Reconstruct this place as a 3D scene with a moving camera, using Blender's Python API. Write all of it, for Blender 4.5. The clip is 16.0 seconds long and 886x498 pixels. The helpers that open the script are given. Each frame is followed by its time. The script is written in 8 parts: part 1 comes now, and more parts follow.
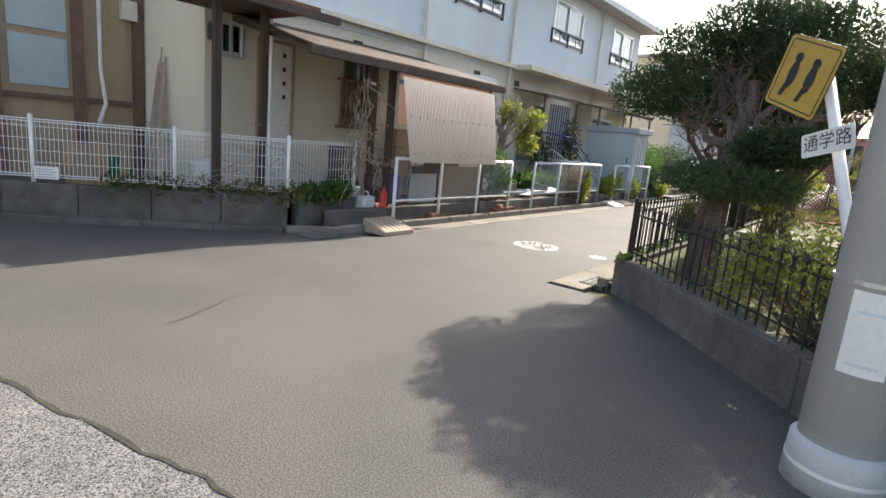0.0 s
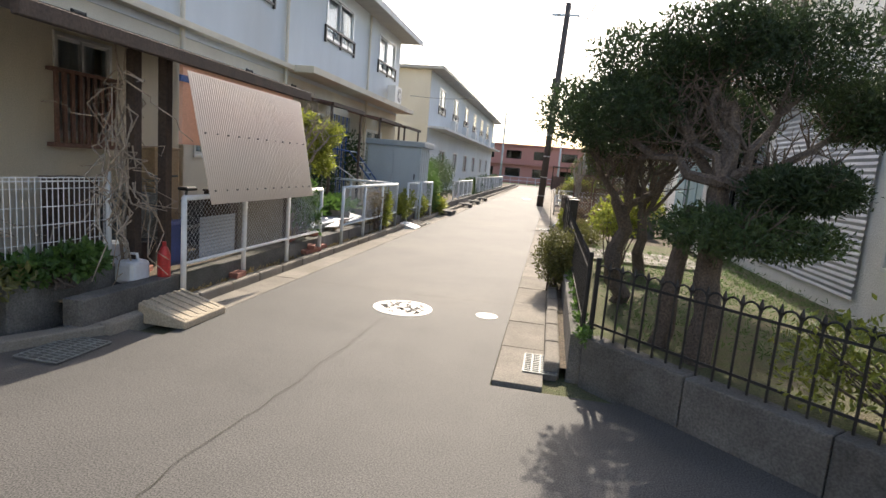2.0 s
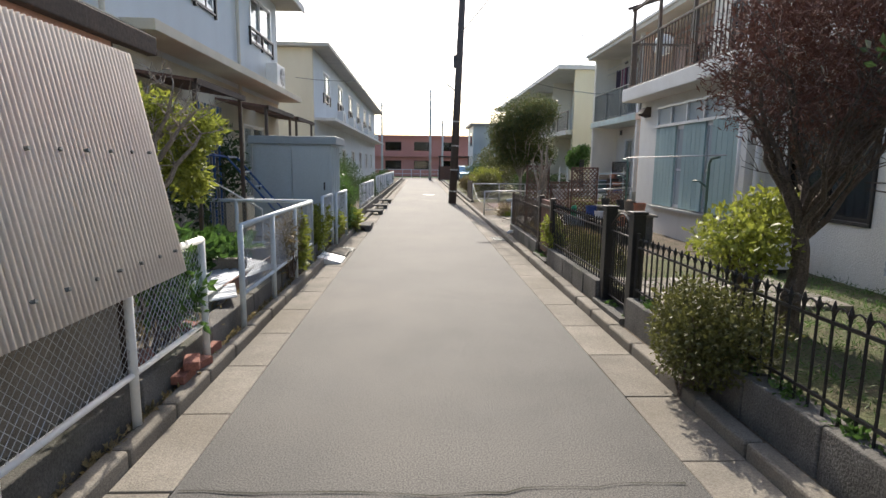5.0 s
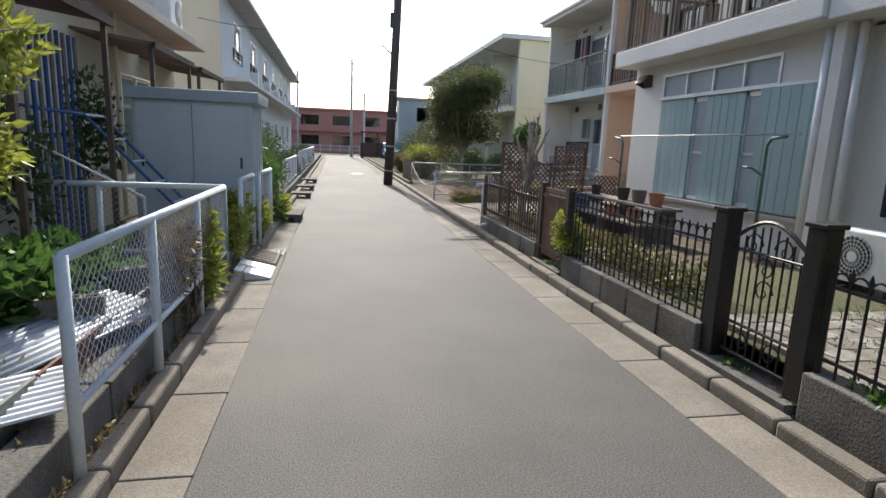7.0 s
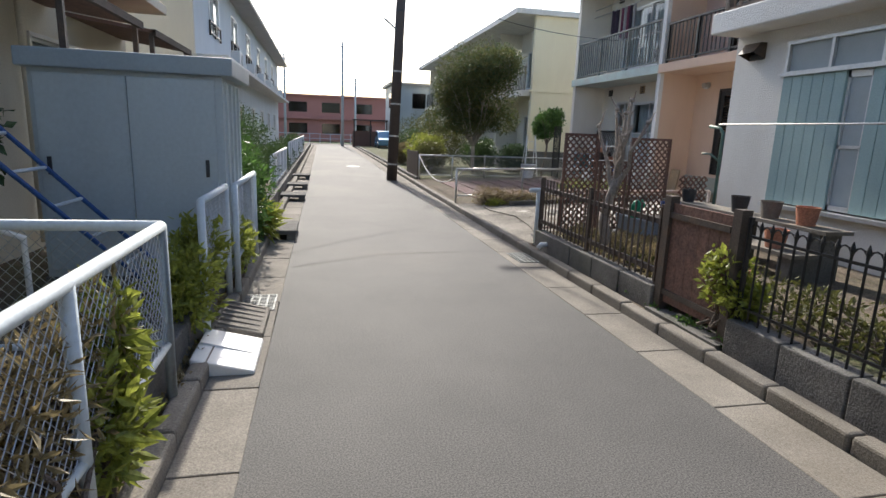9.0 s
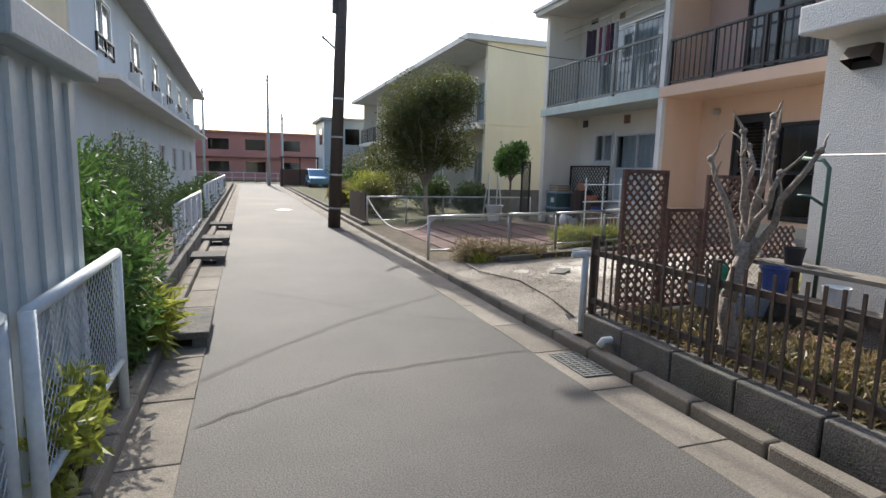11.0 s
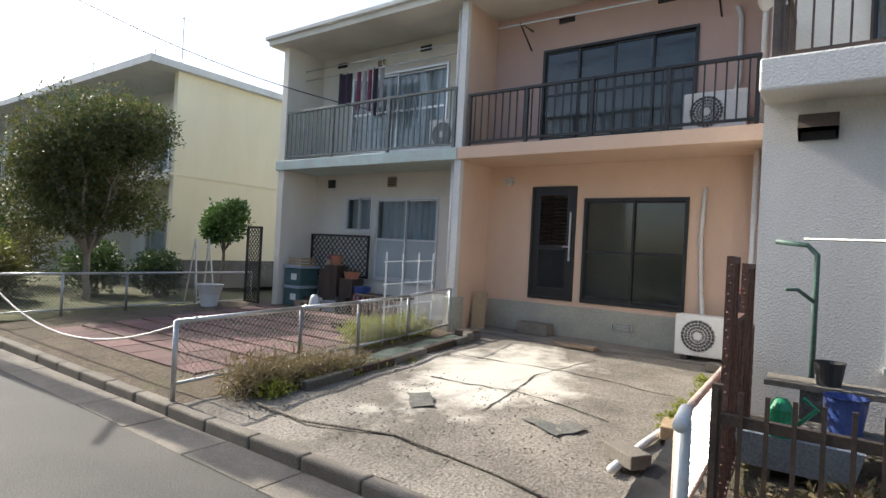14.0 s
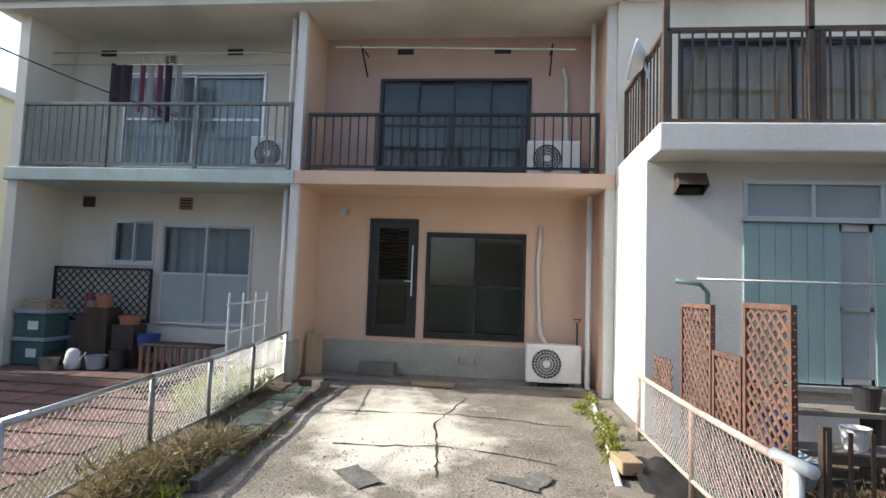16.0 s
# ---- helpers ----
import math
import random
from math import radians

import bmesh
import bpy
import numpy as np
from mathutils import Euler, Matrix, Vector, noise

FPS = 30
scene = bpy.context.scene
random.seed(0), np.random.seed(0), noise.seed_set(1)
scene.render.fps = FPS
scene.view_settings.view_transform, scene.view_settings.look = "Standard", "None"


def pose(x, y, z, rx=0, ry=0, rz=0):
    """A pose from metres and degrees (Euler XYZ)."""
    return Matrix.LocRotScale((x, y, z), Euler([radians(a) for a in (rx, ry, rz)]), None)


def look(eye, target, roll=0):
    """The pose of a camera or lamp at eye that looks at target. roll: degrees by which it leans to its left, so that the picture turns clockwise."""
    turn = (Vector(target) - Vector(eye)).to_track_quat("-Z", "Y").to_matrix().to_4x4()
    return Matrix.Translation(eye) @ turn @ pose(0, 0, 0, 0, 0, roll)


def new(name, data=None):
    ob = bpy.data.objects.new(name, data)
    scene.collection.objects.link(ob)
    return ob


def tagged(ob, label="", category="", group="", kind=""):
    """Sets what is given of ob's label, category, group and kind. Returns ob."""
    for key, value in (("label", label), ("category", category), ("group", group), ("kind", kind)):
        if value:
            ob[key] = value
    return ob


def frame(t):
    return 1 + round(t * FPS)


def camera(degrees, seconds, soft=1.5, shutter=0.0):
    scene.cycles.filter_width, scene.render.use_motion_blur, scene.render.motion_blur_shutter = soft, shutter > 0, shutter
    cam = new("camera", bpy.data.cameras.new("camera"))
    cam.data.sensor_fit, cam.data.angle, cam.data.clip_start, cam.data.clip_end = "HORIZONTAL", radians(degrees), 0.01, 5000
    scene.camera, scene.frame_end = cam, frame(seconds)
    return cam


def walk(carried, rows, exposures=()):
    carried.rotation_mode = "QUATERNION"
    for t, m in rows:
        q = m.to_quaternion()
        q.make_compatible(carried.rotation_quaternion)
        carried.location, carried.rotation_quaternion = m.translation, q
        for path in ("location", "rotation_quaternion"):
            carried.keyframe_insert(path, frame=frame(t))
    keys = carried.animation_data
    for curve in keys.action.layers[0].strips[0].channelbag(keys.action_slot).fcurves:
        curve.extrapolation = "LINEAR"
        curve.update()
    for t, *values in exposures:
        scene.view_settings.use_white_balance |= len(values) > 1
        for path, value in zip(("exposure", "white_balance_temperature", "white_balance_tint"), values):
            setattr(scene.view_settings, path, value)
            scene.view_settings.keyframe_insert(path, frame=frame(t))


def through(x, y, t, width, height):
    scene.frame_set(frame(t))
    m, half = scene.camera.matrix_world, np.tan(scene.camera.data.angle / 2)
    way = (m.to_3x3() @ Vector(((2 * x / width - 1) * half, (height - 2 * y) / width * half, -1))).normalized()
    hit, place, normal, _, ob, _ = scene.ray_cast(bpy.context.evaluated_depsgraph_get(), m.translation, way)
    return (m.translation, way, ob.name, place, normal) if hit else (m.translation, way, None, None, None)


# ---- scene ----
cam = camera(77.2, 16.0)
PATH = [
    (0, (0.304, -0.23, 1.504), (-0.901, 1.314, 1.101), 5.2),
    (0.5, (-0.395, -0.025, 1.515), (-1.264, 1.742, 1.162), 6.1),
    (1, (-0.994, 0.282, 1.554), (-1.611, 2.155, 1.22), 6.1),
    (1.5, (-1.614, 0.671, 1.591), (-2.054, 2.597, 1.276), 5.4),
    (2, (-2.159, 1.186, 1.612), (-2.515, 3.132, 1.313), 4.8),
    (2.5, (-2.672, 1.732, 1.636), (-2.931, 3.694, 1.346), 4.0),
    (3, (-3.057, 2.298, 1.646), (-3.252, 4.27, 1.372), 2.8),
    (3.5, (-3.387, 2.919, 1.66), (-3.527, 4.896, 1.393), 1.6),
    (4, (-3.603, 3.608, 1.674), (-3.673, 5.588, 1.4), 1.8),
    (4.2, (-3.658, 3.907, 1.701), (-3.699, 5.888, 1.425), 1.2),
    (6.3, (-4.467, 6.927, 1.648), (-4.18, 8.875, 1.297), 2.2),
    (6.5, (-4.502, 7.214, 1.641), (-4.186, 9.157, 1.289), 2.0),
    (7, (-4.578, 7.898, 1.597), (-4.193, 9.825, 1.224), 2.3),
    (7.5, (-4.686, 8.623, 1.585), (-4.277, 10.542, 1.195), 2.0),
    (8, (-4.77, 9.266, 1.565), (-4.357, 11.177, 1.146), 2.3),
    (8.2, (-4.794, 9.541, 1.586), (-4.378, 11.451, 1.163), 2.3),
    (10.3, (-4.848, 12.563, 1.643), (-4.371, 14.47, 1.273), 1.5),
    (10.5, (-4.851, 12.88, 1.647), (-4.338, 14.78, 1.288), 1.2),
    (11, (-4.867, 13.632, 1.614), (-4.201, 15.497, 1.334), 1.5),
    (11.5, (-4.868, 14.286, 1.596), (-4.017, 16.083, 1.387), 1.7),
    (12, (-4.835, 14.973, 1.584), (-3.773, 16.661, 1.429), 2.2),
    (12.5, (-4.77, 15.645, 1.613), (-3.516, 17.2, 1.509), 2.6),
    (13, (-4.719, 16.293, 1.623), (-3.316, 17.716, 1.553), 2.9),
    (13.5, (-4.738, 16.972, 1.622), (-3.204, 18.254, 1.595), 3.0),
    (14, (-4.736, 17.587, 1.622), (-3.106, 18.745, 1.626), 3.0),
    (14.5, (-4.719, 18.184, 1.65), (-2.979, 19.168, 1.679), 2.8),
    (15, (-4.772, 18.725, 1.643), (-2.901, 19.429, 1.7), 2.7),
    (15.5, (-4.772, 19.181, 1.697), (-2.824, 19.627, 1.766), 2.3),
    (16, (-4.91, 19.72, 1.701), (-2.927, 19.933, 1.839), 2.0),
]
EXPOSURES = [(0, 1.4, 6750, 11), (1.5, 1.2, 6900, 13), (3.5, 0.88, 6800, 12), (6.5, 0.75, 6300, 11), (10.5, 0.72, 6250, 11), (12, 0.75, 6350, 11), (14, 0.88, 6400, 10), (16, 0.85, 6300, 9)]
walk(cam, [(t, look(eye, target, roll)) for t, eye, target, roll in PATH], EXPOSURES)
# ---- world, sun, exposure ----
SUN_AZ, SUN_EL = radians(-1.5), radians(37.0)
world = bpy.data.worlds.new("world")
scene.world = world
world.use_nodes = True
_sky = world.node_tree.nodes.new("ShaderNodeTexSky")
_sky.sky_type, _sky.sun_disc = "NISHITA", False
_sky.sun_elevation, _sky.sun_rotation = SUN_EL, SUN_AZ
_sky.dust_density = 2.5
_bg = world.node_tree.nodes["Background"]
_bg.inputs["Strength"].default_value = 0.15
world.node_tree.links.new(_sky.outputs[0], _bg.inputs["Color"])
_sd = bpy.data.lights.new("sun", "SUN")
_sd.energy, _sd.angle, _sd.color = 3.8, radians(0.55), (1.0, 0.93, 0.81)
sun = new("sun", _sd)
sun.matrix_world = look((math.sin(SUN_AZ) * 40, math.cos(SUN_AZ) * 40, math.tan(SUN_EL) * 40), (0, 0, 0))


# ---- materials ----
def mat(name, a, b=None, rough=0.85, metal=0.0, scale=3.0, bump=0.15, fine=60.0, spread=0.5, grain=0.25, rand=0.0, streak=(1, 1, 1), dirt=None, spec=0.5, band=0.2):
    """a, b: the two base colours that a broad noise mixes; fine: the grain's scale; dirt: a third colour in patches."""
    m = bpy.data.materials.new(name)
    m.use_nodes = True
    nt = m.node_tree
    N, L = nt.nodes, nt.links
    bs = N["Principled BSDF"]
    b = b or tuple(c * 0.75 for c in a)
    geo = N.new("ShaderNodeNewGeometry")
    mp = N.new("ShaderNodeMapping")
    mp.inputs["Scale"].default_value = streak
    L.new(geo.outputs["Position"], mp.inputs["Vector"])
    n1 = N.new("ShaderNodeTexNoise")
    n1.inputs["Scale"].default_value, n1.inputs["Detail"].default_value, n1.inputs["Roughness"].default_value = scale, 6, 0.65
    L.new(mp.outputs[0], n1.inputs["Vector"])
    r1 = N.new("ShaderNodeMapRange")
    r1.inputs[1].default_value, r1.inputs[2].default_value = 0.5 - spread * 0.4, 0.5 + spread * 0.4
    L.new(n1.outputs[0], r1.inputs[0])
    mx = N.new("ShaderNodeMix")
    mx.data_type = "RGBA"
    mx.inputs[6].default_value, mx.inputs[7].default_value = (*a, 1), (*b, 1)
    L.new(r1.outputs[0], mx.inputs[0])
    col = mx.outputs[2]
    if dirt:
        n3 = N.new("ShaderNodeTexNoise")
        n3.inputs["Scale"].default_value, n3.inputs["Detail"].default_value = scale * 0.35, 8
        L.new(mp.outputs[0], n3.inputs["Vector"])
        r3 = N.new("ShaderNodeMapRange")
        r3.inputs[1].default_value, r3.inputs[2].default_value, r3.inputs[4].default_value = 0.52, 0.72, 0.8
        L.new(n3.outputs[0], r3.inputs[0])
        m3 = N.new("ShaderNodeMix")
        m3.data_type = "RGBA"
        m3.inputs[7].default_value = (*dirt, 1)
        L.new(r3.outputs[0], m3.inputs[0])
        L.new(col, m3.inputs[6])
        col = m3.outputs[2]
    n2 = N.new("ShaderNodeTexNoise")
    n2.inputs["Scale"].default_value, n2.inputs["Detail"].default_value = fine, 4
    L.new(geo.outputs["Position"], n2.inputs["Vector"])
    r2 = N.new("ShaderNodeMapRange")
    r2.inputs[1].default_value, r2.inputs[2].default_value = 0.5 - band, 0.5 + band
    r2.inputs[3].default_value, r2.inputs[4].default_value = 1 - grain, 1 + grain
    L.new(n2.outputs[0], r2.inputs[0])
    val = r2.outputs[0]
    if rand:
        oi = N.new("ShaderNodeObjectInfo")
        r4 = N.new("ShaderNodeMapRange")
        r4.inputs[3].default_value, r4.inputs[4].default_value = 1 - rand, 1 + rand
        L.new(oi.outputs["Random"], r4.inputs[0])
        mu = N.new("ShaderNodeMath")
        mu.operation = "MULTIPLY"
        L.new(val, mu.inputs[0])
        L.new(r4.outputs[0], mu.inputs[1])
        val = mu.outputs[0]
    vm = N.new("ShaderNodeVectorMath")
    vm.operation = "SCALE"
    L.new(col, vm.inputs[0])
    L.new(val, vm.inputs["Scale"])
    L.new(vm.outputs[0], bs.inputs["Base Color"])
    bs.inputs["Roughness"].default_value, bs.inputs["Metallic"].default_value = rough, metal
    bs.inputs["Specular IOR Level"].default_value = spec
    if bump:
        bp = N.new("ShaderNodeBump")
        bp.inputs["Strength"].default_value, bp.inputs["Distance"].default_value = bump, 0.02
        L.new(n2.outputs[0], bp.inputs["Height"])
        L.new(bp.outputs[0], bs.inputs["Normal"])
    return m


def leafmat(name, a, b, through=0.35):
    m = mat(name, a, b, rough=0.5, scale=9, bump=0, fine=35, grain=0.45, spread=0.6)
    nt = m.node_tree
    bs, out = nt.nodes["Principled BSDF"], nt.nodes["Material Output"]
    tr = nt.nodes.new("ShaderNodeBsdfTranslucent")
    nt.links.new(bs.inputs["Base Color"].links[0].from_socket, tr.inputs["Color"])
    ms = nt.nodes.new("ShaderNodeMixShader")
    ms.inputs[0].default_value = through
    nt.links.new(bs.outputs[0], ms.inputs[1])
    nt.links.new(tr.outputs[0], ms.inputs[2])
    nt.links.new(ms.outputs[0], out.inputs["Surface"])
    return m


def glassmat(name, tint, rough=0.03):
    m = bpy.data.materials.new(name)
    m.use_nodes = True
    nt = m.node_tree
    bs, out = nt.nodes["Principled BSDF"], nt.nodes["Material Output"]
    bs.inputs["Base Color"].default_value = (*tint, 1)
    bs.inputs["Roughness"].default_value, bs.inputs["Transmission Weight"].default_value, bs.inputs["IOR"].default_value = rough, 1.0, 1.45
    return m


ASPHALT = mat("asphalt", (0.058, 0.056, 0.052), (0.083, 0.079, 0.073), 0.8, scale=0.9, fine=110, grain=0.6, bump=0.06, dirt=(0.108, 0.098, 0.085), band=0.13)
ASPHALT_OLD = mat("old asphalt", (0.10, 0.098, 0.095), (0.16, 0.155, 0.15), 0.92, scale=2.5, fine=120, grain=0.9, bump=0.35, band=0.14)
CRACK = mat("crack fill", (0.03, 0.028, 0.024), (0.05, 0.05, 0.03), 1.0, fine=40)
CONC = mat("concrete", (0.245, 0.22, 0.183), (0.16, 0.143, 0.118), 0.92, scale=2.2, fine=90, grain=0.25, bump=0.35, rand=0.12, dirt=(0.15, 0.13, 0.1))
CONC_DARK = mat("stained concrete", (0.17, 0.16, 0.145), (0.085, 0.08, 0.072), 0.95, scale=3, fine=70, grain=0.3, bump=0.45, rand=0.15, dirt=(0.05, 0.055, 0.035))
SOIL = mat("soil", (0.15, 0.115, 0.08), (0.075, 0.06, 0.042), 1.0, scale=5, fine=45, grain=0.5, bump=0.9, dirt=(0.10, 0.095, 0.045))
GRASS_SOIL = mat("grassy ground", (0.075, 0.1, 0.032), (0.12, 0.1, 0.06), 1.0, scale=4, fine=60, grain=0.5, bump=0.9)
MUD = mat("bare drive", (0.27, 0.245, 0.205), (0.12, 0.105, 0.085), 0.96, scale=1.5, fine=45, grain=0.5, bump=0.8, dirt=(0.58, 0.545, 0.47))
FOUND = mat("pale foundation concrete", (0.44, 0.43, 0.36), (0.33, 0.33, 0.28), 0.92, scale=2.5, fine=60, grain=0.2, bump=0.3, dirt=(0.28, 0.27, 0.22))
DRIVE = mat("silted sunlit drive", (0.25, 0.225, 0.19), (0.13, 0.115, 0.092), 0.96, scale=1.8, fine=45, grain=0.45, bump=0.8, dirt=(0.34, 0.31, 0.26))
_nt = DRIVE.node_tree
# Pale noisy ellipse: silt plus the drive's sunlit patch put into the colour.
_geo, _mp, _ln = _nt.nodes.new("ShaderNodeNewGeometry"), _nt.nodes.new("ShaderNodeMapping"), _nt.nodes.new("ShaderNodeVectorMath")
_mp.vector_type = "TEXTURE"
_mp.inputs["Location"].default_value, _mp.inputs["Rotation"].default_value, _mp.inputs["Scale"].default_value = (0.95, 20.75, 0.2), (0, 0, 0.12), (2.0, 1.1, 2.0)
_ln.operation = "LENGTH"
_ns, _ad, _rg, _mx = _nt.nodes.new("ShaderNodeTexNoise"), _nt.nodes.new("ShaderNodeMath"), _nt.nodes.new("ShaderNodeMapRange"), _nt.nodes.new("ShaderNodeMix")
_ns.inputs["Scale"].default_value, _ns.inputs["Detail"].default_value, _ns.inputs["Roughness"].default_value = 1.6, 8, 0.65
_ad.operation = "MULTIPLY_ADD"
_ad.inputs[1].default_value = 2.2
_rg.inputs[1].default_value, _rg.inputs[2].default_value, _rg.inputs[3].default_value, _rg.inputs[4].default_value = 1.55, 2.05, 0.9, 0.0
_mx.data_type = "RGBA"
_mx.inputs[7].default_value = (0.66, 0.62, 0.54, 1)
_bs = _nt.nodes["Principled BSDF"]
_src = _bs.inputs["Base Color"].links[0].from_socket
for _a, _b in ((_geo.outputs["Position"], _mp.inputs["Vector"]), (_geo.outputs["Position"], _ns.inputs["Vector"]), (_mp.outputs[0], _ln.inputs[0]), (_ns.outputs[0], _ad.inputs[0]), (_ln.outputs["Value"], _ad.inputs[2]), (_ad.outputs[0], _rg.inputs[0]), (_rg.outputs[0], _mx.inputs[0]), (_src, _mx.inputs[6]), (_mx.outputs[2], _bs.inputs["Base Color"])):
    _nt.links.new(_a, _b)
SHEETING = mat("worn weed sheet", (0.09, 0.1, 0.09), (0.16, 0.155, 0.14), 0.8, scale=3, fine=30, grain=0.3, bump=0.5, dirt=(0.2, 0.18, 0.15))
REDPAVE = mat("red paving", (0.19, 0.098, 0.09), (0.125, 0.08, 0.076), 0.9, scale=3, fine=60, rand=0.25, bump=0.4)
WHITEWALL = mat("white render", (0.76, 0.75, 0.71), (0.66, 0.645, 0.6), 0.9, scale=1.2, fine=55, grain=0.06, bump=0.55, streak=(1, 1, 0.35), dirt=(0.6, 0.575, 0.52))
BLUEWALL = mat("pale blue paint", (0.66, 0.70, 0.72), (0.58, 0.62, 0.64), 0.85, scale=1.0, fine=70, grain=0.05, bump=0.25, streak=(1, 1, 0.3), dirt=(0.5, 0.52, 0.52))
CREAM = mat("cream render", (0.70, 0.65, 0.53), (0.6, 0.55, 0.44), 0.9, scale=1.1, fine=60, grain=0.07, bump=0.4, streak=(1, 1, 0.3), dirt=(0.48, 0.44, 0.36))
YELLOWWALL = mat("yellow render", (0.80, 0.74, 0.54), (0.72, 0.65, 0.46), 0.9, scale=0.8, fine=60, grain=0.06, bump=0.3, streak=(1, 1, 0.3), dirt=(0.62, 0.55, 0.4))
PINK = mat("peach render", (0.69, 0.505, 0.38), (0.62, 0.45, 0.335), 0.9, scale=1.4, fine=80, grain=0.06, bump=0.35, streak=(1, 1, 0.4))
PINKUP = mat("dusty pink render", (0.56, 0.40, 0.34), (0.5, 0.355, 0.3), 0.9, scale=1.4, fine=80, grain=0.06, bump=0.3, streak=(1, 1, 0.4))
GREYWALL = mat("grey cream render", (0.74, 0.71, 0.63), (0.66, 0.63, 0.56), 0.9, scale=1.2, fine=70, grain=0.06, bump=0.35, streak=(1, 1, 0.35), dirt=(0.5, 0.47, 0.4))
BRICKPINK = mat("salmon far wall", (0.50, 0.23, 0.19), (0.44, 0.2, 0.165), 0.9, scale=0.5, fine=12, grain=0.1, bump=0.1)
ROOF = mat("roof metal", (0.42, 0.4, 0.36), (0.33, 0.31, 0.28), 0.6, scale=2, fine=40, grain=0.1)
FASCIA = mat("pale fascia", (0.72, 0.72, 0.70), (0.58, 0.57, 0.54), 0.8, scale=2.5, fine=40, grain=0.1, streak=(1, 1, 0.3))
MINT = mat("mint painted edge", (0.50, 0.62, 0.58), (0.46, 0.5, 0.46), 0.8, scale=3, fine=40, grain=0.1)
SHEDMAT = mat("grey blue steel", (0.50, 0.56, 0.58), (0.44, 0.495, 0.515), 0.45, scale=1.5, fine=30, grain=0.05, bump=0.03, streak=(1, 1, 0.2))
SHEDTOP = mat("shed roof steel", (0.36, 0.42, 0.45), (0.3, 0.35, 0.38), 0.5, scale=2, fine=30, grain=0.05)
WOODDARK = mat("dark brown timber", (0.075, 0.05, 0.036), (0.045, 0.032, 0.025), 0.8, scale=6, fine=40, grain=0.3, streak=(1, 1, 0.15))
WOODTAN = mat("tan board", (0.42, 0.31, 0.19), (0.33, 0.24, 0.15), 0.8, scale=3, fine=50, grain=0.2, streak=(1, 1, 0.2))
LATTICE = mat("red brown lattice wood", (0.20, 0.105, 0.075), (0.12, 0.07, 0.055), 0.85, scale=8, fine=50, grain=0.35, rand=0.2)
BLACKIRON = mat("black iron", (0.018, 0.018, 0.02), (0.03, 0.028, 0.026), 0.45, metal=0.3, scale=9, fine=60, grain=0.2, bump=0.05)
BROWNIRON = mat("brown metal fence", (0.085, 0.062, 0.048), (0.06, 0.045, 0.036), 0.6, scale=9, fine=60, grain=0.25, dirt=(0.14, 0.075, 0.04))
GREENPIPE = mat("green painted pipe", (0.11, 0.19, 0.15), (0.08, 0.14, 0.11), 0.5, scale=8, fine=40)
WHITEPAINT = mat("white painted steel", (0.80, 0.80, 0.78), (0.68, 0.67, 0.64), 0.5, scale=5, fine=40, grain=0.06, bump=0.03)
PALEBLUEPIPE = mat("pale blue pipe", (0.62, 0.68, 0.70), (0.52, 0.57, 0.6), 0.5, scale=5, fine=40, grain=0.08)
GALV = mat("galvanised wire", (0.55, 0.56, 0.56), (0.42, 0.42, 0.41), 0.4, metal=0.7, scale=6, fine=50, grain=0.15, bump=0)
RUSTY = mat("rusty pipe", (0.46, 0.32, 0.25), (0.6, 0.52, 0.46), 0.8, scale=9, fine=60)
ALU = mat("aluminium", (0.70, 0.71, 0.71), (0.62, 0.63, 0.63), 0.35, metal=0.6, scale=4, fine=30, grain=0.05, bump=0)
BLACKALU = mat("dark bronze frame", (0.02, 0.02, 0.021), (0.028, 0.026, 0.025), 0.4, metal=0.2, bump=0)
GREYIRON = mat("weathered balcony steel", (0.20, 0.22, 0.21), (0.13, 0.13, 0.12), 0.6, metal=0.2, scale=7, fine=50)
TEALSHUT = mat("pale teal shutter board", (0.33, 0.46, 0.45), (0.27, 0.385, 0.38), 0.6, scale=2, fine=50, grain=0.08, bump=0.08, rand=0.06, streak=(1, 1, 0.2))
GLASS = glassmat("window glass", (0.75, 0.82, 0.85))
GLASSDARK = glassmat("smoked glass", (0.25, 0.27, 0.29))
FROST = mat("frosted glass", (0.42, 0.47, 0.48), (0.36, 0.41, 0.42), 0.25, bump=0.02, grain=0.03)
CURTAIN = mat("pale curtain", (0.62, 0.64, 0.64), (0.5, 0.52, 0.53), 0.9, scale=2, fine=30, grain=0.05, bump=0)
# Dark surface colour stands in for the unlit interiors behind the windows.
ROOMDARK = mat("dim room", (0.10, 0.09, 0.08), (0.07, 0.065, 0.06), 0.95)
PLASTICSHEET = mat("corrugated plastic sheet", (0.84, 0.81, 0.76), (0.74, 0.71, 0.67), 0.75, scale=2.5, fine=60, grain=0.1, bump=0.05, streak=(1, 1, 0.3), dirt=(0.56, 0.5, 0.42), spec=0.2)
_nt = PLASTICSHEET.node_tree
_tp, _tl, _m1, _m2 = _nt.nodes.new("ShaderNodeBsdfTransparent"), _nt.nodes.new("ShaderNodeBsdfTranslucent"), _nt.nodes.new("ShaderNodeMixShader"), _nt.nodes.new("ShaderNodeMixShader")
_m1.inputs[0].default_value, _m2.inputs[0].default_value = 0.6, 0.2
_tl.inputs["Color"].default_value = (0.88, 0.82, 0.76, 1)
_nt.links.new(_nt.nodes["Principled BSDF"].outputs[0], _m1.inputs[1])
_nt.links.new(_tl.outputs[0], _m1.inputs[2])
_nt.links.new(_m1.outputs[0], _m2.inputs[1])
_nt.links.new(_tp.outputs[0], _m2.inputs[2])
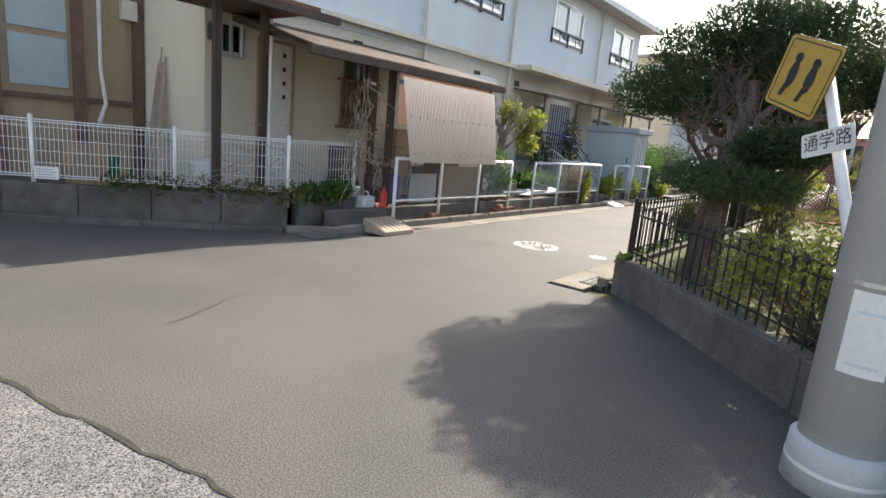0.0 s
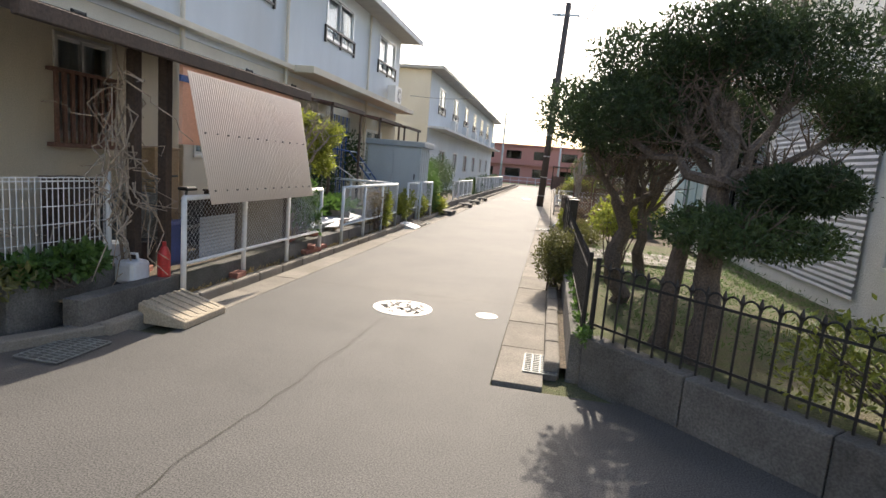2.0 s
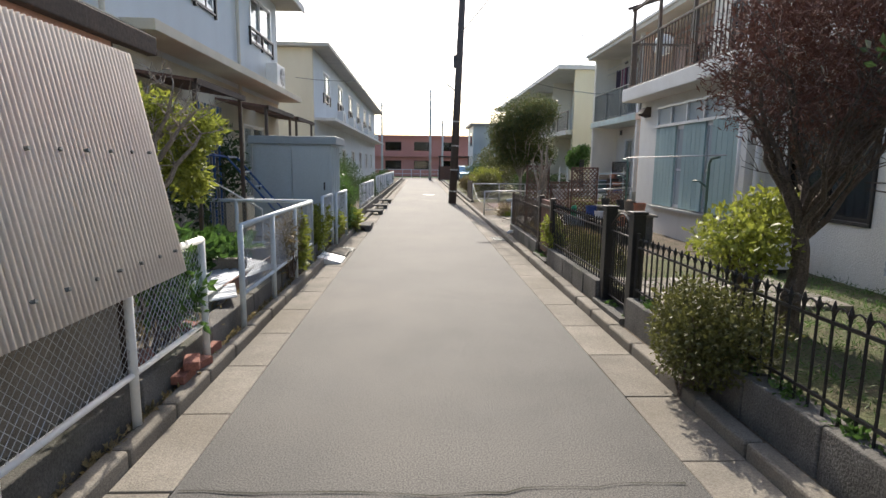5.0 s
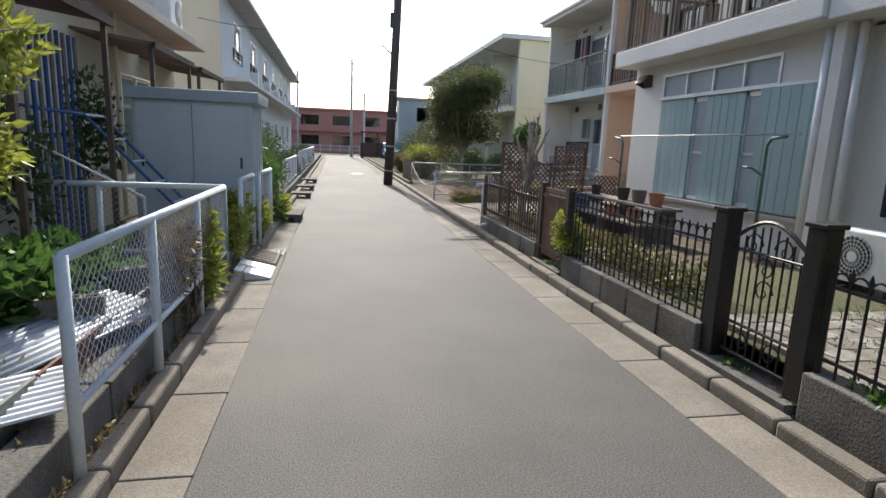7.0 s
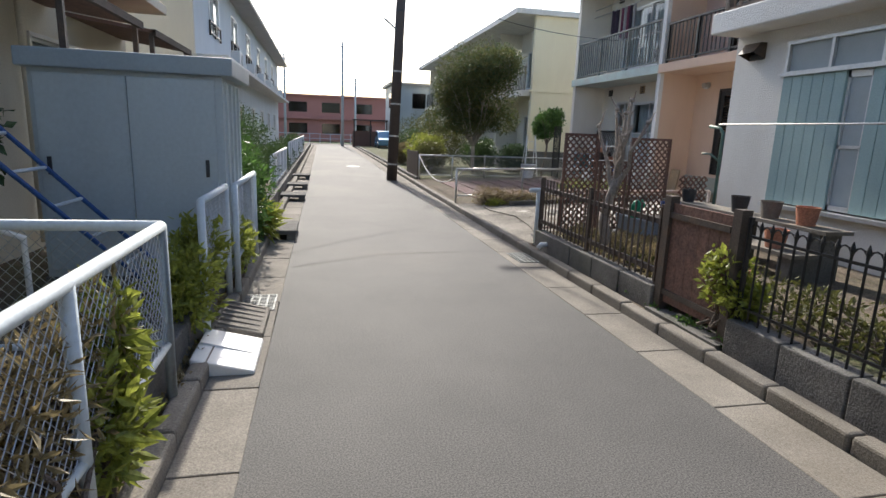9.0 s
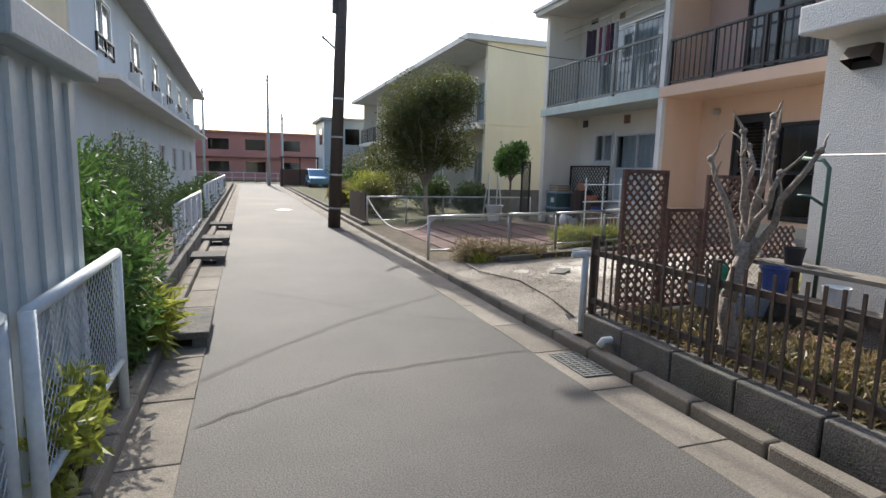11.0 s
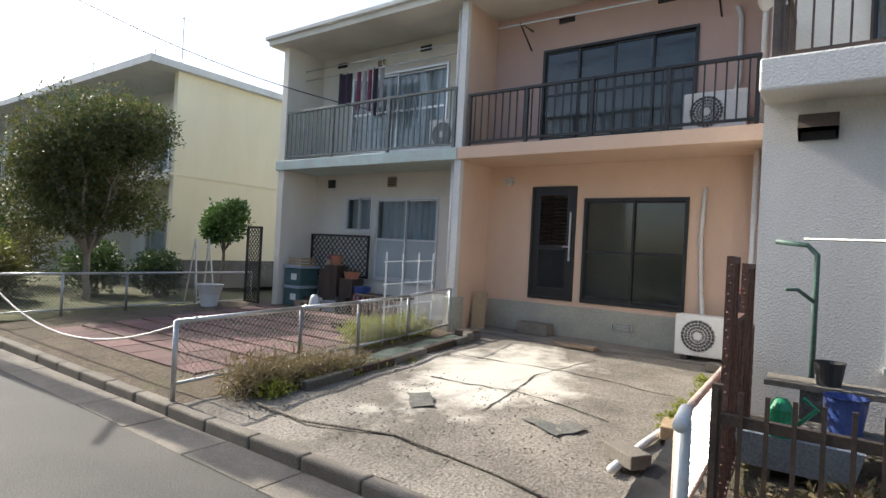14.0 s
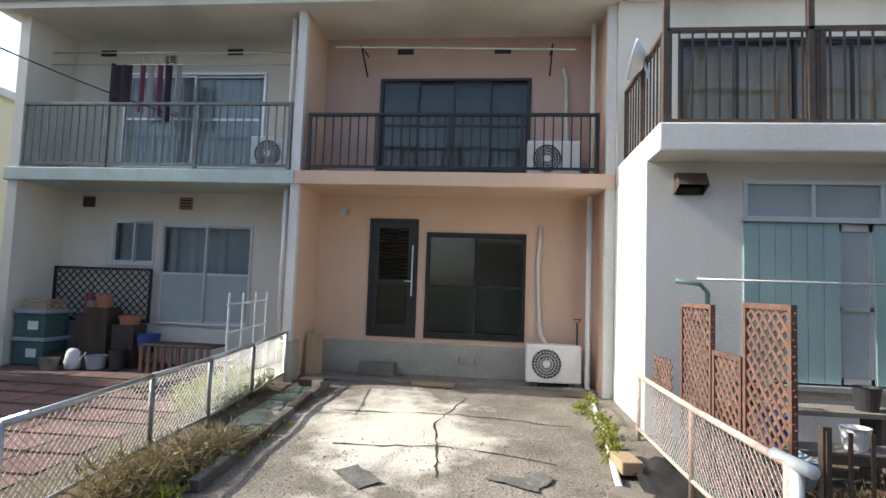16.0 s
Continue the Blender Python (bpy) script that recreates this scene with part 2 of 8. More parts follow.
_nt.links.new(_m2.outputs[0], _nt.nodes["Material Output"].inputs["Surface"])
ORANGEBLIND = mat("faded orange cloth", (0.72, 0.42, 0.30), (0.64, 0.38, 0.28), 0.9, fine=60, grain=0.08)
BLUEPAINT = mat("blue painted tube", (0.04, 0.11, 0.32), (0.03, 0.08, 0.22), 0.5, fine=30)
BARK = mat("bark", (0.16, 0.125, 0.10), (0.09, 0.07, 0.056), 0.95, scale=12, fine=60, grain=0.4, bump=0.9, streak=(1, 1, 0.3))
BARKPALE = mat("pale pruned bark", (0.36, 0.31, 0.26), (0.25, 0.21, 0.18), 0.95, scale=9, fine=50, grain=0.3, bump=0.8)
TWIGRED = mat("russet twigs", (0.22, 0.10, 0.07), (0.15, 0.08, 0.06), 0.9, fine=30)
TWIGDRY = mat("dry vine", (0.42, 0.35, 0.27), (0.28, 0.22, 0.17), 0.95, fine=40)
LEAFDARK = leafmat("dark evergreen leaf", (0.045, 0.075, 0.025), (0.025, 0.045, 0.018))
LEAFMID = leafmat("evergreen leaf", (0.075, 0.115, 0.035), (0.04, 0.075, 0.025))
LEAFLIME = leafmat("lime leaf", (0.34, 0.36, 0.06), (0.2, 0.24, 0.045), 0.45)
LEAFGREEN = leafmat("garden leaf", (0.10, 0.19, 0.04), (0.06, 0.12, 0.03), 0.4)
LEAFOLIVE = leafmat("olive leaf", (0.15, 0.15, 0.04), (0.08, 0.085, 0.03), 0.35)
LEAFDRY = leafmat("dry grass", (0.33, 0.26, 0.13), (0.2, 0.16, 0.08), 0.3)
SIGNYEL = mat("sign yellow", (0.48, 0.32, 0.06), (0.42, 0.28, 0.05), 0.5, scale=3, fine=30, grain=0.06, bump=0.02)
SIGNBLACK = mat("sign black", (0.03, 0.03, 0.035), rough=0.5, bump=0)
POLEGREY = mat("concrete pole", (0.50, 0.51, 0.51), (0.43, 0.44, 0.44), 0.85, scale=1.5, fine=80, grain=0.08, bump=0.15, streak=(1, 1, 0.2))
POLEBROWN = mat("brown steel pole", (0.085, 0.065, 0.055), (0.065, 0.05, 0.043), 0.7, scale=3, fine=40, streak=(1, 1, 0.2))
TERRA = mat("terracotta", (0.46, 0.20, 0.12), (0.38, 0.17, 0.1), 0.85, fine=50)
PLASTWHITE = mat("white plastic", (0.72, 0.74, 0.76), (0.62, 0.64, 0.66), 0.4, fine=30, grain=0.05, bump=0)
PLASTGREEN = mat("green plastic", (0.02, 0.30, 0.14), (0.02, 0.22, 0.1), 0.4, bump=0)
PLASTBLUE = mat("blue plastic", (0.05, 0.09, 0.30), (0.04, 0.07, 0.22), 0.4, bump=0)
PLASTBOX = mat("dark teal plastic crate", (0.07, 0.135, 0.135), (0.05, 0.1, 0.1), 0.5, bump=0)
PLASTRED = mat("red enamel", (0.52, 0.04, 0.03), (0.42, 0.03, 0.03), 0.4, bump=0)
PLASTGREY = mat("grey blue plastic", (0.33, 0.38, 0.43), (0.27, 0.31, 0.35), 0.5, bump=0)
PLASTDARK = mat("dark plastic", (0.03, 0.03, 0.035), (0.045, 0.045, 0.045), 0.5, bump=0)
CLOTHDARK = mat("dark cloth", (0.035, 0.028, 0.04), (0.06, 0.035, 0.05), 0.95, fine=60)
CLOTHPINK = mat("plum cloth", (0.25, 0.07, 0.12), (0.2, 0.06, 0.1), 0.95, fine=60)
CLOTHGREY = mat("grey cloth", (0.4, 0.38, 0.37), (0.32, 0.3, 0.3), 0.95, fine=60)
BRICK = mat("red brick", (0.30, 0.12, 0.085), (0.22, 0.095, 0.07), 0.9, fine=60, grain=0.25, rand=0.2)
COVERMAT = mat("pale manhole iron", (0.62, 0.61, 0.58), (0.5, 0.49, 0.46), 0.55, metal=0.3, scale=8, fine=60, grain=0.15)
COVERDARK = mat("cover recess", (0.10, 0.095, 0.09), rough=0.9)
STONE = mat("garden stone", (0.36, 0.34, 0.31), (0.24, 0.22, 0.2), 0.95, scale=6, fine=50, grain=0.3, bump=0.7)
SILVER = mat("corrugated galvanised siding", (0.38, 0.41, 0.45), (0.31, 0.34, 0.38), 0.5, metal=0.25, scale=3, fine=40, grain=0.08, bump=0, streak=(1, 1, 0.3))
CARBLUE = mat("light blue car paint", (0.22, 0.38, 0.52), (0.2, 0.35, 0.48), 0.25, metal=0.3, bump=0, grain=0.02)


# ---- mesh building ----
class MB:
    def __init__(self):
        self.v, self.f = [], []

    def add(self, vs, fs):
        o = len(self.v)
        self.v += [tuple(p) for p in vs]
        self.f += [tuple(i + o for i in q) for q in fs]
        return self

    def box(self, x0, x1, y0, y1, z0, z1, m=None):
        vs = [Vector((x, y, z)) for z in (z0, z1) for y in (y0, y1) for x in (x0, x1)]
        if m is not None:
            vs = [m @ p for p in vs]
        return self.add(vs, [(0, 2, 3, 1), (4, 5, 7, 6), (0, 1, 5, 4), (2, 6, 7, 3), (0, 4, 6, 2), (1, 3, 7, 5)])

    def cyl(self, p, q, r, r2=None, n=8, caps=True):
        return self.tube([p, q], [r, r if r2 is None else r2], n, caps)

    def tube(self, pts, r, n=6, caps=True):
        pts = [Vector(p) for p in pts]
        rs = r if isinstance(r, (list, tuple)) else [r] * len(pts)
        o, k, side = len(self.v), len(pts), None
        for i, p in enumerate(pts):
            d = (pts[min(i + 1, k - 1)] - pts[max(i - 1, 0)])
            d = d.normalized() if d.length > 1e-6 else Vector((0, 0, 1))
            if side is None:
                side = d.orthogonal().normalized()
            side = side - d * side.dot(d)
            side = side.normalized() if side.length > 1e-6 else d.orthogonal().normalized()
            up = d.cross(side)
            for j in range(n):
                a = 2 * math.pi * j / n
                self.v.append(tuple(p + (side * math.cos(a) + up * math.sin(a)) * rs[i]))
        for i in range(k - 1):
            for j in range(n):
                self.f.append((o + i * n + j, o + i * n + (j + 1) % n, o + (i + 1) * n + (j + 1) % n, o + (i + 1) * n + j))
        if caps and n > 2:
            self.f.append(tuple(o + j for j in reversed(range(n))))
            self.f.append(tuple(o + (k - 1) * n + j for j in range(n)))
        return self

    def lathe(self, c, prof, n=18):
        """prof: (radius, height) from the bottom up."""
        o, k = len(self.v), len(prof)
        for r, h in prof:
            for j in range(n):
                a = 2 * math.pi * j / n
                self.v.append((c[0] + r * math.cos(a), c[1] + r * math.sin(a), c[2] + h))
        for i in range(k - 1):
            for j in range(n):
                self.f.append((o + i * n + j, o + i * n + (j + 1) % n, o + (i + 1) * n + (j + 1) % n, o + (i + 1) * n + j))
        self.f.append(tuple(o + j for j in reversed(range(n))))
        self.f.append(tuple(o + (k - 1) * n + j for j in range(n)))
        return self

    def prism(self, poly, z0, z1):
        n = len(poly)
        return self.add([(x, y, z0) for x, y in poly] + [(x, y, z1) for x, y in poly],
                        [tuple(reversed(range(n))), tuple(range(n, 2 * n))] + [(i, (i + 1) % n, n + (i + 1) % n, n + i) for i in range(n)])

    def obj(self, name, material, parent=None, at=None, smooth=False, bevel=0.0):
        o = Vector(parent.location if parent is not None else (at or (0, 0, 0)))
        if parent is not None and parent.parent is not None:
            o = o + parent.parent.location
        me = bpy.data.meshes.new(name)
        me.from_pydata([tuple(Vector(p) - o) for p in self.v], [], self.f)
        me.materials.append(material)
        if smooth:
            me.polygons.foreach_set("use_smooth", [True] * len(me.polygons))
        ob = new(name, me)
        if parent is not None:
            ob.parent = parent
        else:
            ob.location = o
        if bevel:
            bv = ob.modifiers.new("edge", "BEVEL")
            bv.width, bv.segments, bv.limit_method = bevel, 2, "ANGLE"
        return ob


def thing(name, at, label, category, group="", kind=""):
    e = new(name)
    e.empty_display_size = 0.1
    e.location = at
    return tagged(e, label, category, group, kind)


def rnd(a, b):
    return random.uniform(a, b)


# ---- ground, road, kerbs ----
ROAD_L, ROAD_R = -5.23, -2.45


def grid(x0, x1, y0, y1, nx, ny, hf):
    vs = [(x0 + (x1 - x0) * i / nx, y0 + (y1 - y0) * j / ny) for j in range(ny + 1) for i in range(nx + 1)]
    mb = MB()
    mb.add([(x, y, hf(x, y)) for x, y in vs], [(j * (nx + 1) + i, j * (nx + 1) + i + 1, (j + 1) * (nx + 1) + i + 1, (j + 1) * (nx + 1) + i) for j in range(ny) for i in range(nx)])
    return mb


def rough(x, y, amp=0.02, s=1.6):
    return amp * noise.noise(Vector((x * s, y * s, 3.1))) + amp * 0.5 * noise.noise(Vector((x * s * 4, y * s * 4, 7.7)))


tagged(MB().add([(-900, -900, -0.05), (900, -900, -0.05), (900, 1500, -0.05), (-900, 1500, -0.05)], [(0, 1, 2, 3)]).obj("ground", GRASS_SOIL), "open grassy ground reaching the horizon", "ground", kind="structure")
mb = MB()
mb.add([(-26, -14, 0), (14, -14, 0), (14, 5.2, 0), (ROAD_R, 5.2, 0), (ROAD_R, 63, 0), (ROAD_L, 63, 0), (ROAD_L, 5.2, 0), (-26, 5.2, 0)], [tuple(range(8))])
mb.add([(-40, 63, 0), (30, 63, 0), (30, 68, 0), (-40, 68, 0)], [(0, 1, 2, 3)])
tagged(mb.obj("road", ASPHALT), "worn grey asphalt lane with fine cracks", "road", kind="structure")
tagged(MB().add([(-12, -12, 0.004), (2.5, -12, 0.004), (0.69, 1.34, 0.004), (-2.05, 0.76, 0.004), (-2.63, 0.63, 0.004), (-3.22, 0.51, 0.004), (-5.67, -0.01, 0.004), (-9.09, -0.74, 0.004), (-12, -1.24, 0.004)], [tuple(range(9))]).obj("road_patch", ASPHALT_OLD), "older coarse asphalt patch beyond a crack", "road", kind="structure")


def crack(pts, w):
    mb, out = MB(), []
    for (x0, y0), (x1, y1) in zip(pts, pts[1:]):
        k = max(2, int(math.hypot(x1 - x0, y1 - y0) / 0.12))
        out += [(x0 + (x1 - x0) * i / k + rnd(-0.02, 0.02), y0 + (y1 - y0) * i / k + rnd(-0.02, 0.02)) for i in range(k)]
    vs, fs = [], []
    for i, (x, y) in enumerate(out):
        x1, y1 = out[min(i + 1, len(out) - 1)]
        x0, y0 = out[max(i - 1, 0)]
        d = math.hypot(x1 - x0, y1 - y0) or 1
        ww = w * rnd(0.35, 1.2)
        nx, ny = -(y1 - y0) / d * ww, (x1 - x0) / d * ww
        vs += [(x + nx, y + ny, 0.008), (x - nx, y - ny, 0.008)]
        if i:
            fs.append((2 * i - 2, 2 * i - 1, 2 * i + 1, 2 * i))
    return mb.add(vs, fs)


for pts, w in (([(-9.09, -0.74), (-5.67, -0.01), (-3.22, 0.51), (-2.63, 0.63), (-2.05, 0.76), (0.69, 1.34)], 0.014), ([(-6.58, 2.06), (-5.2, 2.15), (-3.82, 2.24), (-3.86, 3.61), (-3.75, 5.2), (-3.7, 6.7)], 0.0025), ([(-3.82, 2.24), (-3.45, 1.44)], 0.006),
               ([(-5.2, 7.75), (-3.9, 7.7), (-2.4, 7.8)], 0.006), ([(-5.2, 17.2), (-4.16, 17.8), (-2.97, 17.96), (-2.35, 18.0)], 0.007), ([(-4.8, 21.1), (-3.4, 19.6), (-2.4, 18.9)], 0.006)):
    tagged(crack(pts, w).obj("road_crack", CRACK), "thin dark crack across the asphalt", "crack", kind="structure")

# gutter slabs, kerbs and low walls in pieces
def run_of(name, label, x0, x1, ys, z0, z1, material, piece, bevel=0.008, jit=0.006):
    e = thing(name, ((x0 + x1) / 2, ys[0], z0), label, "kerb", kind="structure")
    step = ys[2]
    y = ys[0]
    base = MB().box(-(x1 - x0) / 2, (x1 - x0) / 2, 0.006, step - 0.006, 0, z1 - z0).obj(piece, material, bevel=bevel)
    first = True
    i = 0
    while y < ys[1] - 0.05:
        ob = base if first else base.copy()
        if not first:
            scene.collection.objects.link(ob)
        first = False
        ob.parent = e
        ob.location = (rnd(-jit, jit), y - ys[0], rnd(-jit, 0))
        ob.rotation_euler = (0, 0, rnd(-0.006, 0.006))
        y += step
    return e


run_of("gutter_left", "flat pale concrete gutter slabs beside the asphalt", -5.56, -5.232, (5.95, 63, 0.9), -0.1, 0.008, CONC, "slab", 0.006, 0.004)
run_of("gutter_right", "flat grey concrete gutter slabs beside the asphalt", ROAD_R + 0.002, -2.06, (5.3, 63, 0.9), -0.1, 0.006, CONC, "slab", 0.006, 0.003)
run_of("kerb_left", "low worn concrete kerb blocks", -5.68, -5.563, (5.0, 62, 0.6), -0.1, 0.11, CONC, "kerb_block", 0.02)
run_of("kerb_right", "low worn concrete kerb blocks", -2.055, -1.925, (5.65, 62, 0.6), -0.1, 0.1, CONC, "kerb_block", 0.02)
run_of("retaining_wall_left", "dark stained low concrete wall under the fences", -5.92, -5.73, (4.9, 60, 1.2), -0.1, 0.3, CONC_DARK, "wall_block", 0.01)
run_of("retaining_wall_right", "weathered low concrete wall under the iron fence", -1.87, -1.69, (5.62, 10.52, 0.7), -0.1, 0.36, CONC_DARK, "wall_block", 0.012)
run_of("retaining_wall_right", "ribbed low concrete wall under the iron fence", -1.87, -1.69, (11.5, 14.1, 0.52), -0.1, 0.33, CONC_DARK, "wall_block", 0.012)
run_of("retaining_wall_right", "stained low concrete wall under the brown fence", -1.85, -1.69, (15.1, 18.05, 0.59), -0.1, 0.3, CONC_DARK, "wall_block", 0.012)
run_of("retaining_wall_right", "mossy low concrete edge along gardens", -1.87, -1.7, (28.6, 60, 0.9), -0.1, 0.16, CONC_DARK, "wall_block", 0.012)


def wall_run(name, label, p, q, w, z0, z1, material):
    d = (Vector(q) - Vector(p))
    ang = math.degrees(math.atan2(d.y, d.x))
    m = pose(p[0], p[1], 0, 0, 0, ang)
    e = thing(name, (*p, 0), label, "low wall", kind="structure")
    L = d.length
    k = max(1, round(L / 0.9))
    for i in range(k):
        MB().box(L * i / k + 0.004, L * (i + 1) / k - 0.004, -w / 2, w / 2, z0, z1 + rnd(-0.006, 0.004), m).obj("wall_block", material, e, bevel=0.012)
    return e


wall_run("retaining_wall_corner", "dark stained concrete retaining wall at the corner", (-10.6, -0.9), (-6.22, 4.5), 0.2, -0.1, 0.45, CONC_DARK)
wall_run("retaining_wall_corner", "dark stained concrete retaining wall by the entrance", (-6.2, 4.6), (-6.2, 5.75), 0.18, -0.1, 0.42, CONC_DARK)
wall_run("retaining_wall_chamfer", "grey block retaining wall under the iron fence", (-1.72, 5.64), (4.5, -0.58), 0.18, -0.1, 0.36, CONC_DARK)
wall_run("kerb_corner", "worn concrete kerb at the corner", (-10.4, -1.2), (-6.05, 4.3), 0.16, -0.1, 0.07, CONC_DARK)
wall_run("kerb_corner", "worn concrete kerb at the entrance", (-6.05, 4.35), (-5.66, 5.1), 0.16, -0.1, 0.08, CONC)

# yards
def yard(name, label, poly_x0, poly_x1, y0, y1, z, material, n=10, amp=0.03):
    nx, ny = max(4, int((poly_x1 - poly_x0) * n / 2)), max(4, int((y1 - y0) * n / 2))
    return tagged(grid(poly_x0, poly_x1, y0, y1, nx, ny, lambda x, y: z + rough(x, y, amp)).obj(name, material, smooth=True), label, "ground", kind="structure")


yard("yard_left", "bare brown soil with litter behind the fence", -8.0, -5.9, 5.0, 30, 0.22, SOIL, 6)
yard("yard_left_far", "soil behind low wall", -8.0, -5.9, 30, 60, 0.2, SOIL, 2)
yard("trench_left", "dark soil between kerb and wall", -5.74, -5.67, 5.2, 60, 0.05, SOIL, 4)
yard("trench_right", "dark gritty gap between kerb and wall", -1.93, -1.68, 5.66, 60, 0.055, SOIL, 4, 0.02)
tagged(MB().add([(-12, -1.2, 0.36), (-10.4, -0.9, 0.36), (-6.3, 4.5, 0.36), (-6.2, 5.9, 0.3), (-6.2, 6.05, 0.22), (-8.2, 6.05, 0.3), (-12, 6.05, 0.36)], [tuple(range(7))]).obj("yard_corner", SOIL), "dark soil bed behind the mesh fence", "ground", kind="structure")
tagged(MB().add([(-1.7, 5.6, 0.3), (4.5, -0.6, 0.3), (14, -0.6, 0.3), (14, 8, 0.3), (-1.7, 8, 0.3)], [tuple(range(5))]).obj("yard_right", GRASS_SOIL), "patchy lawn behind the iron fence", "ground", kind="structure")
yard("yard_right_near", "patchy lawn and moss behind the iron fence", -1.7, 2.2, 8, 13.6, 0.28, GRASS_SOIL, 6)
yard("yard_right_mid", "leaf-strewn garden soil", -1.7, 1.2, 13.6, 18.2, 0.24, SOIL, 8)


# ---- buildings ----
def wall_x(name, label, xa, xb, y0, y1, z0, z1, holes, material, parent=None):
    """A wall between xa and xb in thickness, with openings (y0, y1, z0, z1) through it."""
    ys = sorted({y0, y1, *[h[0] for h in holes], *[h[1] for h in holes]})
    zs = sorted({z0, z1, *[h[2] for h in holes], *[h[3] for h in holes]})
    mb = MB()
    for a, b in zip(ys, ys[1:]):
        for c, d in zip(zs, zs[1:]):
            if not any(h[0] <= a and b <= h[1] and h[2] <= c and d <= h[3] for h in holes):
                mb.box(xa, xb, a, b, c, d)
    ob = mb.obj(name, material, parent, at=(xa, y0, z0))
    return ob if parent is not None else tagged(ob, label, "wall", kind="structure")


def plain(name, label, x0, x1, y0, y1, z0, z1, material, parent=None, bevel=0.0, cat="wall"):
    ob = MB().box(x0, x1, y0, y1, z0, z1).obj(name, material, parent, at=(x0, y0, z0), bevel=bevel)
    return ob if parent is not None else tagged(ob, label, cat, kind="structure")


def curtain(mb, x, y0, y1, z0, z1, amp=0.02):
    k = max(6, int((y1 - y0) / 0.03))
    vs, fs = [], []
    for i in range(k + 1):
        y = y0 + (y1 - y0) * i / k
        xx = x + amp * math.sin(i * 1.1) + amp * 0.5 * math.sin(i * 0.37)
        vs += [(xx, y, z0), (xx, y, z1)]
        if i:
            fs.append((2 * i - 2, 2 * i, 2 * i + 1, 2 * i - 1))
    return mb.add(vs, fs)


def window(x, s, y0, y1, z0, z1, label, n=2, fm=ALU, gm=GLASS, mid=0.0, cur=True, kind_name="window", fw=0.045, lower=None, curm=None):
    """A window in a wall whose face is at x and looks along s (+1 or -1) in x; n sashes; mid: height of a cross rail."""
    e = thing(kind_name, (x, (y0 + y1) / 2, z0), label, "window", kind="structure")
    X = lambda a, b: (min(x + s * a, x + s * b), max(x + s * a, x + s * b))
    f = MB()
    f.box(*X(-0.10, 0.025), y0, y1, z0, z0 + fw).box(*X(-0.10, 0.025), y0, y1, z1 - fw, z1)
    f.box(*X(-0.10, 0.025), y0, y0 + fw, z0 + fw, z1 - fw).box(*X(-0.10, 0.025), y1 - fw, y1, z0 + fw, z1 - fw)
    f.obj("frame", fm, e, bevel=0.004)
    w = (y1 - y0 - 2 * fw) / n
    for i in range(n):
        a, b = y0 + fw + i * w - 0.012, y0 + fw + (i + 1) * w + 0.012
        dx = -0.035 if i % 2 else -0.07
        sm = MB()
        t = 0.032
        sm.box(*X(dx, dx + 0.028), a, a + t, z0 + fw, z1 - fw).box(*X(dx, dx + 0.028), b - t, b, z0 + fw, z1 - fw)
        sm.box(*X(dx, dx + 0.028), a + t, b - t, z0 + fw, z0 + fw + 0.05).box(*X(dx, dx + 0.028), a + t, b - t, z1 - fw - t, z1 - fw)
        if mid:
            sm.box(*X(dx, dx + 0.028), a + t, b - t, mid - 0.02, mid + 0.02)
        sm.obj("sash", fm, e)
        if lower is not None and mid:
            MB().box(*X(dx + 0.01, dx + 0.016), a + t, b - t, z0 + fw + 0.05, mid - 0.02).obj("lower_pane", lower, e)
            g = MB().box(*X(dx + 0.01, dx + 0.016), a + t, b - t, mid + 0.02, z1 - fw - t).obj("pane", gm, e)
        else:
            g = MB().box(*X(dx + 0.01, dx + 0.016), a + t, b - t, z0 + fw + 0.05, z1 - fw - t).obj("pane", gm, e)
        g.visible_shadow = False
    if cur:
        curtain(MB(), x - s * 0.2, y0 + 0.02, y1 - 0.02, z0 + 0.02, z1 - 0.03).obj("curtain", curm or CURTAIN, e)
    return e


def railing(x, y0, y1, z0, z1, label, material, gap=0.11, posts=3, group="balcony railings", ax="y", deep=0.03):
    e = thing("balcony_railing", (x, (y0 + y1) / 2, z0) if ax == "y" else ((y0 + y1) / 2, x, z0), label, "railing", group)
    B = (lambda a, b, c, d, p, q: MB().box(a, b, c, d, p, q)) if ax == "y" else (lambda a, b, c, d, p, q: MB().box(c, d, a, b, p, q))
    B(x - 0.03, x + 0.03, y0, y1, z1 - 0.045, z1).obj("top_rail", material, e, bevel=0.006)
    B(x - 0.018, x + 0.018, y0, y1, z0 + 0.06, z0 + 0.095).obj("bottom_rail", material, e)
    for i in range(posts):
        y = y0 + 0.03 + (y1 - y0 - 0.06) * i / (posts - 1)
        B(x - 0.025, x + 0.025, y - 0.025, y + 0.025, z0, z1 - 0.045).obj("post", material, e)
    k = int((y1 - y0) / gap)
    first = None
    for i in range(1, k):
        y = y0 + (y1 - y0) * i / k
        if first is None:
            first = B(x - 0.009, x + 0.009, y - 0.009, y + 0.009, z0 + 0.095, z1 - 0.045).obj("bar", material, e)
            fy = y
        else:
            o = first.copy()
            scene.collection.objects.link(o)
            o.location = (0, y - fy, 0) if ax == "y" else (y - fy, 0, 0)
    return e


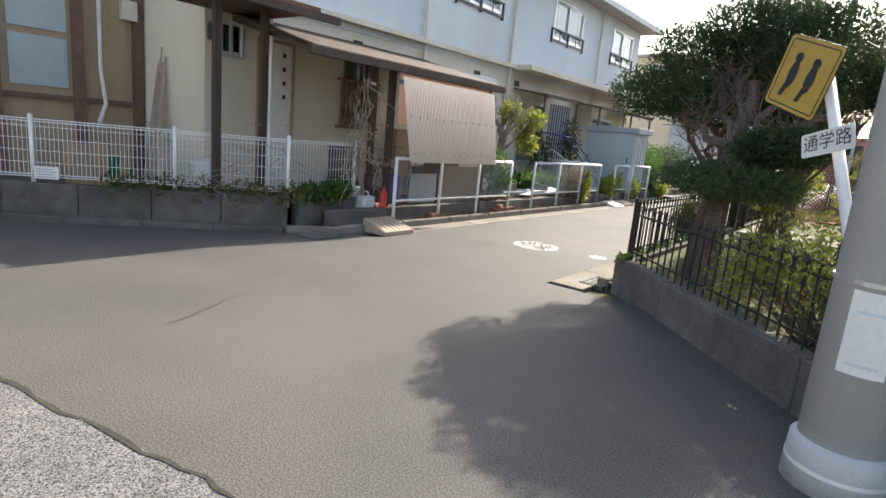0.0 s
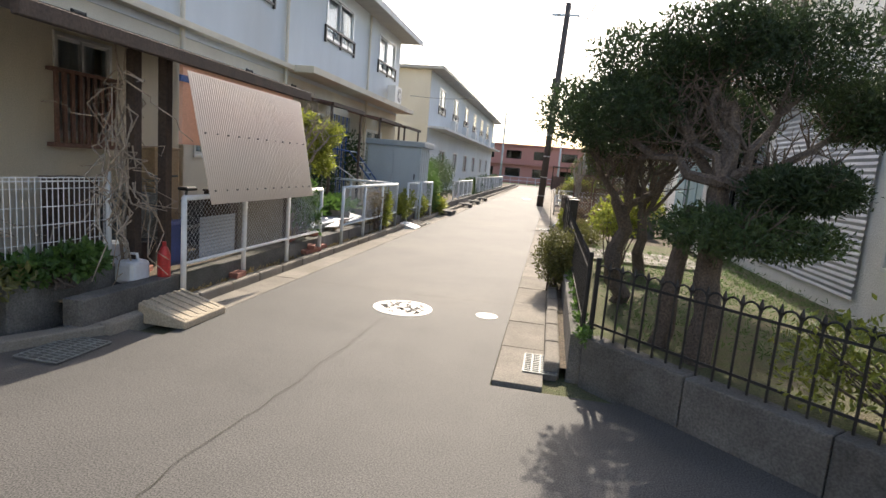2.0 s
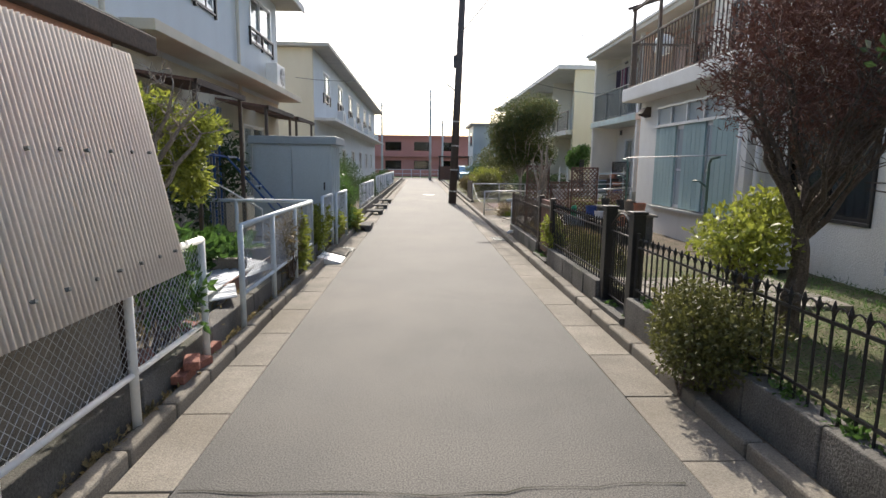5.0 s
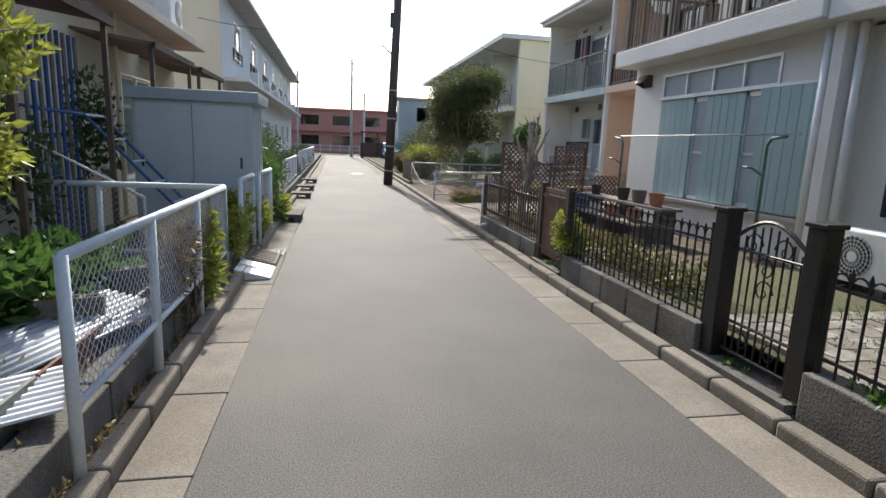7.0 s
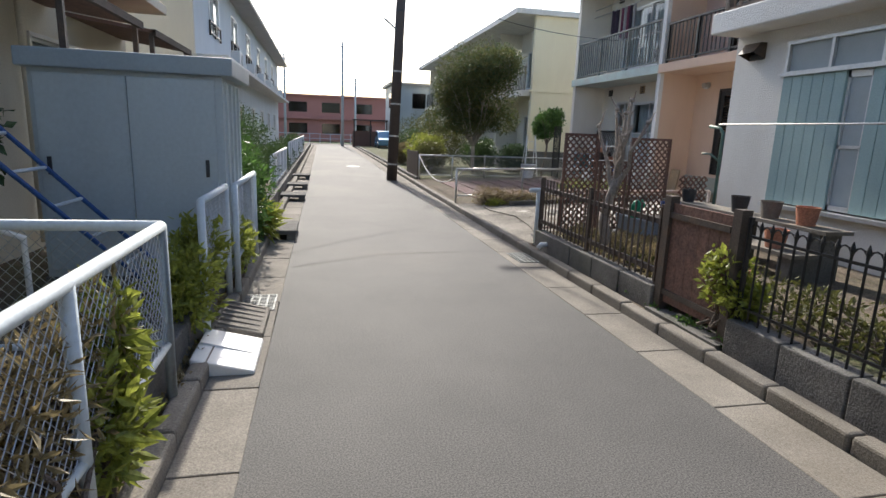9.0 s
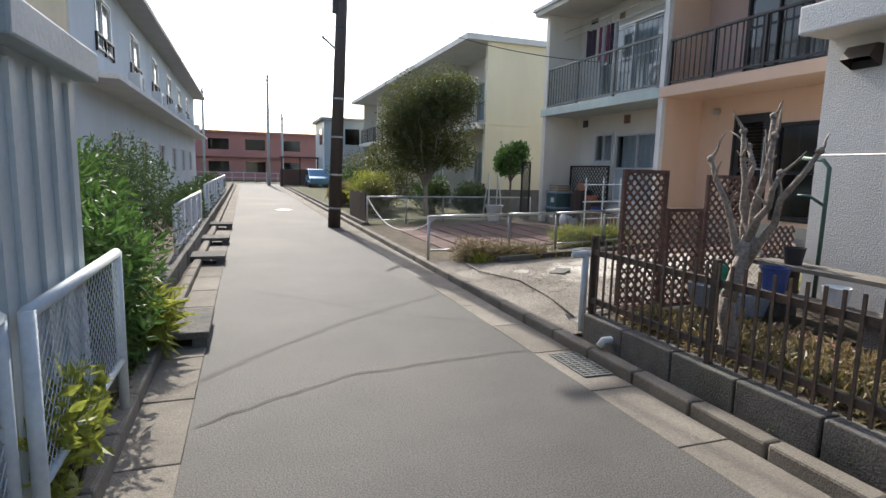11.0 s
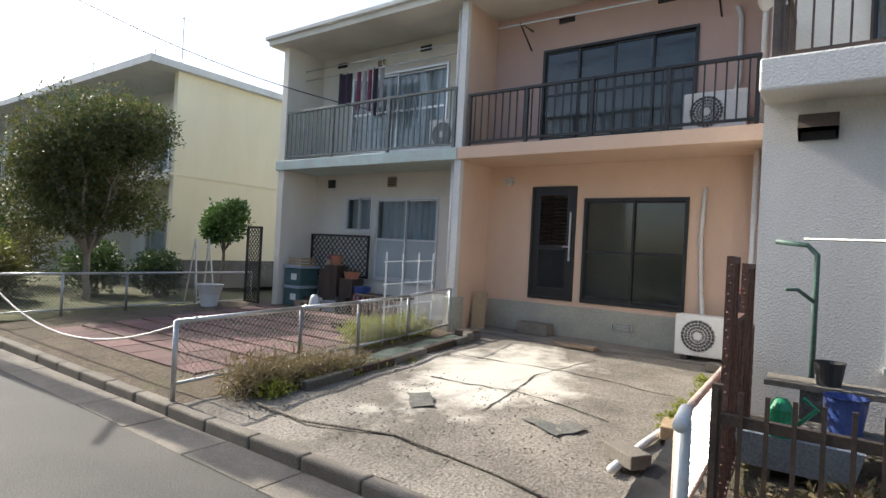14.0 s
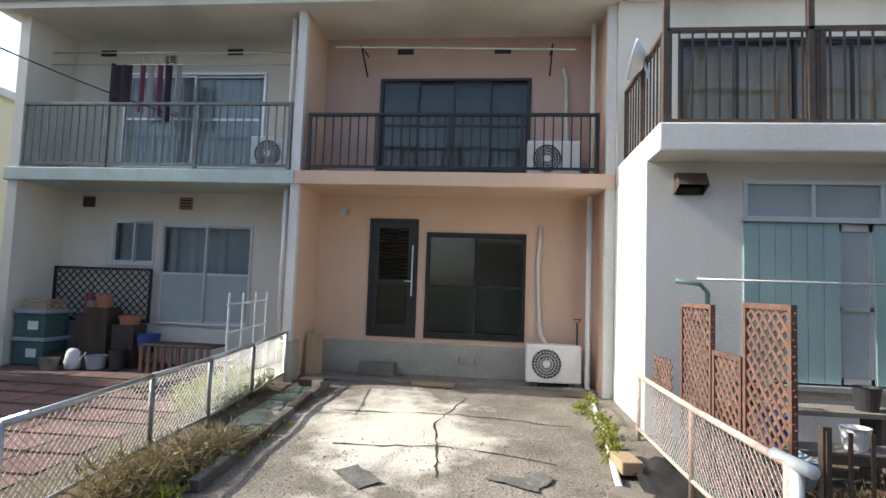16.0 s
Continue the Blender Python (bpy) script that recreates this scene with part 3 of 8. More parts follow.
def ac_unit(x, y, z, s, label, ax="x"):
    """Outdoor air-conditioner, front looking along s in x."""
    e = thing("air_conditioner_unit", (x, y, z), label, "air conditioner", "outdoor air conditioners")
    X = lambda a, b: (min(x + s * a, x + s * b), max(x + s * a, x + s * b))
    MB().box(*X(-0.14, 0.14), y - 0.39, y + 0.39, z + 0.06, z + 0.6).obj("casing", WHITEPAINT, e, bevel=0.02)
    g = MB()
    for r in (0.05, 0.09, 0.13, 0.17, 0.21):
        g.tube([(x + s * 0.152, y + 0.1 + r * math.cos(a * math.pi / 12), z + 0.33 + r * math.sin(a * math.pi / 12)) for a in range(25)], 0.004, 4)
    for a in range(24):
        c, d = math.cos(a * math.pi / 12), math.sin(a * math.pi / 12)
        g.cyl((x + s * 0.152, y + 0.1 + 0.04 * c, z + 0.33 + 0.04 * d), (x + s * 0.152, y + 0.1 + 0.22 * c, z + 0.33 + 0.22 * d), 0.003, n=4)
    g.obj("fan_guard", WHITEPAINT, e)
    MB().tube([(x + s * 0.1405, y + 0.1, z + 0.33), (x + s * 0.144, y + 0.1, z + 0.33)], 0.215, 28).obj("fan_opening", PLASTDARK, e)
    MB().tube([(x + s * 0.144, y + 0.1, z + 0.33), (x + s * 0.156, y + 0.1, z + 0.33)], 0.05, 16).obj("hub", WHITEPAINT, e)
    for q in (-0.26, 0.26):
        MB().box(x - 0.16, x + 0.16, y + q - 0.04, y + q + 0.04, z, z + 0.06).obj("foot", PLASTDARK, e)
    return e


def pipe(name, label, pts, r, material, cat="pipe"):
    return tagged(MB().tube(pts, r, 8).obj(name, material, at=pts[0], smooth=True), label, cat)


def vent(x, y, z, w, h, s, material, label="small louvred wall vent"):
    e = thing("wall_vent", (x, y, z), label, "vent", "wall vents")
    X = lambda a, b: (min(x + s * a, x + s * b), max(x + s * a, x + s * b))
    MB().box(*X(0.0, 0.015), y - w / 2, y + w / 2, z - h / 2, z + h / 2).obj("back", PLASTDARK, e)
    m = MB()
    for i in range(4):
        zz = z - h / 2 + h * (i + 0.5) / 4
        m.box(*X(0.01, 0.03), y - w / 2 + 0.01, y + w / 2 - 0.01, zz - 0.008, zz + 0.008)
    m.box(*X(0, 0.03), y - w / 2 - 0.012, y - w / 2, z - h / 2, z + h / 2).box(*X(0, 0.03), y + w / 2, y + w / 2 + 0.012, z - h / 2, z + h / 2)
    m.obj("louvre", material, e)
    return e


# row of maisonettes: peach unit and grey-cream unit
XB, XF = 3.81, 2.85
pk = [(21.05, 21.84, 0.9, 2.77), (19.35, 20.92, 0.9, 2.57)]
wall_x("wall_peach", "peach rendered ground-floor wall", XB, XB + 0.15, 18.33, 22.7, 0.82, 3.13, pk, PINK)
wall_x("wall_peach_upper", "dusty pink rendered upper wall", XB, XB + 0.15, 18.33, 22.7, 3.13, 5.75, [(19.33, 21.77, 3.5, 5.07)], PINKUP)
plain("foundation", "grey-green concrete foundation strip", XB - 0.03, XB + 0.15, 18.33, 22.7, 0.1, 0.82, FOUND)
gr = [(25.5, 26.3, 1.88, 2.68), (23.8, 25.42, 0.92, 2.63)]
wall_x("wall_grey", "grey-cream rendered ground-floor wall", XB, XB + 0.15, 22.82, 27.2, 0.2, 3.13, gr, GREYWALL)
wall_x("wall_grey_upper", "grey-cream rendered upper wall", XB, XB + 0.15, 22.82, 27.2, 3.13, 5.75, [(23.72, 26.25, 3.55, 5.2)], GREYWALL)
for nm, y0, y1, ma, mb_ in (("party_wall", 22.7, 22.82, PINK, FASCIA), ("end_wall", 27.2, 27.36, GREYWALL, GREYWALL), ("party_wall", 18.21, 18.33, PINK, FASCIA)):
    plain(nm, "rendered cross wall between units", XF + 0.08, 9.5, y0, y1, 0.15, 5.75, ma)
    plain(nm, "pale painted edge of the cross wall", XF - 0.02, XF + 0.08, y0 - 0.003, y1 + 0.003, 0.15, 5.75, mb_)
plain("balcony_slab_peach", "peach concrete balcony slab with dripping stains", XF - 0.06, XB, 18.215, 22.76, 3.13, 3.33, PINK, bevel=0.012)
plain("balcony_slab_grey", "mint-edged concrete balcony slab", XF - 0.06, XB, 22.765, 27.42, 3.13, 3.33, MINT, bevel=0.012)
plain("roof_soffit", "cream roof overhang", XF - 0.25, 9.6, 18.15, 27.6, 5.75, 5.86, GREYWALL)
plain("roof_edge", "pale metal roof edge", XF - 0.32, 9.65, 18.12, 27.66, 5.86, 5.94, FASCIA, bevel=0.01, cat="roof")
plain("back_wall", "rendered rear wall", 9.4, 9.5, 9, 27.3, 0, 5.75, GREYWALL)
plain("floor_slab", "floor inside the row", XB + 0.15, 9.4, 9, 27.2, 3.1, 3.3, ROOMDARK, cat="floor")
plain("floor_slab", "ground floor inside the row", XB + 0.15, 9.4, 9, 27.2, 0.7, 0.8, WOODTAN, cat="floor")
plain("partition", "inner partition wall", 6.6, 6.7, 9, 27.2, 0.8, 5.7, CREAM)
plain("porch_step", "concrete step along the house", 3.2, 3.78, 18.35, 22.68, 0.0, 0.33, CONC, bevel=0.015, cat="step")
# openings of the peach unit
d = thing("door", (XB, 21.45, 0.9), "dark bronze louvred kitchen door, shut", "door", kind="structure")
MB().box(XB - 0.03, XB + 0.1, 21.05, 21.1, 0.9, 2.77).box(XB - 0.03, XB + 0.1, 21.79, 21.84, 0.9, 2.77).box(XB - 0.03, XB + 0.1, 21.1, 21.79, 2.72, 2.77).box(XB - 0.03, XB + 0.1, 21.1, 21.79, 0.9, 0.94).obj("frame", BLACKALU, d, bevel=0.004)
MB().box(XB - 0.01, XB + 0.03, 21.1, 21.21, 0.94, 2.72).box(XB - 0.01, XB + 0.03, 21.68, 21.79, 0.94, 2.72).box(XB - 0.01, XB + 0.03, 21.21, 21.68, 0.94, 1.1).box(XB - 0.01, XB + 0.03, 21.21, 21.68, 2.62, 2.72).box(XB - 0.01, XB + 0.03, 21.21, 21.68, 1.72, 1.8).obj("leaf", BLACKALU, d, bevel=0.004)
m = MB()
for i in range(13):
    m.box(-0.03, 0.03, 21.21, 21.68, -0.003, 0.003, pose(XB + 0.012, 0, 1.84 + i * 0.06, 0, 35, 0))
m.obj("louvre", BLACKALU, d)
MB().box(XB + 0.012, XB + 0.018, 21.21, 21.68, 1.1, 1.72).obj("pane", GLASSDARK, d)
MB().box(XB - 0.045, XB - 0.01, 21.125, 21.145, 1.55, 2.35).cyl((XB - 0.05, 21.12, 1.78), (XB - 0.05, 21.25, 1.78), 0.011).cyl((XB - 0.05, 21.13, 1.78), (XB, 21.13, 1.78), 0.011).obj("handle", ALU, d)
window(XB, -1, 19.35, 20.92, 0.9, 2.57, "dark bronze sliding window with smoked panes", 2, BLACKALU, GLASS, 1.72, cur=False)
window(XB, -1, 19.33, 21.77, 3.5, 5.07, "dark bronze four-pane sliding window on the balcony", 4, BLACKALU, GLASS, 4.3, cur=False)
railing(XF + 0.02, 18.42, 22.62, 3.33, 4.2, "black steel balcony railing with upright bars", BLACKALU, 0.125, 5)
ac_unit(3.38, 18.95, 0.33, -1, "white outdoor air-conditioner with round fan guard")
ac_unit(3.45, 19.0, 3.33, -1, "white outdoor air-conditioner on the balcony")
pipe("downpipe", "beige plastic downpipe with brackets", [(3.3, 18.47, 3.1), (3.3, 18.47, 0.36), (3.15, 18.44, 0.2), (3.0, 18.44, 0.17)], 0.04, FASCIA)
pipe("downpipe", "beige plastic downpipe on the balcony", [(3.3, 18.45, 5.7), (3.3, 18.45, 3.33)], 0.04, FASCIA)
pipe("refrigerant_pipe", "pale wrapped air-conditioner pipe", [(XB - 0.04, 19.14, 2.7), (XB - 0.04, 19.17, 2.0), (XB - 0.04, 19.13, 1.2), (XB - 0.1, 19.1, 1.02), (3.5, 19.05, 0.93)], 0.03, FASCIA)
pipe("refrigerant_pipe", "pale wrapped air-conditioner pipe on the balcony", [(XB - 0.04, 18.85, 5.2), (XB - 0.04, 18.8, 5.05), (XB - 0.05, 18.78, 4.2), (3.5, 18.8, 3.9)], 0.03, FASCIA)
lamp = thing("wall_lamp", (XB, 22.27, 2.88), "round metal hooded wall lamp", "lamp")
MB().tube([(XB, 22.27, 2.88), (XB - 0.03, 22.27, 2.88)], 0.07, 16).tube([(XB - 0.03, 22.27, 2.88), (XB - 0.14, 22.27, 2.87)], [0.05, 0.06], 14).obj("body", GALV, lamp, smooth=False)
MB().tube([(XB - 0.05, 22.27, 2.84), (XB - 0.12, 22.27, 2.83)], [0.045, 0.03], 12).obj("bulb", PLASTWHITE, lamp)
vent(XB - 0.03, 20.22, 0.58, 0.28, 0.09, -1, GALV, "dark vent slot in the foundation")
for y in (21.38, 19.8):
    vent(XB, y, 5.52, 0.24, 0.08, -1, BLACKALU)
pole_h = thing("laundry_rail", (XB - 0.4, 20.6, 5.35), "pale laundry pole on black wall brackets", "laundry pole")
MB().cyl((XB - 0.45, 22.42, 5.42), (XB - 0.45, 18.7, 5.34), 0.014).obj("pole", PALEBLUEPIPE, pole_h)
for y in (22.0, 19.05):
    MB().tube([(XB, y, 5.12), (XB - 0.02, y, 5.12), (XB - 0.47, y, 5.42), (XB - 0.02, y, 5.45), (XB, y, 5.45)], 0.014, 6).obj("bracket", BLACKALU, pole_h)
plain("stone_block", "pale concrete block on the step", 3.45, 3.7, 21.3, 21.85, 0.33, 0.52, CONC, bevel=0.015, cat="block")
tagged(MB().box(-0.02, 0.02, -0.12, 0.12, 0, 0.62, pose(3.3, 22.5, 0.33, 0, 12, 18)).obj("leaning_board", WOODTAN, at=(3.3, 22.5, 0.33), bevel=0.005), "brown board leaning at the wall corner", "board")
tagged(MB().box(2.95, 3.12, 20.35, 20.95, 0.30, 0.35).obj("step_grate", WOODTAN, at=(3, 20.6, 0.3), bevel=0.008), "ribbed tan plastic step board", "step board")
# openings of the grey unit
window(XB, -1, 25.5, 26.3, 1.88, 2.68, "small aluminium kitchen window", 2, ALU, GLASS)
window(XB, -1, 23.8, 25.42, 0.92, 2.63, "aluminium sliding door with curtains and frosted lower panes", 2, ALU, GLASS, 1.78, lower=FROST)
window(XB, -1, 23.72, 26.25, 3.55, 5.2, "aluminium balcony window with pale curtains", 2, ALU, GLASS, 4.4)
railing(XF + 0.02, 22.86, 27.3, 3.33, 4.36, "weathered grey-green balcony railing", GREYIRON, 0.125, 4)
ac_unit(3.3, 23.25, 3.33, -1, "white outdoor air-conditioner on the balcony")
for y in (26.6, 24.3):
    vent(XB, y, 5.55, 0.24, 0.1, -1, BLACKALU)
vent(XB, 25.0, 2.95, 0.2, 0.2, -1, WOODTAN, "square brown wall vent")
vent(XB, 26.75, 2.95, 0.18, 0.18, -1, PLASTDARK, "small dark wall vent")
vent(XB, 25.45, 5.42, 0.16, 0.16, -1, WOODTAN, "square brown wall vent")
pipe("downpipe", "pale downpipe by the cross wall", [(3.0, 22.95, 5.7), (3.0, 22.95, 3.34)], 0.04, FASCIA)
pipe("downpipe", "pale downpipe by the cross wall", [(3.0, 22.95, 3.12), (3.0, 22.95, 0.3)], 0.04, FASCIA)
for z in (5.35, 5.15):
    pipe("clothes_line", "thin laundry pole on the balcony", [(3.3, 27.2, z), (3.3, 22.82, z - 0.04)], 0.012, GALV, "laundry pole")

# white unit that stands forward, with teal shutters
XW = 1.18
wall_x("wall_white", "white textured render ground-floor wall", XW, XW + 0.15, 13.55, 18.2, 0.2, 3.13, [(14.5, 17.22, 0.82, 2.94)], WHITEWALL)
plain("wall_white_side", "sunlit white rendered side wall", XW + 0.15, 9.4, 18.05, 18.2, 0.2, 3.13, WHITEWALL)
plain("balcony_slab_white", "thick white rendered balcony slab", 0.7, XW + 2.2, 13.5, 18.2, 3.13, 3.42, WHITEWALL, bevel=0.02)
wall_x("wall_white_upper", "white rendered upper wall behind the balcony", 2.75, 2.9, 9, 18.2, 3.4, 5.75, [(14.4, 17.4, 3.55, 5.2)], GREYWALL)
window(2.75, -1, 14.4, 17.4, 3.55, 5.2, "aluminium balcony window with striped curtains", 4, BLACKALU, GLASS, curm=WOODTAN)
railing(0.86, 13.6, 18.1, 3.4, 4.45, "dark brown balcony railing with flat bars", BROWNIRON, 0.13, 4)
railing(18.1, 0.9, 2.7, 3.4, 4.45, "dark brown balcony side railing", BROWNIRON, 0.13, 3, ax="x")
perg = thing("balcony_canopy", (0.9, 15.8, 3.4), "brown balcony canopy frame with clear corrugated sheets", "canopy")
for y in (13.7, 15.2, 16.7, 18.1):
    MB().box(0.83, 0.89, y - 0.03, y + 0.03, 3.4, 5.2).obj("post", BROWNIRON, perg)
    MB().box(-0.03, 0.03, y - 0.025, y + 0.025, 0, 2.2, pose(0.7, 0, 5.18, 0, 72, 0)).obj("rafter", BROWNIRON, perg)
MB().box(0.83, 0.89, 13.6, 18.2, 5.14, 5.2).obj("beam", BROWNIRON, perg)
dish = thing("satellite_dish", (1.57, 18.1, 4.4), "white round satellite dish on the railing", "satellite dish")
MB().tube([(1.6, 18.14, 4.42), (1.62, 18.22, 4.44), (1.63, 18.26, 4.45)], [0.1, 0.2, 0.24], 20).obj("bowl", WHITEPAINT, dish, smooth=True)
MB().cyl((1.55, 18.1, 4.2), (1.6, 18.14, 4.42), 0.02).obj("arm", GALV, dish)
# transom and shutters
tw = thing("transom_window", (XW, 15.9, 2.5), "row of transom windows with aluminium frames", "window", kind="structure")
f = MB().box(XW - 0.03, XW + 0.1, 14.5, 17.22, 2.9, 2.94).box(XW - 0.03, XW + 0.1, 14.5, 17.22, 2.5, 2.56)
for i in range(5):
    y = 14.5 + (2.72 - 0.04) * i / 4
    f.box(XW - 0.025, XW + 0.08, y, y + 0.04, 2.56, 2.9)
f.obj("frame", ALU, tw)
for i in range(4):
    y = 14.54 + 2.68 * i / 4
    MB().box(XW + 0.02, XW + 0.026, y, y + 0.64, 2.56, 2.9).obj("pane", FROST, tw)
sh = thing("shutters", (XW, 15.9, 0.82), "pale teal boarded storm shutters with sliding panels", "shutters", kind="structure")
first = None
for a, b, dx in ((16.28, 17.22, 0.0), (15.1, 15.95, 0.0), (13.7, 14.74, -0.06)):
    k = round((b - a) / 0.17)
    for i in range(k):
        y = a + (b - a) * i / k
        MB().box(XW - 0.02 + dx, XW + 0.01 + dx, y + 0.004, y + (b - a) / k - 0.004, 0.86, 2.5).obj("board", TEALSHUT, sh, bevel=0.003)
    MB().box(XW - 0.012 + dx, XW + 0.012 + dx, a, b, 0.86, 2.5).obj("backing", TEALSHUT, sh)
for a, b in ((15.95, 16.28), (14.74, 15.1)):
    MB().box(XW + 0.01, XW + 0.06, a, a + 0.035, 0.86, 2.5).box(XW + 0.01, XW + 0.06, b - 0.035, b, 0.86, 2.5).box(XW + 0.01, XW + 0.06, a, b, 1.6, 1.64).box(XW + 0.01, XW + 0.06, a, b, 2.42, 2.5).box(XW + 0.01, XW + 0.06, a, b, 0.86, 0.92).obj("sash", ALU, sh)
    MB().box(XW + 0.03, XW + 0.036, a, b, 0.86, 2.5).obj("pane", FROST, sh)
MB().box(XW - 0.1, XW + 0.1, 13.6, 17.24, 0.79, 0.84).box(XW - 0.06, XW + 0.02, 13.6, 17.24, 2.5, 2.54).obj("sill", ALU, sh)
hood = thing("vent_hood", (XW, 17.76, 2.65), "brown steel vent hood on the white wall", "vent")
MB().add([(XW, 17.62, 2.99), (XW, 17.92, 2.99), (XW - 0.1, 17.62, 2.99), (XW - 0.1, 17.92, 2.99), (XW - 0.2, 17.62, 2.85), (XW - 0.2, 17.92, 2.85), (XW, 17.62, 2.77), (XW, 17.92, 2.77)], [(0, 2, 3, 1), (2, 4, 5, 3), (0, 6, 4, 2), (1, 3, 5, 7), (0, 1, 7, 6)]).obj("hood", BROWNIRON, hood)
MB().box(XW - 0.02, XW, 17.64, 17.9, 2.77, 2.85).obj("opening", PLASTDARK, hood)
# further units towards the corner
wall_x("wall_white_near", "white rendered wall with dark windows", XW + 0.1, XW + 0.25, 5.0, 13.4, 0.2, 3.06, [(11.3, 12.9, 1.0, 2.75), (6.0, 7.6, 0.9, 2.6)], WHITEWALL)
plain("parapet_near", "white rendered balcony parapet", 0.75, 3.0, 9.5, 13.48, 3.1, 3.5, WHITEWALL, bevel=0.02)
plain("parapet_corner", "white rendered balcony parapet", 1.6, 3.0, 3.5, 9.45, 3.1, 3.55, WHITEWALL, bevel=0.02)
plain("cross_wall", "white rendered pilaster with pipes", 0.95, 1.35, 13.4, 13.55, 0.2, 3.1, WHITEWALL)
plain("wall_upper_near", "grey rendered upper wall", 2.9, 3.05, 3.5, 9, 3.4, 5.75, GREYWALL)
plain("end_wall_near", "cream rendered end wall", XW + 0.1, 9.4, 4.85, 5.0, 0.2, 5.75, CREAM)
plain("roof_near", "pale flat roof edge", 2.5, 9.6, 3.4, 18.12, 5.75, 5.92, FASCIA, cat="roof")
railing(0.85, 9.6, 13.4, 3.5, 4.5, "dark steel balcony railing with bars", BROWNIRON, 0.14, 4)
railing(1.7, 3.6, 9.4, 3.55, 4.5, "dark steel balcony railing with bars", BLACKALU, 0.14, 6)
window(XW + 0.1, -1, 11.3, 12.9, 1.0, 2.75, "dark-framed sliding window", 2, BLACKALU, GLASSDARK)
window(XW + 0.1, -1, 6.0, 7.6, 0.9, 2.6, "aluminium sliding window with pale curtain", 2, ALU, GLASS)
for y, x in ((13.3, 1.08), (13.66, 1.0)):
    pipe("downpipe", "white downpipe on the wall", [(x, y, 3.08), (x, y, 0.24)], 0.045, WHITEPAINT)
ac_unit(0.75, 12.45, 0.3, -1, "white outdoor air-conditioner by the wall")
sid = MB()
k = 70
sid.add([(XW + 0.06 + 0.012 * (i % 2), 8.0 + 3.2 * i / k * 0 + 3.0 * (j), 0.5 + 2.5 * i / k) for i in range(k + 1) for j in (0, 1)], [(2 * i, 2 * i + 1, 2 * i + 3, 2 * i + 2) for i in range(k)])
tagged(sid.obj("corrugated_siding", SILVER, at=(XW, 8, 0.5)), "grey corrugated steel siding on the wall", "siding", kind="structure")

# yellow-ended row further on
plain("wall_yellow_end", "pale yellow rendered gable wall with a band", 3.6, 12, 33.0, 33.2, 0.95, 6.3, YELLOWWALL)
plain("wall_yellow_base", "grey base of the yellow gable", 3.58, 12, 32.98, 33.2, 0.1, 0.95, CONC_DARK)
plain("yellow_band", "rendered string course", 3.5, 12, 32.97, 33.0, 3.35, 3.42, YELLOWWALL)
plain("yellow_roof", "pale flat roof with thin edge", 2.7, 12.4, 32.8, 56, 6.3, 6.5, FASCIA, cat="roof")
plain("yellow_slab", "concrete balcony slabs of the far row", 3.3, 4.9, 33.2, 56, 3.2, 3.42, GREYWALL, cat="balcony")
wall_x("wall_far_row", "shaded rendered facade of the far row", 4.7, 4.85, 33.2, 56, 0.1, 6.3, [(34.2 + 4.5 * i, 36.6 + 4.5 * i, z, z + 1.7) for i in range(5) for z in (0.8, 3.7)], GREYWALL)
for i in range(5):
    for z in (0.8, 3.7):
        window(4.7, -1, 34.2 + 4.5 * i, 36.6 + 4.5 * i, z, z + 1.7, "aluminium sliding window of the far row", 2, ALU, GLASS)
    plain("party_wall", "cross wall of the far row", 3.6, 4.7, 33.2 + 4.5 * i + 4.4, 33.2 + 4.5 * i + 4.52, 0.1, 6.3, GREYWALL)
    railing(3.4, 33.3 + 4.5 * i, 37.5 + 4.5 * i, 3.42, 4.4, "dark balcony railing of the far row", BLACKALU, 0.2, 3)
plain("far_row_back", "rear wall of the far row", 11.8, 12, 33.2, 56, 0, 6.3, GREYWALL)
for x, y, h in ((4.0, 33.6, 1.6), (4.4, 36.0, 1.2), (4.2, 40, 1.3)):
    an = thing("roof_antenna", (x, y, 6.5), "thin rooftop television antenna", "antenna", "roof antennas")
    MB().cyl((x, y, 6.5), (x, y, 6.5 + h), 0.018).obj("mast", GALV, an)
    b = MB().cyl((x - 0.5, y, 6.45 + h), (x + 0.4, y, 6.45 + h), 0.012, n=5)
    for i in range(6):
        b.cyl((x - 0.45 + 0.15 * i, y - 0.2, 6.45 + h), (x - 0.45 + 0.15 * i, y + 0.2, 6.45 + h), 0.006, n=4)
    b.obj("elements", GALV, an)

# left row
XL = -7.85
lo = [(5.0, 5.72, 0.5, 2.75), (4.38, 4.78, 2.35, 2.9), (6.75, 7.6, 1.55, 2.75), (9.3, 10.4, 1.4, 2.6), (13.0, 14.4, 0.9, 2.6), (17.6, 19.2, 0.8, 2.5)]
wall_x("wall_left", "cream rendered ground-floor wall", XL - 0.15, XL, 4.15, 20.75, 0.1, 3.2, lo, CREAM)
hi = [(9.9, 11.6, 4.45, 5.5), (14.25, 16.05, 4.4, 5.45), (18.35, 20.1, 4.4, 5.45)]
wall_x("wall_left_upper", "pale blue-white rendered upper wall", XL - 0.13, XL + 0.02, 4.15, 20.75, 3.2, 5.75, hi, BLUEWALL)
plain("eave_slab_left", "concrete ledge between storeys", XL + 0.02, -7.25, 12.4, 20.9, 3.28, 3.42, CREAM, bevel=0.01)
plain("ledge_left", "thin ledge between storeys", XL + 0.02, -7.66, 4.15, 12.38, 3.3, 3.4, CREAM, bevel=0.01)
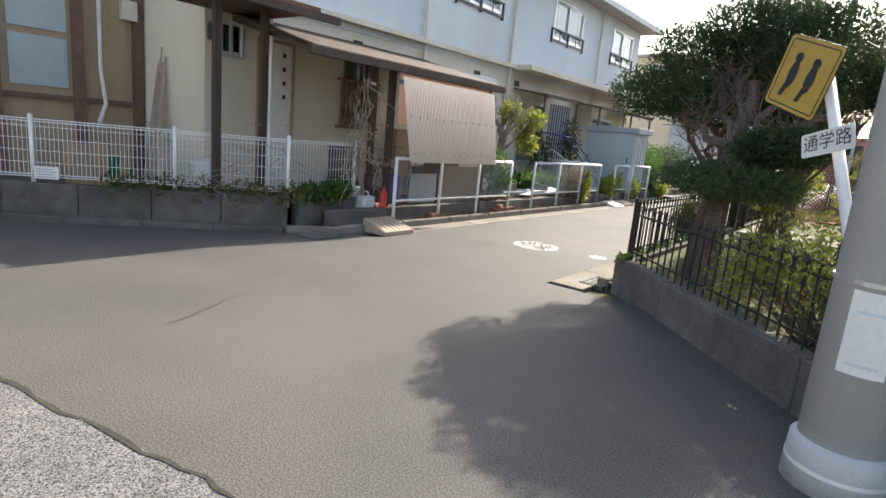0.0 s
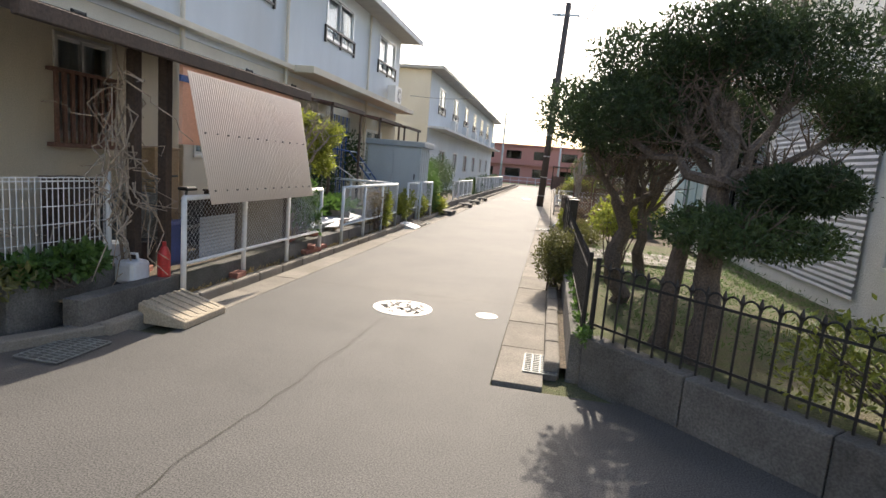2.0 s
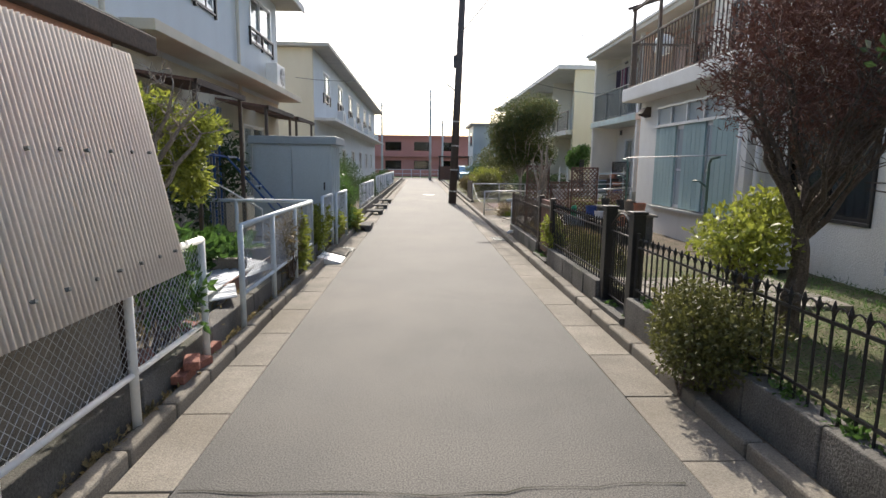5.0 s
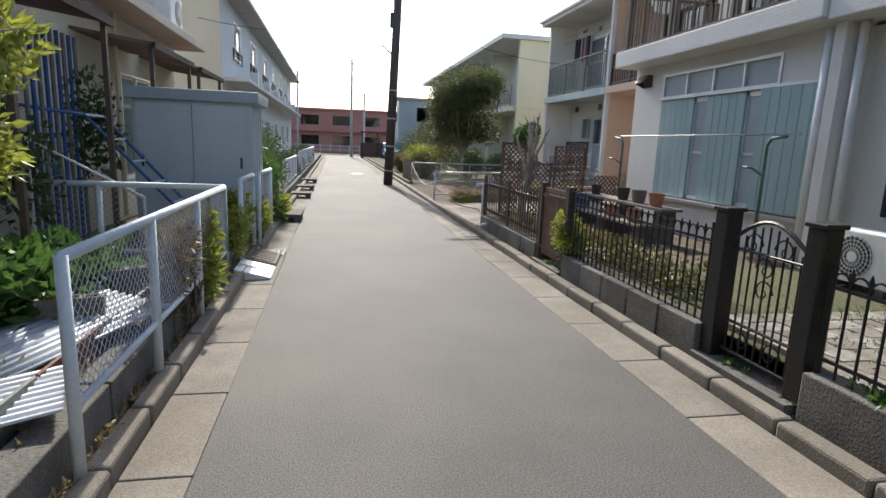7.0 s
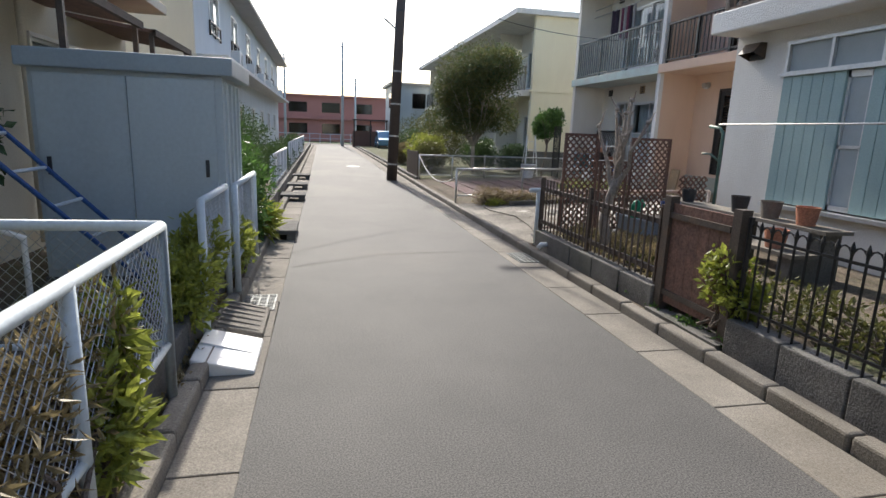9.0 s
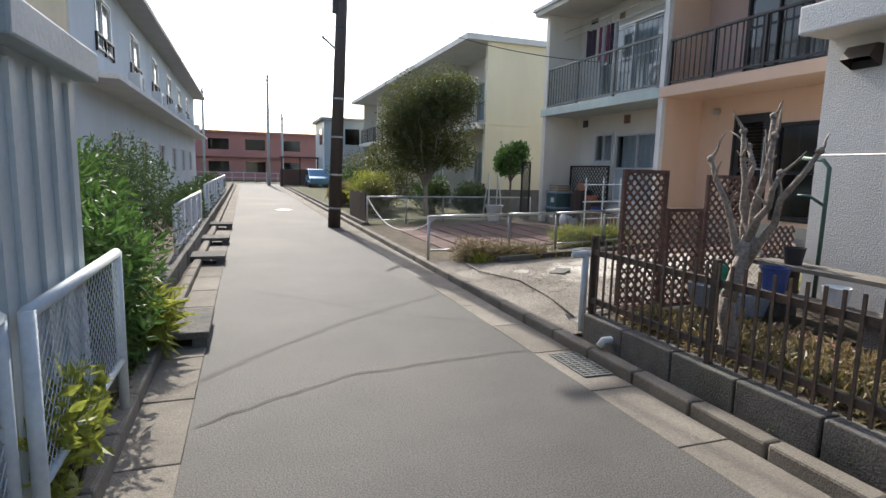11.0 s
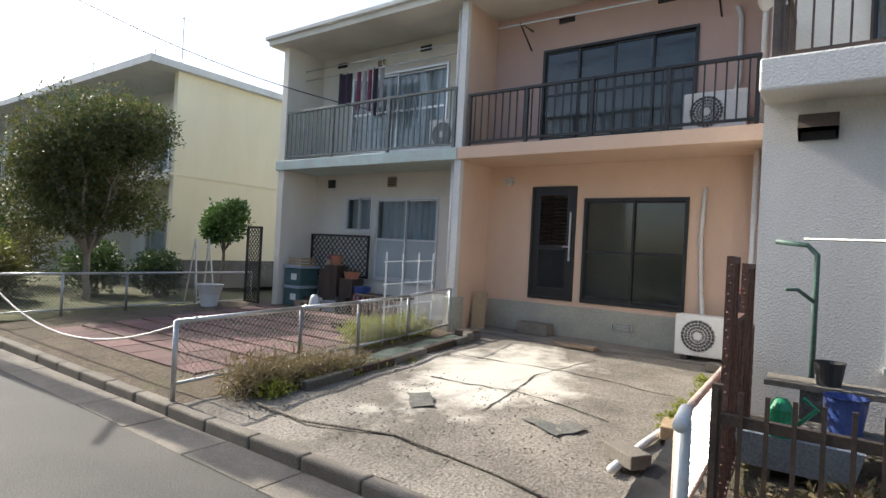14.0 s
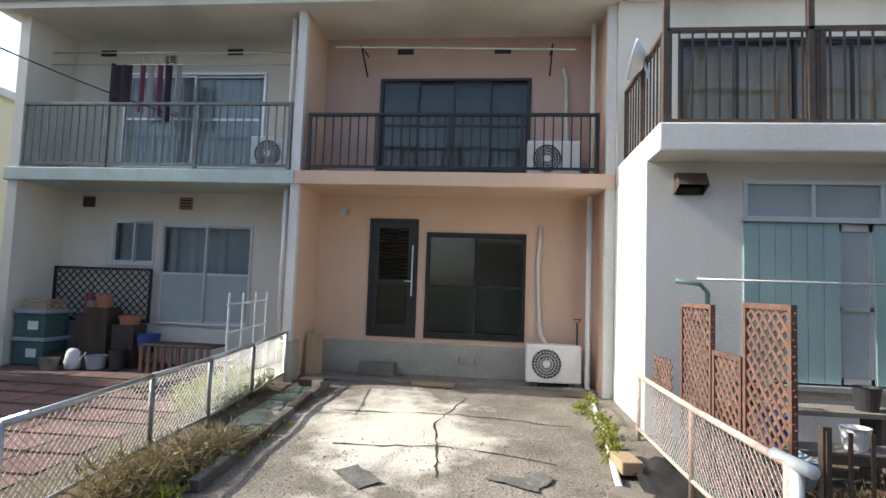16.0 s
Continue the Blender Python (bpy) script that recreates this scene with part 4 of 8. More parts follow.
plain("roof_left", "thin overhanging roof with pale fascia", -14, -7.2, 4.0, 21.25, 5.75, 5.87, ROOF, cat="roof")
plain("roof_left_soffit", "pale fascia board", -7.2, -7.17, 4.0, 21.28, 5.7, 5.87, FASCIA, cat="roof")
plain("return_wall_left", "cream rendered return wall", -9.9, XL - 0.15, 4.15, 4.3, 0.1, 5.75, CREAM)
plain("end_wall_left", "cream rendered gable wall", -14, XL - 0.15, 20.6, 20.75, 0.1, 5.75, CREAM)
plain("inner_wall_left", "inner partition wall", -10.4, -10.3, 5.2, 20.6, 0.1, 5.7, CREAM)
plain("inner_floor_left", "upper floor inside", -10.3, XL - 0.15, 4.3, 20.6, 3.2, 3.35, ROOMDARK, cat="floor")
for y0, y1, z0, z1 in hi:
    window(XL + 0.02, 1, y0, y1, z0, z1, "aluminium upstairs window", 2, ALU, GLASS)
    railing(XL + 0.05, y0 - 0.1, y1 + 0.1, z0 - 0.12, z0 + 0.28, "dark window guard rail", BLACKALU, 0.45, 3, "window guards")
for y0, y1, z0, z1 in lo[1:]:
    window(XL, 1, y0, y1, z0, z1, "aluminium ground-floor window", 2, ALU, GLASS if z0 < 2 else GLASSDARK)
dr = thing("front_door", (XL, 5.36, 0.5), "white flush front door with small square lights, shut", "door", kind="structure")
MB().box(XL - 0.09, XL + 0.02, 5.0, 5.05, 0.5, 2.75).box(XL - 0.09, XL + 0.02, 5.67, 5.72, 0.5, 2.75).box(XL - 0.09, XL + 0.02, 5.05, 5.67, 2.7, 2.75).obj("frame", WOODTAN, dr)
MB().box(XL - 0.06, XL - 0.01, 5.05, 5.67, 0.5, 2.7).obj("leaf", WHITEPAINT, dr)
m = MB()
for i in range(4):
    m.box(XL - 0.012, XL - 0.004, 5.5, 5.56, 2.5 - i * 0.22, 2.57 - i * 0.22)
m.obj("light", PLASTDARK, dr)
MB().cyl((XL + 0.03, 5.6, 1.45), (XL - 0.01, 5.6, 1.45), 0.025, n=12).obj("knob", ALU, dr)
for y in (8.9, 12.2, 17.3):
    pipe("downpipe", "cream downpipe on the facade", [(XL + 0.08, y, 5.7), (XL + 0.08, y, 0.3)], 0.035, CREAM)
ac_unit(-7.55, 19.4, 3.42, 1, "white outdoor air-conditioner on the ledge")
for y in (7.1, 10.9, 12.7):
    vent(XL, y, 2.98, 0.18, 0.14, 1, PLASTDARK)
hd = thing("kitchen_hood_box", (XL, 10.9, 2.75), "pale long wall cabinet of an awning", "awning")
MB().box(XL, XL + 0.35, 9.2, 11.3, 2.75, 2.9).obj("casing", FASCIA, hd, bevel=0.02)
# entrance awnings of the left row
for y0, y1 in ((16.0, 18.1), (18.6, 20.6), (12.6, 14.6)):
    a = thing("entrance_awning", (XL, (y0 + y1) / 2, 2.6), "maroon sheet awning on thin posts", "awning", "entrance awnings")
    MB().box(0, 1.0, y0, y1, -0.02, 0.02, pose(XL, 0, 2.85, 0, 8, 0)).obj("sheet", LATTICE, a)
    MB().box(XL + 0.95, XL + 1.0, y0, y1, 2.66, 2.74).obj("edge", WOODDARK, a)
    for y in (y0 + 0.08, y1 - 0.08):
        MB().box(XL + 0.9, XL + 0.95, y - 0.025, y + 0.025, 0.2, 2.7).obj("post", BROWNIRON, a)

# second left row
wall_x("wall_left_second", "white rendered facade of the second row", -8.0, XL, 26, 53, 0.1, 5.7, [(28.0 + 3.9 * i + dy, 29.5 + 3.9 * i + dy, z, z + 1.15) for i in range(6) for z, dy in ((4.1, 0), (1.2, 1))], BLUEWALL)
plain("gable_left_second", "pale cream gable wall with a band", -14, XL, 25.85, 26, 0.1, 5.7, CREAM)
plain("gable_band", "thin string course", -14, XL + 0.05, 25.82, 25.85, 3.2, 3.27, CREAM)
plain("roof_left_second", "thin overhanging roof", -14.3, -7.2, 25.5, 53.5, 5.7, 5.82, ROOF, cat="roof")
plain("canopy_left_second", "ledge canopy between storeys", XL, -7.1, 26.1, 53, 3.2, 3.3, FASCIA, cat="canopy")
for i in range(6):
    for z, dy in ((4.1, 0), (1.2, 1)):
        window(XL, 1, 28.0 + 3.9 * i + dy, 29.5 + 3.9 * i + dy, z, z + 1.15, "aluminium window of the second row", 2, ALU, GLASS)
    railing(XL + 0.03, 27.9 + 3.9 * i, 29.6 + 3.9 * i, 4.0, 4.4, "dark window guard rail", BLACKALU, 0.45, 3, "window guards")
    ac_unit(-7.5, 30.6 + 3.9 * i, 3.3, 1, "white outdoor air-conditioner on the ledge")

# far salmon block, grass strip and guard rail at the end of the lane
bl = thing("apartment_block", (0, 76, 0), "long two-storey salmon apartment block", "building")
holes = [(-30 + 3.6 * i, -28 + 3.6 * i, z, z + 1.1) for i in range(17) for z in (0.9, 3.2)]
ys = MB()
for a, b, c, d_ in [(-34, 34, 0, 0.9), (-34, 34, 2.0, 3.2), (-34, 34, 4.3, 4.9)]:
    ys.box(a, b, 76, 76.3, c, d_)
for z0, z1 in ((0.9, 2.0), (3.2, 4.3)):
    px = -34
    for i in range(17):
        ys.box(px, -30 + 3.6 * i, 76, 76.3, z0, z1)
        px = -28 + 3.6 * i
    ys.box(px, 34, 76, 76.3, z0, z1)
ys.obj("wall", BRICKPINK, bl)
MB().box(-34.4, 34.4, 75.6, 86, 4.9, 5.1).obj("roof", BRICKPINK, bl)
MB().box(-34, 34, 75.4, 76, 2.45, 2.65).obj("gallery", BRICKPINK, bl)
for z in (0.9, 3.2):
    for i in range(17):
        MB().box(-30 + 3.6 * i, -28 + 3.6 * i, 76.12, 76.16, z, z + 1.1).obj("window", GLASSDARK, bl)
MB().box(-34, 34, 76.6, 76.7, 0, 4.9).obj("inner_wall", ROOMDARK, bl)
yard("grass_strip", "bright grass strip across the lane end", -40, 30, 68, 75, 0.06, LEAFGREEN, 1)
gd = thing("guard_fence", (-5, 68.2, 0), "pale green steel fence at the lane end", "fence")
m = MB()
for i in range(45):
    m.cyl((-30 + i, 68.2, 0), (-30 + i, 68.2, 1.0), 0.03, n=6)
m.obj("posts", PALEBLUEPIPE, gd)
m = MB()
for z in (0.5, 0.95):
    m.cyl((-30, 68.2, z), (14, 68.2, z), 0.025, n=6)
m.obj("rails", PALEBLUEPIPE, gd)
# grey house far beyond
bg = thing("far_house", (4, 58, 0), "small grey boxy house beyond the row", "building")
MB().box(0.9, 9, 57.5, 63, 0, 5.2).obj("wall", SHEDMAT, bg)
MB().box(0.6, 9.3, 57.2, 63.3, 5.2, 5.4).obj("roof", ROOF, bg)
MB().box(2.5, 3.6, 57.46, 57.5, 3.4, 4.6).obj("window", GLASSDARK, bg)
MB().box(0.86, 0.9, 58.5, 60, 3.4, 4.6).obj("window", GLASSDARK, bg)

# drive and forecourts
def ramp(x, lo_, hi_):
    t_ = min(1, max(0, (x + 1.9) / 5.0))
    return lo_ + (hi_ - lo_) * t_


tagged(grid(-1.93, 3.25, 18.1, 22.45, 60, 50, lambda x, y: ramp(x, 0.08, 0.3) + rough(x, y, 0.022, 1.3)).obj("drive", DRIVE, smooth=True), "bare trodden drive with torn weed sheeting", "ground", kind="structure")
tagged(grid(-1.93, 3.9, 22.45, 28.4, 40, 40, lambda x, y: ramp(x, 0.08, 0.3) + rough(x, y, 0.012)).obj("forecourt", SOIL, smooth=True), "dark earth forecourt", "ground", kind="structure")
yard("garden_far_right", "grassy garden ground", -1.7, 4.7, 28.4, 60, 0.12, GRASS_SOIL, 2)
tagged(grid(1.2, 3.9, 18.0, 18.3, 6, 2, lambda x, y: 0.28).obj("drain_strip", CONC), "concrete drip strip", "ground", kind="structure")


# ---- plants ----
def leaf_mesh(name, blobs, count, size, material, parent, shell=0.55, aspect=0.5, flat=0.0, up=0.3):
    """Many small folded leaves filling uneven ellipsoids: (cx, cy, cz, rx, ry, rz)."""
    B = np.array(blobs, float)
    w = (B[:, 3] * B[:, 4] + B[:, 4] * B[:, 5] + B[:, 3] * B[:, 5])
    idx = np.random.choice(len(B), count, p=w / w.sum())
    d = np.random.normal(size=(count, 3))
    d /= np.linalg.norm(d, axis=1)[:, None]
    ph = B[idx, :3].sum(1)
    lump = 1 + 0.10 * np.sin(d[:, 0] * 5 + ph) * np.sin(d[:, 1] * 6 + 2 * ph) + 0.07 * np.sin(d[:, 2] * 9 + d[:, 0] * 7 + ph)
    r = (1 - (1 - shell) * np.random.random(count) ** 1.6) * lump * (1 + 0.05 * np.random.normal(size=count))
    c = B[idx, :3] + d * B[idx, 3:] * r[:, None]
    a = np.random.normal(size=(count, 3)) + d * 0.6
    a[:, 2] += up
    a /= np.linalg.norm(a, axis=1)[:, None]
    b = np.cross(a, np.random.normal(size=(count, 3)))
    b /= np.linalg.norm(b, axis=1)[:, None] + 1e-9
    n = np.cross(a, b)
    s = size * (0.6 + 0.8 * np.random.random(count))[:, None]
    v = np.stack([c, c + a * s * 0.5 + b * s * aspect * 0.5 + n * s * 0.08, c + a * s, c + a * s * 0.5 - b * s * aspect * 0.5 + n * s * 0.08], 1).reshape(-1, 3)
    v -= np.array(parent.location)
    f = np.arange(count * 4).reshape(-1, 4)
    me = bpy.data.meshes.new(name)
    me.from_pydata(v.tolist(), [], f.tolist())
    me.materials.append(material)
    ob = new(name, me)
    ob.parent = parent
    ob["kind"] = "stuff"
    return ob


def limb(mb, p, q, r0, r1, wob=0.06, k=5, n=6):
    p, q = Vector(p), Vector(q)
    pts = [p.lerp(q, i / k) + (Vector((rnd(-1, 1), rnd(-1, 1), rnd(-0.5, 0.5))) * wob if 0 < i < k else Vector()) for i in range(k + 1)]
    mb.tube(pts, [r0 + (r1 - r0) * i / k for i in range(k + 1)], n)
    return pts


def twigs(mb, p, n, length, r, spread=(1, 1, 1), up=0.4, deep=1):
    for _ in range(n):
        d = Vector((rnd(-1, 1) * spread[0], rnd(-1, 1) * spread[1], rnd(-0.6, 1) * spread[2] + up)).normalized()
        L = length * rnd(0.5, 1.1)
        pts = limb(mb, p, Vector(p) + d * L, r, r * 0.35, L * 0.07, 3, 4)
        if deep:
            twigs(mb, pts[2], 3, length * 0.55, r * 0.5, spread, up, deep - 1)


def shrub(name, at, blobs, count, size, material, label, aspect=0.5, stems=8, shell=0.35, group=""):
    e = thing(name, at, label, "shrub", group)
    mb = MB()
    for i in range(stems):
        b = random.choice(blobs)
        limb(mb, (at[0] + rnd(-0.1, 0.1), at[1] + rnd(-0.1, 0.1), at[2] - 0.03), (b[0] + rnd(-0.6, 0.6) * b[3], b[1] + rnd(-0.6, 0.6) * b[4], b[2] + rnd(-0.2, 0.7) * b[5]), 0.014, 0.004, 0.05, 4, 5)
    mb.obj("stems", BARK, e)
    leaf_mesh("foliage", blobs, count, size, material, e, shell, aspect)
    return e


# cloud-pruned evergreen at the corner
t1 = thing("cloud_pruned_tree", (-0.95, 5.5, 0.28), "dark cloud-pruned evergreen tree behind the iron fence", "tree")
pads = [(-1.8, 6.1, 2.13, 0.58, 0.55, 0.3), (-1.4, 6.15, 2.55, 0.52, 0.5, 0.28), (-0.95, 6.0, 2.78, 0.56, 0.5, 0.3), (-0.42, 5.8, 2.55, 0.58, 0.5, 0.4), (-0.5, 5.35, 1.62, 0.4, 0.34, 0.19), (-0.85, 5.25, 1.3, 0.62, 0.48, 0.19), (-1.15, 6.7, 2.4, 0.5, 0.5, 0.28), (0.12, 6.0, 2.25, 0.42, 0.42, 0.3)]
mb = MB()
limb(mb, (-0.95, 5.5, 0.2), (-0.93, 5.6, 1.4), 0.11, 0.085, 0.04, 5, 8)
limb(mb, (-1.2, 5.85, 0.2), (-1.05, 5.8, 1.45), 0.085, 0.06, 0.05, 5, 8)
limb(mb, (-0.93, 5.6, 1.35), (-0.9, 5.85, 2.25), 0.085, 0.06, 0.05, 4, 7)
pads = [(x, y, z, rx * 1.1, ry * 1.1, rz * 1.12) for x, y, z, rx, ry, rz in pads]
for p in pads:
    src = (-0.95, 5.6, 1.0 if p[2] < 1.6 else 1.65)
    pts = limb(mb, src, (p[0], p[1], p[2] - p[5] * 0.5), 0.045, 0.02, 0.09, 5, 6)
    for q in pts[2:]:
        twigs(mb, q, 5, 0.45, 0.01, up=0.5)
mb.obj("trunk", BARK, t1)
for i, p in enumerate(pads):
    sub = [(p[0] + rnd(-0.5, 0.5) * p[3], p[1] + rnd(-0.5, 0.5) * p[4], p[2] + rnd(-0.1, 0.25) * p[5], p[3] * rnd(0.4, 0.62), p[4] * rnd(0.4, 0.62), p[5] * rnd(0.6, 0.85)) for _ in range(7)] + [(p[0], p[1], p[2], p[3] * 0.85, p[4] * 0.85, p[5] * 0.7)]
    leaf_mesh("foliage_pad", sub, 9000, 0.045, LEAFDARK if i != 5 else LEAFMID, t1, 0.6, 0.3)
# second clipped tree and a russet fine-twigged tree
t2 = thing("clipped_evergreen", (-1.35, 7.4, 0.28), "glossy clipped evergreen with crooked bare limbs", "tree")
mb = MB()
limb(mb, (-1.35, 7.4, 0.2), (-1.4, 7.2, 1.25), 0.1, 0.07, 0.08, 6, 8)
for q in ((-1.75, 7.0, 1.9), (-1.3, 7.6, 2.0), (-0.9, 7.1, 1.95), (-1.2, 6.8, 2.1), (-1.6, 7.6, 1.9)):
    for a in limb(mb, (-1.4, 7.2, 1.2), q, 0.045, 0.02, 0.09, 5, 6)[2:]:
        twigs(mb, a, 4, 0.4, 0.009, up=0.6)
mb.obj("trunk", BARK, t2)
leaf_mesh("foliage", [(-1.6, 7.1, 2.2, 0.55, 0.5, 0.34), (-1.1, 7.3, 2.35, 0.55, 0.55, 0.36), (-0.7, 7.0, 2.2, 0.5, 0.5, 0.33)], 18000, 0.048, LEAFDARK, t2, 0.6, 0.45)
t3 = thing("russet_tree", (-0.75, 9.6, 0.28), "small bare tree with a haze of russet twigs", "tree")
mb = MB()
limb(mb, (-0.75, 9.6, 0.2), (-0.85, 9.5, 1.2), 0.09, 0.06, 0.05, 5, 8)
for i in range(16):
    a = i * 2.4
    for q in limb(mb, (-0.85, 9.5, rnd(0.9, 1.3)), (-0.75 + 0.8 * math.cos(a) * rnd(0.5, 1), 9.5 + 0.9 * math.sin(a) * rnd(0.5, 1), rnd(1.9, 2.6)), 0.03, 0.012, 0.07, 5, 5)[2:]:
        twigs(mb, q, 3, 0.5, 0.007, up=0.7)
mb.obj("trunk", BARK, t3)
leaf_mesh("twig_haze", [(-0.75, 9.5, 2.6, 0.85, 0.95, 0.75), (-0.4, 9.8, 2.9, 0.7, 0.7, 0.6)], 24000, 0.07, TWIGRED, t3, 0.4, 0.16)

# round-crowned tree further on
t4 = thing("round_tree", (0.7, 31.0, 0.12), "round-crowned evergreen tree with pale forking trunk", "tree")
mb = MB()
limb(mb, (0.7, 31.0, 0.05), (0.68, 31.0, 1.15), 0.085, 0.07, 0.02, 4, 8)
for i in range(13):
    a = i * 2.4
    pts = limb(mb, (0.68, 31.0, 1.1), (0.65 + 1.2 * math.cos(a), 31.0 + 1.1 * math.sin(a), rnd(2.6, 3.9)), 0.04, 0.014, 0.06, 5, 6)
    for q in pts[3:]:
        twigs(mb, q, 3, 0.6, 0.009, up=0.6)
mb.obj("trunk", BARKPALE, t4)
bl4 = [(0.65 + 1.05 * math.cos(i * 2.4) * (0.4 + 0.6 * (i % 3) / 2), 31.0 + 0.95 * math.sin(i * 2.4), 2.3 + 2.0 * ((i * 0.37) % 1), 0.75, 0.75, 0.6) for i in range(16)] + [(0.65, 31.0, 3.35, 1.55, 1.5, 1.45), (-0.55, 31.0, 2.0, 0.75, 0.7, 0.55), (1.75, 31.0, 2.1, 0.65, 0.7, 0.5), (0.3, 30.7, 1.9, 0.8, 0.6, 0.4)]
leaf_mesh("crown", bl4, 30000, 0.09, LEAFOLIVE, t4, 0.5, 0.45)
# Second, darker leaf set: the crown's inner shade put into leaf colour.
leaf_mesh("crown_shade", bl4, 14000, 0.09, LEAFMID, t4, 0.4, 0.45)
t5 = thing("small_tree", (2.8, 29.3, 0.15), "small leafy potted-size tree beside the end wall", "tree")
mb = MB()
limb(mb, (2.8, 29.3, 0.1), (2.9, 29.3, 1.5), 0.05, 0.03, 0.04, 5, 7)
for i in range(6):
    limb(mb, (2.88, 29.3, 1.3), (2.9 + rnd(-0.4, 0.4), 29.3 + rnd(-0.4, 0.4), rnd(1.8, 2.4)), 0.02, 0.008, 0.05, 4, 5)
mb.obj("trunk", BARK, t5)
leaf_mesh("crown", [(2.9, 29.3, 2.0, 0.5, 0.5, 0.45), (3.05, 29.2, 2.25, 0.35, 0.35, 0.3), (2.7, 29.4, 1.8, 0.3, 0.3, 0.3)], 5000, 0.09, LEAFGREEN, t5, 0.3)
# hard-pruned bare tree behind the brown fence
t6 = thing("pollarded_tree", (-1.46, 16.72, 0.22), "hard-pruned bare tree with knuckled pale limbs", "tree")
mb = MB()
limb(mb, (-1.46, 16.72, 0.15), (-1.52, 16.71, 0.75), 0.07, 0.062, 0.02, 4, 9)
limb(mb, (-1.52, 16.71, 0.72), (-1.42, 16.66, 1.2), 0.062, 0.05, 0.02, 3, 9)
for i, (dx, dy, z) in enumerate(((-0.15, 0.25, 1.75), (0.0, 0.12, 1.95), (0.08, -0.05, 2.05), (-0.05, -0.18, 1.9), (0.1, -0.4, 1.8), (0.15, 0.2, 1.85), (-0.1, -0.3, 1.65))):
    pts = limb(mb, (-1.44, 16.67, rnd(0.95, 1.2)), (-1.44 + dx, 16.67 + dy, z), 0.032, 0.016, 0.03, 5, 7)
    for q in pts[3:]:
        twigs(mb, q, 1, 0.2, 0.013, up=0.9, deep=0)
    mb.lathe(pts[-1] - Vector((0, 0, 0.02)), [(0.012, 0), (0.028, 0.015), (0.026, 0.035), (0.01, 0.05)], 8)
mb.obj("trunk", BARKPALE, t6, smooth=True)

# shrubs and hedges
shrub("round_hedge", (-1.98, 8.85, 0.05), [(-1.98, 8.85, 0.5, 0.3, 0.4, 0.4), (-1.85, 8.6, 0.55, 0.3, 0.3, 0.35), (-1.9, 9.1, 0.45, 0.28, 0.3, 0.38)], 9000, 0.04, LEAFOLIVE, "clipped small-leaved bush spilling over the kerb")
shrub("yellow_bush", (0.15, 4.25, 0.3), [(-0.1, 4.35, 0.8, 0.45, 0.3, 0.4), (0.35, 3.95, 0.95, 0.45, 0.35, 0.5), (0.8, 3.5, 0.95, 0.45, 0.4, 0.5), (-0.45, 4.7, 0.65, 0.3, 0.3, 0.3)], 5200, 0.045, LEAFLIME, "thin yellow-green bush tangled in the iron fence", 0.5, 70, 0.1)
shrub("yellow_bush", (-1.1, 9.8, 0.28), [(-1.15, 9.8, 1.05, 0.4, 0.5, 0.28), (-0.8, 10.0, 1.25, 0.3, 0.35, 0.25)], 2400, 0.07, LEAFLIME, "thin yellow-green shrub behind the fence", 0.5, 30, 0.2)
shrub("garden_bed", (-1.2, 13.0, 0.26), [(-1.3, 12.4 + 0.5 * i, 0.42, 0.3, 0.4, 0.2) for i in range(5)], 2200, 0.06, LEAFOLIVE, "low leafy garden plants behind the black fence", 0.4, 20, 0.1)
shrub("gate_shrub", (-1.78, 14.35, 0.2), [(-1.75, 14.3, 0.6, 0.16, 0.2, 0.25), (-1.72, 14.1, 0.45, 0.15, 0.15, 0.16)], 1100, 0.07, LEAFLIME, "yellow-green shrub beside the brown gate", 0.5, 10, 0.2)
shrub("corner_plant", (-6.0, 5.0, 0.38), [(-6.05, 5.2, 0.55, 0.16, 0.3, 0.13), (-6.2, 4.85, 0.5, 0.2, 0.2, 0.12)], 1500, 0.08, LEAFGREEN, "broad-leaved green plant at the fence foot", 0.6, 8, 0.1)
shrub("climbing_shrub", (-6.0, 9.35, 0.2), [(-5.9, 9.1, 0.95, 0.25, 0.25, 0.4), (-5.8, 9.3, 0.65, 0.2, 0.2, 0.25)], 800, 0.1, LEAFGREEN, "bright leafy shrub beside the corrugated sheet", 0.4, 12, 0.1)
t7 = thing("gnarled_tree", (-6.45, 10.2, 0.2), "small pruned gnarled tree with yellow-green tufts", "tree")
mb = MB()
pts = limb(mb, (-6.5, 10.2, 0.15), (-6.55, 10.3, 1.6), 0.08, 0.06, 0.05, 6, 8)
for i in range(9):
    a = i * 2.4
    for q in limb(mb, (-6.55, 10.3, rnd(1.2, 1.7)), (-6.5 + 0.5 * math.cos(a), 10.3 + 0.5 * math.sin(a), rnd(1.9, 2.5)), 0.035, 0.012, 0.06, 5, 6)[3:]:
        twigs(mb, q, 3, 0.28, 0.008, up=0.4)
mb.obj("trunk", BARKPALE, t7)
leaf_mesh("foliage", [(-6.5, 11.1, 1.7, 0.22, 0.25, 0.3), (-6.5, 11.4, 1.45, 0.18, 0.22, 0.25), (-6.5, 10.5, 2.1, 0.25, 0.3, 0.25), (-6.35, 11.2, 2.0, 0.25, 0.3, 0.25)], 2200, 0.1, LEAFLIME, t7, 0.15, 0.4)
shrub("leafy_bed", (-6.9, 12.3, 0.2), [(-6.8, 11.8 + 0.35 * i, 0.5, 0.5, 0.35, 0.2) for i in range(4)], 2600, 0.14, LEAFGREEN, "broad-leaved vegetable bed behind the mesh fence", 0.6, 14, 0.1)
